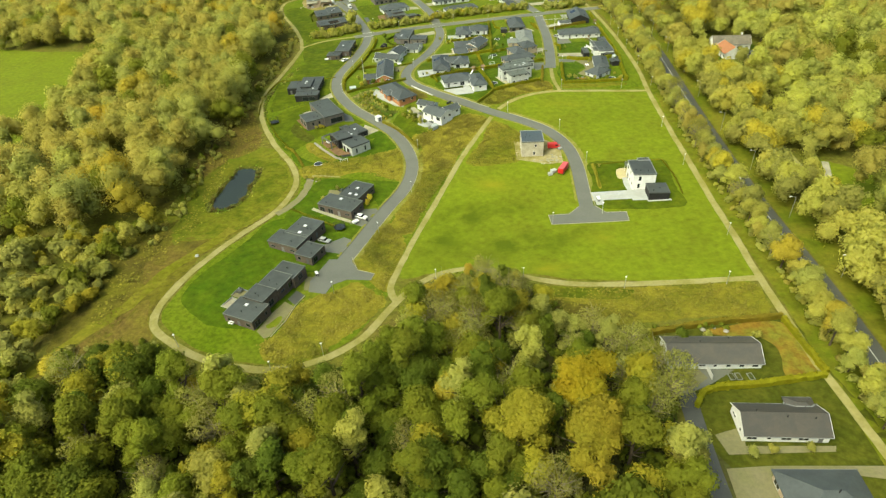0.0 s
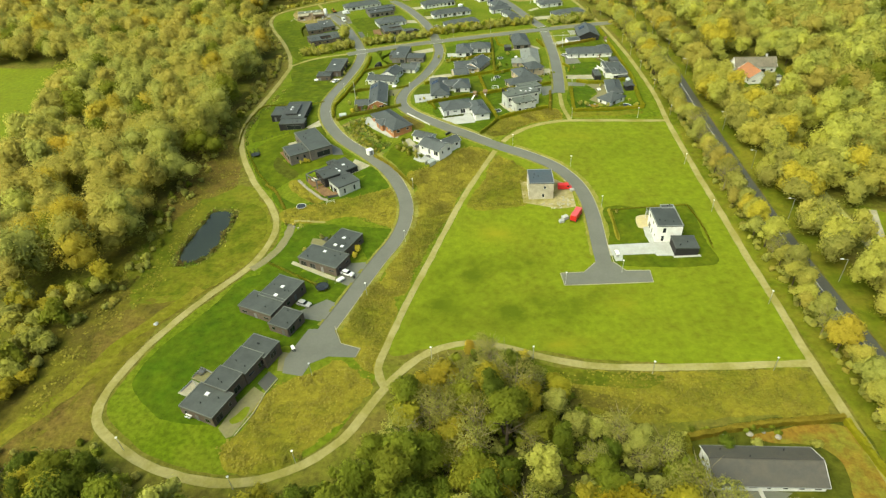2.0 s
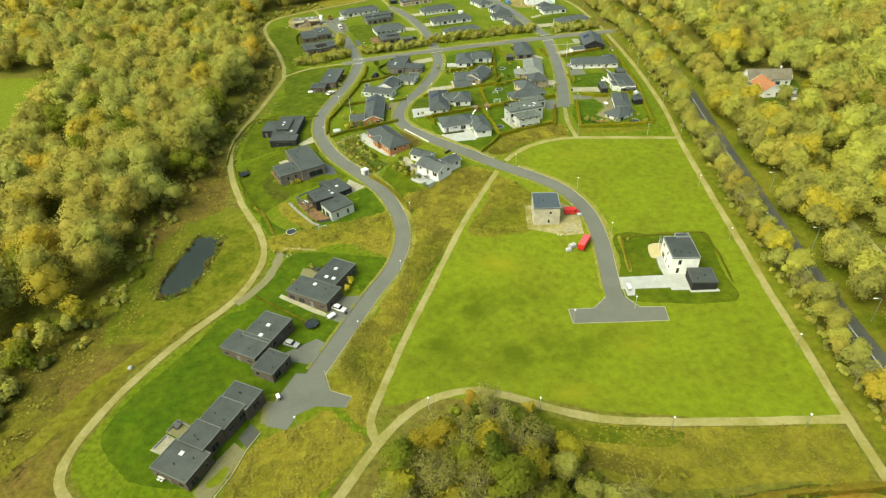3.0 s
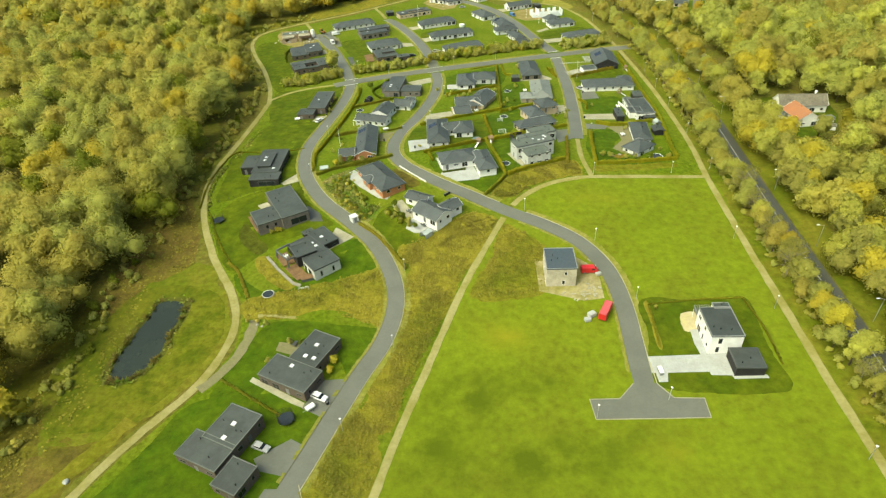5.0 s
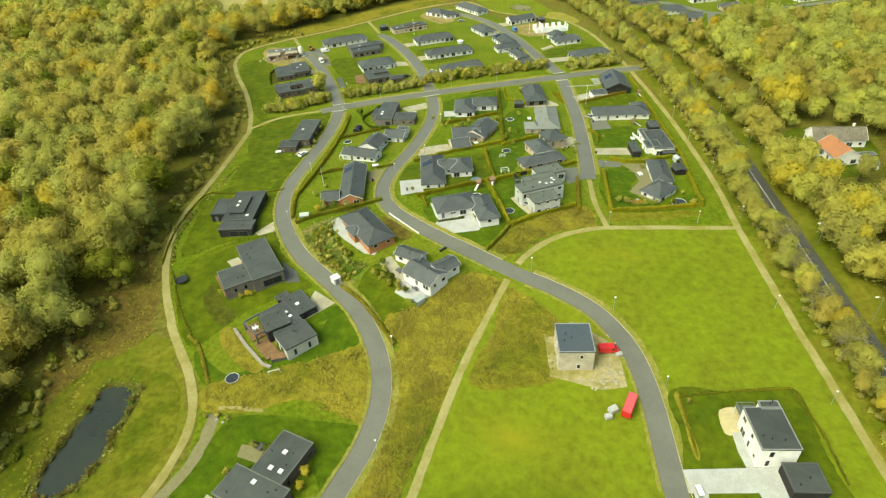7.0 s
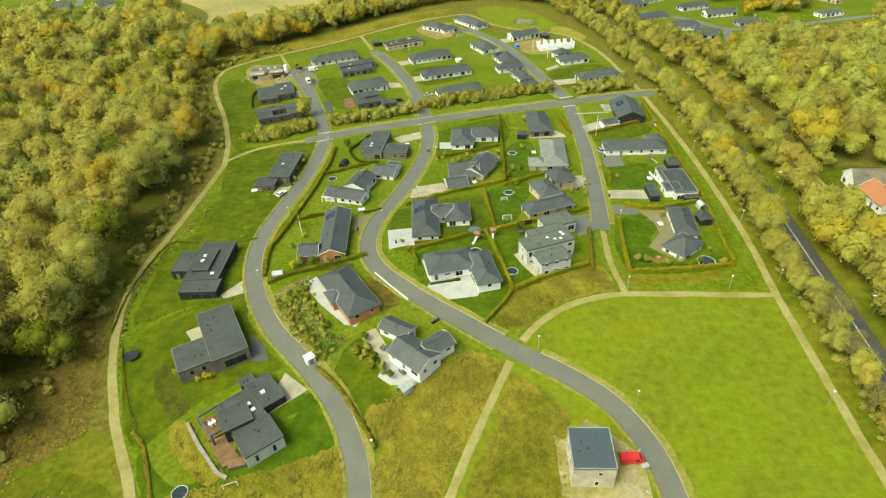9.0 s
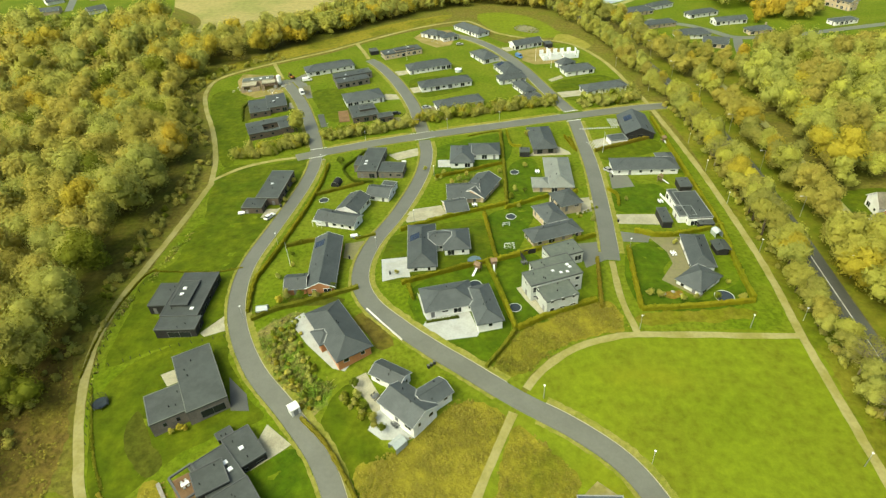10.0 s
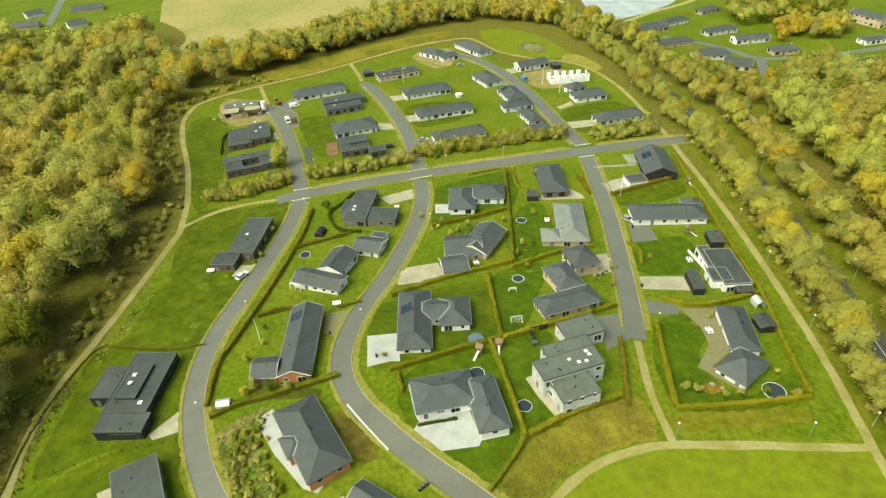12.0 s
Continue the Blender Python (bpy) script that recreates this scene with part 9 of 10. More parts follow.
# ---- grass pavers of a parking place, block by block ----
parking = structure(new("parking_grid"), "chequered pale grass pavers", "paving")
block = shared("paver", lambda bm: box_bm(bm, (0, 0, 0), (0.62, 0.62, 0.06)), M_PALEPAVE)
o, u, v = Vector((45.6, 393.6)), Vector((7.2, 2.6)), Vector((2.2, -7.0))
for i in range(10):
    for j in range(10):
        if (i + j) % 2 == 0:
            p = o + u * ((i + 0.5) / 10) + v * ((j + 0.5) / 10)
            put("paver", block, parking, Matrix.Translation((p.x, p.y, land(p.x, p.y) + 0.1)) @ Matrix.Rotation(0.34, 4, "Z"))
for k in range(16):
    p = Vector((45.2, 406.6)).lerp(Vector((61, 407.6)), k / 15)
    put("paver", block, parking, Matrix.Translation((p.x, p.y, land(p.x, p.y) + 0.1)) @ Matrix.Diagonal((0.9, 2.2, 1, 1)))
for k in range(8):
    put("paver", block, parking, Matrix.Translation((61.0 - 0.1 * k, 409.2 + 1.0 * k, land(61, 409 + k) + 0.1)) @ Matrix.Diagonal((7.0, 0.8, 1, 1)))


# ---- building sites ----
def shell_house():
    """A house under construction: walls without a full roof, slabs over some rooms."""
    top = new("unfinished_house")
    top.matrix_basis = Matrix.Translation((-117.3, 469.6, land(-117.3, 469.6))) @ Matrix.Rotation(radians(13), 4, "Z")
    walls = [(0, 6.2, 19, 0.35, 3.0), (-9.3, 0, 0.35, 12, 2.7), (9.3, 0.9, 0.35, 10.4, 2.8), (0, 0.6, 19, 0.3, 2.8), (-3.2, -3, 0.3, 6, 2.7), (3.4, 3, 0.3, 6, 2.8), (1.2, -3, 0.3, 6, 2.7)]
    walls += [(x, -6.2, w, 0.35, h) for x, w, h in ((-8.6, 1.4, 2.7), (-6.4, 3.0, 0.9), (-4.4, 1.1, 2.7), (-2.6, 2.4, 2.1), (-0.6, 1.5, 2.7), (2.0, 1.6, 2.5))]
    for x, y, sx, sy, h in walls:
        bm = bmesh.new()
        box_bm(bm, (x, y, h / 2), (sx, sy, h))
        part("wall", bm, M_RAWBRICK, top, "raw unplastered block wall")
    for x, y, sx, sy, z, m, words in ((-1.0, 3.6, 16.5, 5.6, 3.2, ROOFS["greyfelt"], "bare grey roof slab"), (-5.2, -2.6, 7.2, 5.4, 2.95, M_PAVE, "tan roof boarding"), (4.9, -1.6, 7.0, 4.6, 2.9, M_PAVE, "tan roof boarding")):
        bm = bmesh.new()
        box_bm(bm, (x, y, z), (sx, sy, 0.28), bevel=0.03)
        part("roof_slab", bm, m, top, words)
        for sx2, sy2, px, py in ((sx + 0.1, 0.16, 0, sy / 2), (sx + 0.1, 0.16, 0, -sy / 2), (0.16, sy, sx / 2, 0), (0.16, sy, -sx / 2, 0)):
            bm = bmesh.new()
            box_bm(bm, (x + px, y + py, z + 0.06), (sx2, sy2, 0.42))
            part("edge_board", bm, M_PAVE, top, "pale edge board")
    for k in range(10):
        bm = bmesh.new()
        box_bm(bm, (2.0 + k * 0.8, -5.2, 2.6), (0.14, 2.6, 0.22))
        part("rafter", bm, M_WOOD, top, "bare timber rafter")
    for x in (1.7, 9.3):
        bm = bmesh.new()
        box_bm(bm, (x, -6.3, 1.2), (0.2, 0.2, 2.6))
        part("post", bm, M_WOOD, top, "timber post")
    bm = bmesh.new()
    box_bm(bm, (5.6, -6.3, 2.42), (8.0, 0.18, 0.2))
    part("beam", bm, M_WOOD, top, "timber beam")
    for x in (-4, 0.5, 4.0):
        bm = bmesh.new()
        box_bm(bm, (x, 3.6, 3.38), (1.4, 1.4, 0.14), bevel=0.04)
        part("skylight", bm, M_DOME, top, "white roof light")
    tagged(top, "house under construction with bare block walls", "house", "houses of the estate")


shell_house()
silo = new("cement_silo")
put("tank", shared("silo_tank", lambda bm: (cylinder(bm, 1.15, 1.4, 5.4, n=20), cylinder(bm, 0.35, 0.4, 1.4, n=20, r2=1.15), cylinder(bm, 1.15, 5.4, 5.8, n=20, r2=0.5)), M_LAMP), silo, Matrix())
for k in range(4):
    a = math.pi / 4 + k * math.pi / 2
    put("leg", shared("silo_leg", lambda bm: cylinder(bm, 0.08, -0.1, 2.6, n=6), M_STEEL), silo, Matrix.Translation((1.05 * math.cos(a), 1.05 * math.sin(a), 0)))
silo.location = (-107, 471, land(-107, 471))
tagged(silo, "white cement silo on legs at a building site", "silo")


def excavator(x, y, turn):
    top = new("excavator")
    for s in (-1, 1):
        bm = bmesh.new()
        box_bm(bm, (0, s * 0.8, 0.35), (2.6, 0.45, 0.7), bevel=0.15)
        part("track", bm, M_RUBBER, top, "black rubber track")
    bm = bmesh.new()
    box_bm(bm, (-0.3, 0, 1.2), (2.2, 1.7, 0.9), bevel=0.1)
    part("body", bm, M_MACHINE, top)
    bm = bmesh.new()
    box_bm(bm, (0.2, 0.4, 2.1), (1.1, 0.9, 1.1), bevel=0.08)
    part("cab", bm, M_GLASS, top, "dark glazed cab")
    bm = bmesh.new()
    beam(bm, (0.7, -0.2, 1.4), (2.4, -0.2, 2.9), 0.3, 0.3)
    beam(bm, (2.4, -0.2, 2.9), (3.4, -0.2, 0.9), 0.24, 0.24)
    part("arm", bm, M_MACHINE, top)
    bm = bmesh.new()
    box_bm(bm, (3.4, -0.2, 0.6), (0.7, 0.9, 0.6), bevel=0.12)
    part("bucket", bm, M_DARKTRIM, top, "dark steel bucket")
    top.matrix_basis = Matrix.Translation((x, y, land(x, y) + 0.06)) @ Matrix.Rotation(radians(turn), 4, "Z")
    tagged(top, "small orange excavator at a building site", "excavator")


excavator(-102.6, 480.5, 140)


def block_shell():
    """White block walls of a new house, without a roof, broken by window openings."""
    top = new("unfinished_house")
    top.matrix_basis = Matrix.Translation((46.6, 502.2, land(46.6, 502.2))) @ Matrix.Rotation(radians(9.8), 4, "Z")
    rnd = random.Random(31)
    def run(x0, y0, x1, y1, full):
        n = max(2, int(math.hypot(x1 - x0, y1 - y0) / 1.9))
        for k in range(n):
            u0, u1 = k / n, (k + 1) / n
            h = full if k % 2 == 0 else rnd.choice((1.0, 1.0, 2.3, full))
            cx, cy = x0 + (x1 - x0) * (u0 + u1) / 2, y0 + (y1 - y0) * (u0 + u1) / 2
            bm = bmesh.new()
            box_bm(bm, (cx, cy, h / 2 - 0.1), (abs(x1 - x0) / n + 0.3 if x1 != x0 else 0.35, abs(y1 - y0) / n + 0.3 if y1 != y0 else 0.35, h + 0.2))
            part("wall", bm, M_BLOCKWHITE, top, "white aerated block wall")
    run(-10, -4.4, 10, -4.4, 2.9)
    run(-10, 4.4, 10, 4.4, 3.3)
    run(-10, -4.4, -10, 4.4, 2.2)
    run(10, -4.4, 10, 4.4, 3.8)
    for x, h in ((-6.0, 4.4), (-2.2, 3.2), (2.4, 3.6), (6.0, 3.4)):
        run(x, -4.4, x, 4.4, h)
    tagged(top, "roofless new house of white aerated block walls", "house", "houses of the estate")


block_shell()
for x, y, s in ((30.6, 207.2, 1.0), (29.2, 205.4, 0.8), (35.2, 224.0, 0.7), (-108.5, 468, 0.8), (-104.5, 468.2, 0.7), (-121, 462.5, 0.8), (-126, 470, 0.7)):
    top = new("wrapped_pallet")
    bm = bmesh.new()
    box_bm(bm, (0, 0, 0.7 * s), (1.6 * s, 2.2 * s, 1.2 * s), bevel=0.06)
    part("wrapping", bm, M_PALEPAVE, top, "pale stacked boards")
    bm = bmesh.new()
    box_bm(bm, (0, 0, 0.06), (1.5 * s, 2.0 * s, 0.12))
    part("pallet", bm, M_WOOD, top, "wooden pallet")
    top.matrix_basis = Matrix.Translation((x, y, land(x, y) + 0.06)) @ Matrix.Rotation(rnd.uniform(0, 3), 4, "Z")
    tagged(top, "pale stack of building boards on a pallet", "pallet", "pallets on the building sites")
white_mound = new("boulder")
bm = bmesh.new()
bmesh.ops.create_icosphere(bm, subdivisions=2, radius=0.7)
for vtx in bm.verts:
    vtx.co = vtx.co * (1 + 0.18 * noise.noise(vtx.co * 2.0))
    vtx.co.z *= 0.6
part("stone_body", bm, M_PALEPAVE, white_mound)
white_mound.location = (-92.8, 152.7, land(-92.8, 152.7) + 0.25)
tagged(white_mound, "single pale boulder beside a gravel path", "boulder")

# ---- small garden trees ----
# round the southern and western houses
for x, y, hue, s in (
    (-40.2, 190.3, "yellow", 0.55), (-40.7, 186.8, "yellow", 0.5), (-57.2, 288.8, "yellow", 0.55), (-21, 372, "olive", 0.4), (-13.8, 368.1, "olive", 0.45),
    (50.4, 290.6, "lime", 0.5), (47.4, 291.4, "lime", 0.5), (-83, 411.5, "lime", 1.9), (-79.5, 354.2, "olive", 0.5), (-73.5, 357.6, "olive", 0.5), (-72.6, 364, "lime", 0.5),
    (-56, 378.2, "dark", 0.7), (-71.8, 349, "olive", 0.45), (72.5, 290.5, "lime", 0.5), (61.5, 317.5, "olive", 0.4), (35.2, 341, "dark", 0.35), (38.3, 331.6, "olive", 0.4),
    (21.5, 401, "lime", 0.6), (30.6, 403.2, "olive", 0.5), (18.6, 372.6, "lime", 0.45), (13.5, 353.7, "olive", 0.45), (-30.6, 259.2, "dark", 0.5), (-27.5, 252.3, "dark", 0.5),
    (-25.1, 249.6, "olive", 0.5)):
    tree("small", hue, x, y, s, x, "small %s shrub in a house garden" % WORDS[hue], "garden shrubs")
# round the other houses
for x, y, hue, s in (
    (-22.8, 247.2, "dark", 0.45), (-29.4, 255.8, "olive", 0.5), (-55.6, 290.3, "olive", 0.6), (-51, 289.5, "dark", 0.6), (-46.5, 290, "olive", 0.6), (-42.5, 293.6, "dark", 0.5),
    (-9.4, 345.8, "dark", 0.4), (-10, 359.4, "gold", 0.5), (-7.6, 362.6, "olive", 0.5), (-4.5, 366, "gold", 0.45), (-70.5, 247.5, "yellow", 0.4), (-72.2, 246.4, "gold", 0.35),
    (58.5, 77.5, "olive", 0.6), (63, 78.4, "lime", 0.5), (71, 78.8, "olive", 0.5), (52.6, 112.5, "dark", 0.8), (60, 113, "olive", 0.6), (72, 112.6, "lime", 0.5),
    (48.6, 209.2, "gold", 0.3), (-24.5, 300.5, "lime", 0.3), (-49.9, 195.8, "dark", 0.5), (-53.6, 196.8, "olive", 0.45), (-58.5, 190, "lime", 0.35), (-68.2, 204.6, "gold", 0.3)):
    tree("small", hue, x, y, s, x, "small %s shrub in a house garden" % WORDS[hue], "garden shrubs")


# ---- glass roofs, outbuildings and tents ----
def conservatory(corners, high, panes, label):
    """White posts and rails under a sloping row of glass panes; the last two corners lie along the house."""
    top = new("conservatory")
    (ax, ay), (bx, by), (cx, cy), (dx, dy) = corners
    z0 = land(ax, ay)
    top.location = (ax, ay, z0)
    a, b, c, d = (Vector((x - ax, y - ay, z)) for (x, y), z in zip(corners, (high, high, high + 0.5, high + 0.5)))
    for q in (a, b, a.lerp(b, 0.5)):
        bm = bmesh.new()
        box_bm(bm, (q.x, q.y, q.z / 2), (0.12, 0.12, q.z))
        part("post", bm, M_TRIM, top)
    for u, v in ((a, b), (d, c)):
        bm = bmesh.new()
        beam(bm, u, v, 0.12, 0.14)
        part("rail", bm, M_TRIM, top)
    for k in range(panes):
        f0, f1 = (k + 0.04) / panes, (k + 0.96) / panes
        q = [a.lerp(b, f0), a.lerp(b, f1), d.lerp(c, f1), d.lerp(c, f0)]
        bm = bmesh.new()
        lo = [bm.verts.new(w + Vector((0, 0, 0.06))) for w in q]
        hi = [bm.verts.new(w + Vector((0, 0, 0.09))) for w in q]
        bm.faces.new(hi)
        bm.faces.new(lo[::-1])
        for e in range(4):
            bm.faces.new((lo[e], lo[(e + 1) % 4], hi[(e + 1) % 4], hi[e]))
        bmesh.ops.recalc_face_normals(bm, faces=bm.faces[:])
        part("pane", bm, M_PALEGLASS, top)
    return tagged(top, label, "conservatory")


conservatory([(-57.4, 331.0), (-54.0, 329.8), (-52.6, 334.0), (-56.0, 335.2)], 2.3, 5, "white-framed glass terrace roof beside a white bungalow")
house("outbuilding", "low white outbuilding beside a country house", "white", "greyfelt", [("flat", 147.2, 323.6, 6.2, 3.0, 6.0, 2.2, 0)], seed=81, category="shed", group="country house in the wood")
house("outbuilding", "low white outbuilding beside a country house", "white", "thatch", [("flat", 144.6, 316.8, 6.5, 2.8, -20.0, 2.0, 0)], seed=82, category="shed", group="country house in the wood")


def round_tent(x, y, r, label):
    """A round white pavilion with a low cone roof."""
    top = new("garden_tent")
    bm = bmesh.new()
    bmesh.ops.create_cone(bm, cap_ends=False, segments=20, radius1=r, radius2=r * 0.98, depth=1.5, matrix=Matrix.Translation((0, 0, 0.75)))
    part("tent_wall", bm, M_PALEGLASS, top)
    bm = bmesh.new()
    bmesh.ops.create_cone(bm, cap_ends=True, segments=20, radius1=r * 1.05, radius2=0.15, depth=0.5, matrix=Matrix.Translation((0, 0, 1.75)))
    part("tent_roof", bm, M_LAMP, top)
    top.location = (x, y, land(x, y))
    return tagged(top, label, "tent")


round_tent(-10.2, 483.4, 1.9, "round white garden tent on a lawn")

# ---- garden furniture and small things ----
def pergola(corners, high, label):
    """Black posts and beams over a terrace."""
    top = new("pergola")
    x0, y0 = corners[0]
    z0 = land(x0, y0)
    top.location = (x0, y0, z0)
    n = len(corners)
    for k, (x, y) in enumerate(corners):
        bm = bmesh.new()
        box_bm(bm, (x - x0, y - y0, high / 2 - 0.2), (0.42, 0.42, high + 0.4))
        part("post", bm, M_DARKTRIM, top)
        u, v = corners[(k + 1) % n]
        bm = bmesh.new()
        beam(bm, (x - x0, y - y0, high), (u - x0, v - y0, high), 0.4, 0.4)
        part("beam", bm, M_DARKTRIM, top)
    return tagged(top, label, "pergola")


pergola([(-66.8, 233.4), (-61.8, 228.3), (-58.0, 231.6), (-63.4, 237.0)], 3.3, "black timber pergola frame over a terrace")


def table_set(x, y, turn, material, label, chairs=4):
    """A garden table with chairs round it."""
    top = new("garden_table")
    z = land(x, y) + 0.06
    bm = bmesh.new()
    box_bm(bm, (0, 0, 0.73), (1.8, 0.95, 0.06), bevel=0.01)
    part("tabletop", bm, material, top)
    for sx in (-0.8, 0.8):
        for sy in (-0.38, 0.38):
            put("leg", shared("table_leg", lambda b: box_bm(b, (0, 0, 0.35), (0.07, 0.07, 0.72)), M_DARKTRIM), top, Matrix.Translation((sx, sy, 0)))
    turned = Matrix.Translation((x, y, z)) @ Matrix.Rotation(radians(turn), 4, "Z")
    top.matrix_basis = turned
    tagged(top, label, "table", "garden tables")
    for k in range(chairs):
        c = new("garden_chair")
        for name, b, m in (("seat", (0, 0, 0.44), (0.5, 0.5, 0.05)), ("backrest", (0, -0.24, 0.72), (0.5, 0.05, 0.5))):
            put(name, shared("chair_%s|%s" % (name, material.name), lambda q, b=b, m=m: box_bm(q, b, m, bevel=0.01), material), c, Matrix())
        for sx in (-0.21, 0.21):
            for sy in (-0.21, 0.21):
                put("leg", shared("chair_leg", lambda b: box_bm(b, (0, 0, 0.21), (0.045, 0.045, 0.44)), M_DARKTRIM), c, Matrix.Translation((sx, sy, 0)))
        side = 1 if k % 2 else -1
        c.matrix_basis = turned @ Matrix.Translation(((-0.45 if k < 2 else 0.45), side * 0.75, 0)) @ Matrix.Rotation(math.pi if side > 0 else 0, 4, "Z")
        tagged(c, "%s garden chair beside a table" % ("black" if material is M_DARKTRIM else "pale"), "chair", "garden chairs")


table_set(-25.2, 255.9, 52, M_DARKTRIM, "black garden table on a paved terrace")
table_set(-19.6, 248.6, 48, M_DARKTRIM, "black garden table on a paved terrace")
table_set(59.6, 311.6, 10, M_LAMP, "pale garden table on a paved terrace")
table_set(64.1, 344.2, 5, M_LAMP, "pale garden table on a paved terrace")
table_set(-64.2, 233.8, 44, M_LAMP, "pale garden table under a pergola")
table_set(-70.2, 120.8, -20, M_LAMP, "pale garden table beside a brick house")
table_set(-72.6, 134.6, -20, M_DARKTRIM, "black garden table behind a low screen")
table_set(-14.0, 314.5, 5, M_DARKTRIM, "black garden table beside a white bungalow")
table_set(13.6, 305.4, 20, M_DARKTRIM, "black garden table inside a screen wall")
table_set(-52.5, 196.6, 65, M_DARKTRIM, "black garden table behind a brick house")


def wheelie_bin(x, y, turn):
    top = new("waste_bin")
    def tub(bm):
        r = box_bm(bm, (0, 0, 0.5), (0.55, 0.6, 1.0))
        for v in r["verts"]:
            if v.co.z < 0.3:
                v.co.x *= 0.8
                v.co.y *= 0.8
    put("tub", shared("bin_tub", tub, M_RUBBER), top, Matrix())
    put("lid", shared("bin_lid", lambda b: box_bm(b, (0, 0.02, 1.03), (0.6, 0.68, 0.08), bevel=0.03), M_DARKTRIM), top, Matrix(), "flat hinged lid")
    for s in (-0.24, 0.24):
        put("wheel", shared("bin_wheel", lambda b: bmesh.ops.create_cone(b, cap_ends=True, segments=10, radius1=0.1, radius2=0.1, depth=0.06, matrix=Matrix.Rotation(math.pi / 2, 4, "Y")), M_RUBBER), top, Matrix.Translation((s, 0.3, 0.1)))
    top.matrix_basis = Matrix.Translation((x, y, land(x, y) + 0.06)) @ Matrix.Rotation(radians(turn), 4, "Z")
    tagged(top, "black plastic wheeled waste bin by a house", "bin", "waste bins")


for x, y, turn in ((-12.9, 264.4, 40), (-12.2, 265.0, 40), (-11.5, 265.6, 40), (-39.6, 176.8, 70), (46.8, 331.2, 5), (-40.6, 309.6, 20), (-26.6, 300.4, 10), (51.0, 363.4, 0), (-72.8, 345.6, 0)):
    wheelie_bin(x, y, turn)


def cold_frame(x, y, turn):
    """A low planting bed inside a white frame."""
    top = new("planting_bed")
    bm = bmesh.new()
    for s in (-1, 1):
        box_bm(bm, (s * 0.58, 0, 0.15), (0.07, 2.07, 0.34))
        box_bm(bm, (0, s * 1.0, 0.15), (1.09, 0.07, 0.34))
    part("bed_frame", bm, M_PALETRIM, top, "pale board frame")
    bm = bmesh.new()
    box_bm(bm, (0, 0, 0.1), (1.08, 1.88, 0.24))
    part("soil", bm, M_LITTER, top, "dark garden soil")
    top.matrix_basis = Matrix.Translation((x, y, land(x, y) + 0.03)) @ Matrix.Rotation(radians(turn), 4, "Z")
    tagged(top, "raised planting bed in a pale board frame", "planting bed", "planting beds")


for x, y, turn in ((61.7, 99.8, 6), (63.3, 99.8, 6), (66.2, 99.7, 8), (-52.6, 293.0, 5), (-49.0, 292.4, 5)):
    cold_frame(x, y, turn)
low_wall([(56.6, 103.0), (56.8, 99.0)], 1.5, 0.12, M_TRIM, "white board fence beside a bungalow", "garden_fence")


def stone(x, y, s, seed):
    top = new("garden_stone")
    bm = bmesh.new()
    bmesh.ops.create_icosphere(bm, subdivisions=2, radius=s)
    for v in bm.verts:
        v.co = v.co * (1 + 0.3 * noise.noise(v.co / s * 1.4 + Vector((seed, 0, 0))))
        v.co.z *= 0.6
    part("stone_body", bm, M_STONE, top)
    top.location = (x, y, land(x, y) + s * 0.2)
    tagged(top, "pale grey boulder in a garden bed", "boulder", "garden boulders")


for k, (x, y, s) in enumerate(((51.9, 116.6, 0.7), (54.3, 116.2, 0.6), (59.9, 116.3, 0.7), (63.0, 116.8, 0.5), (65.6, 115.3, 0.7), (49.4, 95.4, 0.8), (52.0, 292.2, 0.5), (54.6, 293.2, 0.6), (56.6, 292.0, 0.5), (-65.4, 204.0, 0.5), (-63.8, 203.4, 0.4))):
    stone(x, y, s, k)
greenhouse(-18.6, 243.4, 48, 3.4, 2.6)
shrub_belt("shrubs", [(-33.5, 256.6), (-29, 253.6), (-25.6, 249.4)], 2.6, 1.2, 120, {"green": 3, "olive": 2, "dark": 1}, "shrubs round a paved terrace", size=(0.4, 0.8))
hedge([(-14.4, 279.4), (-10, 280.4), (-5.6, 281.3)], 0.6, 0.6, "dark", 121, "low dark green hedge in a white courtyard")
shrub_belt("shrubs", [(-62.5, 203.9), (-66, 206)], 1.6, 1.2, 122, {"gold": 2, "olive": 2}, "low shrubs at the end of a gravel spur", size=(0.3, 0.5))
shrub_belt("shrubs", [(47, 117.4), (52, 117.6), (57, 117.4), (66, 117.2)], 2.2, 1.6, 123, {"dark": 2, "green": 2, "gold": 1.4, "olive": 2}, "mixed shrubs along a garden hedge", size=(0.5, 1.0))
shrub_belt("shrubs", [(33.5, 334.4), (37, 337.6), (41.0, 340.6)], 1.4, 1.4, 124, {"dark": 2, "green": 2, "gold": 1}, "low front garden shrubs", size=(0.35, 0.6))
store = new("garden_store")
bm = bmesh.new()
box_bm(bm, (0, 0, 0.45), (3.8, 2.3, 1.0), bevel=0.03)
part("box", bm, M_DARKTRIM, store)
for k in range(7):
    bm = bmesh.new()
    box_bm(bm, (-1.65 + 0.55 * k, 0, 0.98), (0.5, 2.4, 0.07))
    part("lid_board", bm, M_DECK, store, "brown lid board")
store.matrix_basis = Matrix.Translation((-55.0, 223.6, land(-55, 223.6))) @ Matrix.Rotation(radians(17), 4, "Z")
tagged(store, "dark wooden garden store beside a terrace", "storage box")

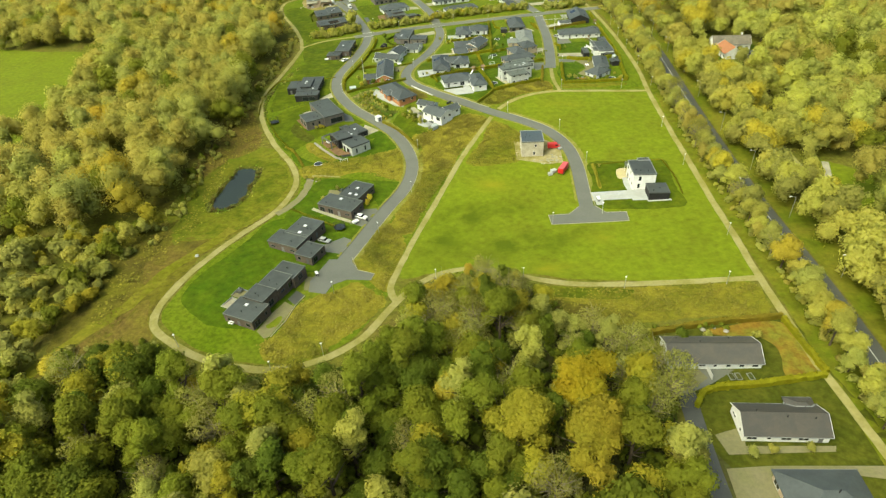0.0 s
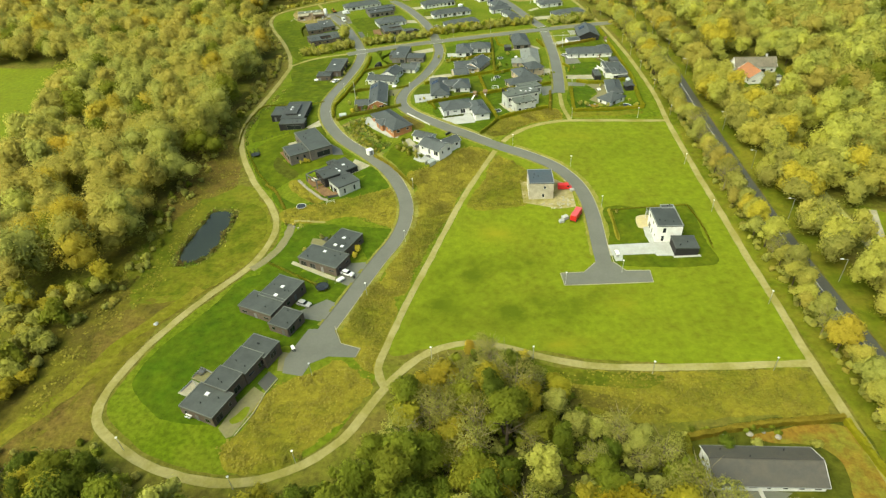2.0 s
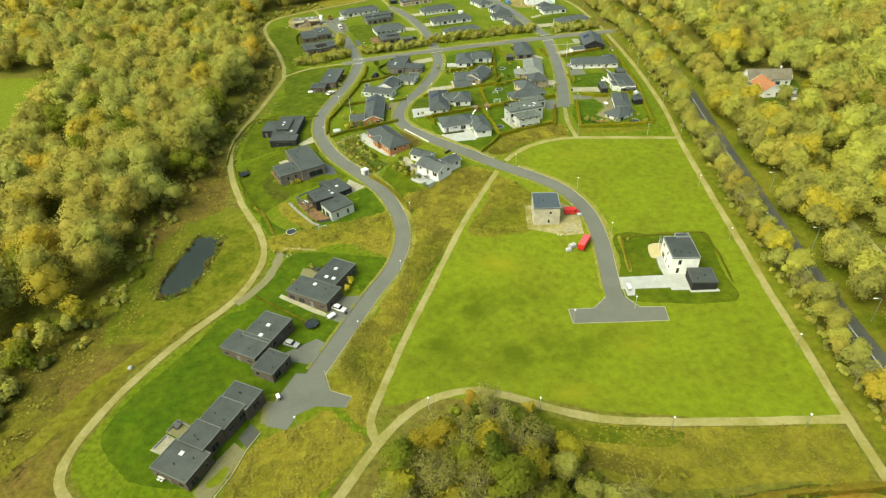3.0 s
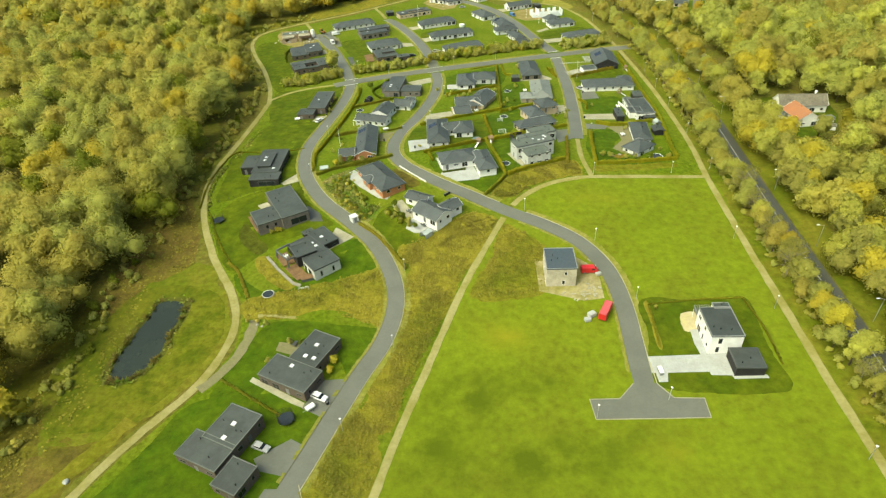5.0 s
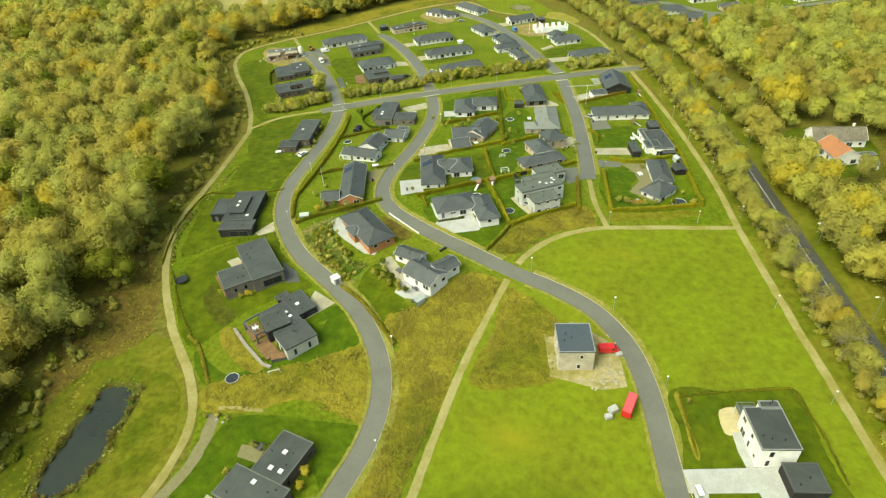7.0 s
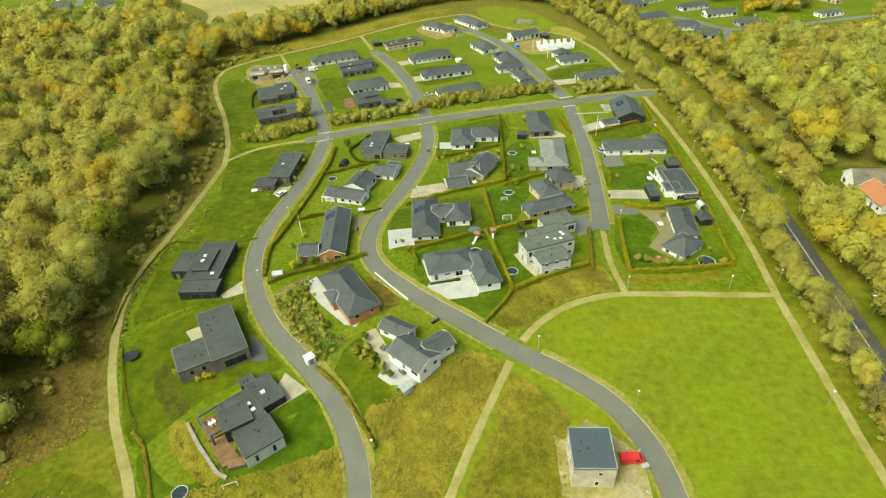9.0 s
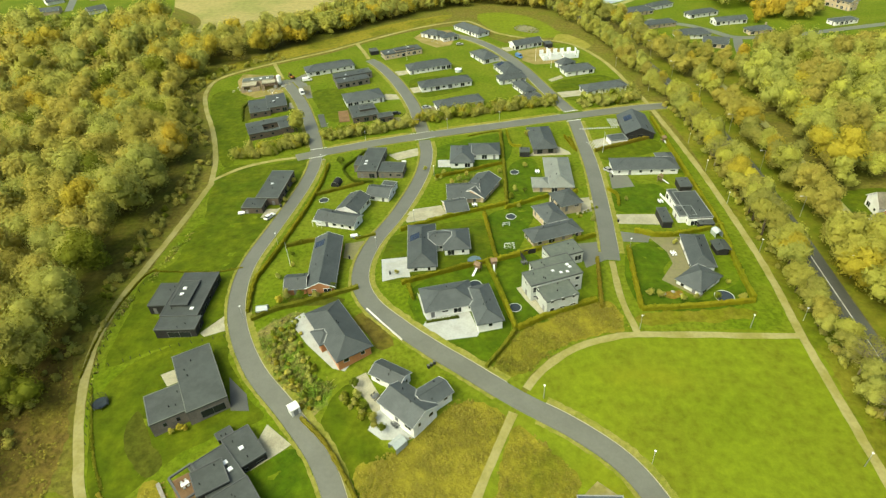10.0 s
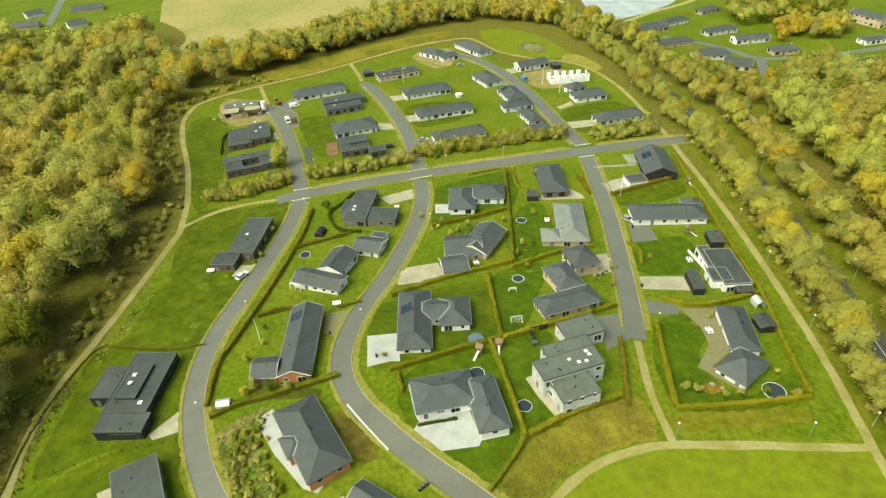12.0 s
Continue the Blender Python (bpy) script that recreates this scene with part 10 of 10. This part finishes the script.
table_set(-1.4, 343.0, 20, M_LAMP, "pale garden table beside a tan brick house")
table_set(23.0, 368.1, 0, M_LAMP, "pale garden table behind a grey-roofed house")
for k, (x, y) in enumerate(((-70.2, 382.3), (-64.8, 383.4))):
    stone(x, y, 0.55, 20 + k)
for x, y, hue, sc in ((-14.7, 364.4, "lime", 0.35), (-16.2, 363.1, "olive", 0.3), (8.3, 368.5, "lime", 0.45), (11.9, 348.1, "green", 0.5), (14.3, 341.1, "lime", 0.4), (-69.3, 247.4, "yellow", 0.35), (17.0, 352.4, "dark", 0.4),
                      (-60.5, 300, "olive", 0.4), (-58, 306, "lime", 0.35), (-59.5, 312, "dark", 0.35), (30.5, 318.5, "dark", 0.4),
                      (-24.6, 263.8, "olive", 0.4), (-46.8, 258.6, "lime", 0.3), (52.6, 345.6, "olive", 0.35), (56.4, 289.6, "lime", 0.4), (60.2, 290.4, "olive", 0.4), (66.0, 290.8, "green", 0.45), (71.2, 297.5, "lime", 0.35)):
    tree("small", hue, x, y, sc, x, "small %s shrub in a house garden" % WORDS[hue], "garden shrubs")


def garden_shelter(x, y, turn, L, W, H, material, label):
    """A rounded dark tent or cover over garden things."""
    top = new("garden_cover")
    bm = bmesh.new()
    n = 10
    ring = [(W / 2 * math.cos(math.pi * k / n), H * math.sin(math.pi * k / n) ** 0.7) for k in range(n + 1)]
    a = [bm.verts.new((-L / 2, u, v)) for u, v in ring]
    b = [bm.verts.new((L / 2, u, v)) for u, v in ring]
    for k in range(n):
        bm.faces.new((a[k], b[k], b[k + 1], a[k + 1]))
    bm.faces.new(a)
    bm.faces.new(b[::-1])
    part("cover", bm, material, top)
    for s in (-1, 1):
        bm = bmesh.new()
        for k in range(n):
            beam(bm, (s * L / 2, ring[k][0], ring[k][1]), (s * L / 2, ring[k + 1][0], ring[k + 1][1]), 0.06, 0.06)
        part("hoop", bm, M_STEEL, top)
    top.matrix_basis = Matrix.Translation((x, y, land(x, y) + 0.02)) @ Matrix.Rotation(radians(turn), 4, "Z")
    return tagged(top, label, "cover")


garden_shelter(-55.1, 362.2, 80, 4.2, 3.2, 2.0, M_RUBBER, "rounded black cover on a lawn")


def rubble(places, seed, label):
    """Scattered boards and broken blocks of a building site."""
    rnd = random.Random(seed)
    bm = bmesh.new()
    for cx, cy, spread_r, n in places:
        for _ in range(n):
            x, y = rnd.gauss(cx, spread_r), rnd.gauss(cy, spread_r)
            box_bm(bm, (x, y, land(x, y) + 0.16), (rnd.uniform(0.3, 1.6), rnd.uniform(0.2, 0.7), rnd.uniform(0.12, 0.4)), rnd.uniform(0, 180))
    me = bpy.data.meshes.new("rubble")
    bm.to_mesh(me)
    bm.free()
    me.materials.append(M_PAVE)
    tagged(new("rubble", me), label, "rubble", kind="stuff")


rubble([(-106.5, 467, 1.8, 26), (-110, 463, 2.2, 16), (-127, 466, 1.6, 14), (-124, 479, 2.0, 10), (-104, 472, 1.6, 14)], 41, "pale boards and broken blocks round an unfinished house")
rubble([(31.5, 218.5, 2.2, 14), (27.5, 215.5, 1.5, 8), (33.0, 228, 1.2, 6)], 42, "pale boards and blocks on bare soil")
rubble([(-24, 540, 2.0, 14), (45, 503, 2.5, 10)], 43, "pale boards beside a new house")
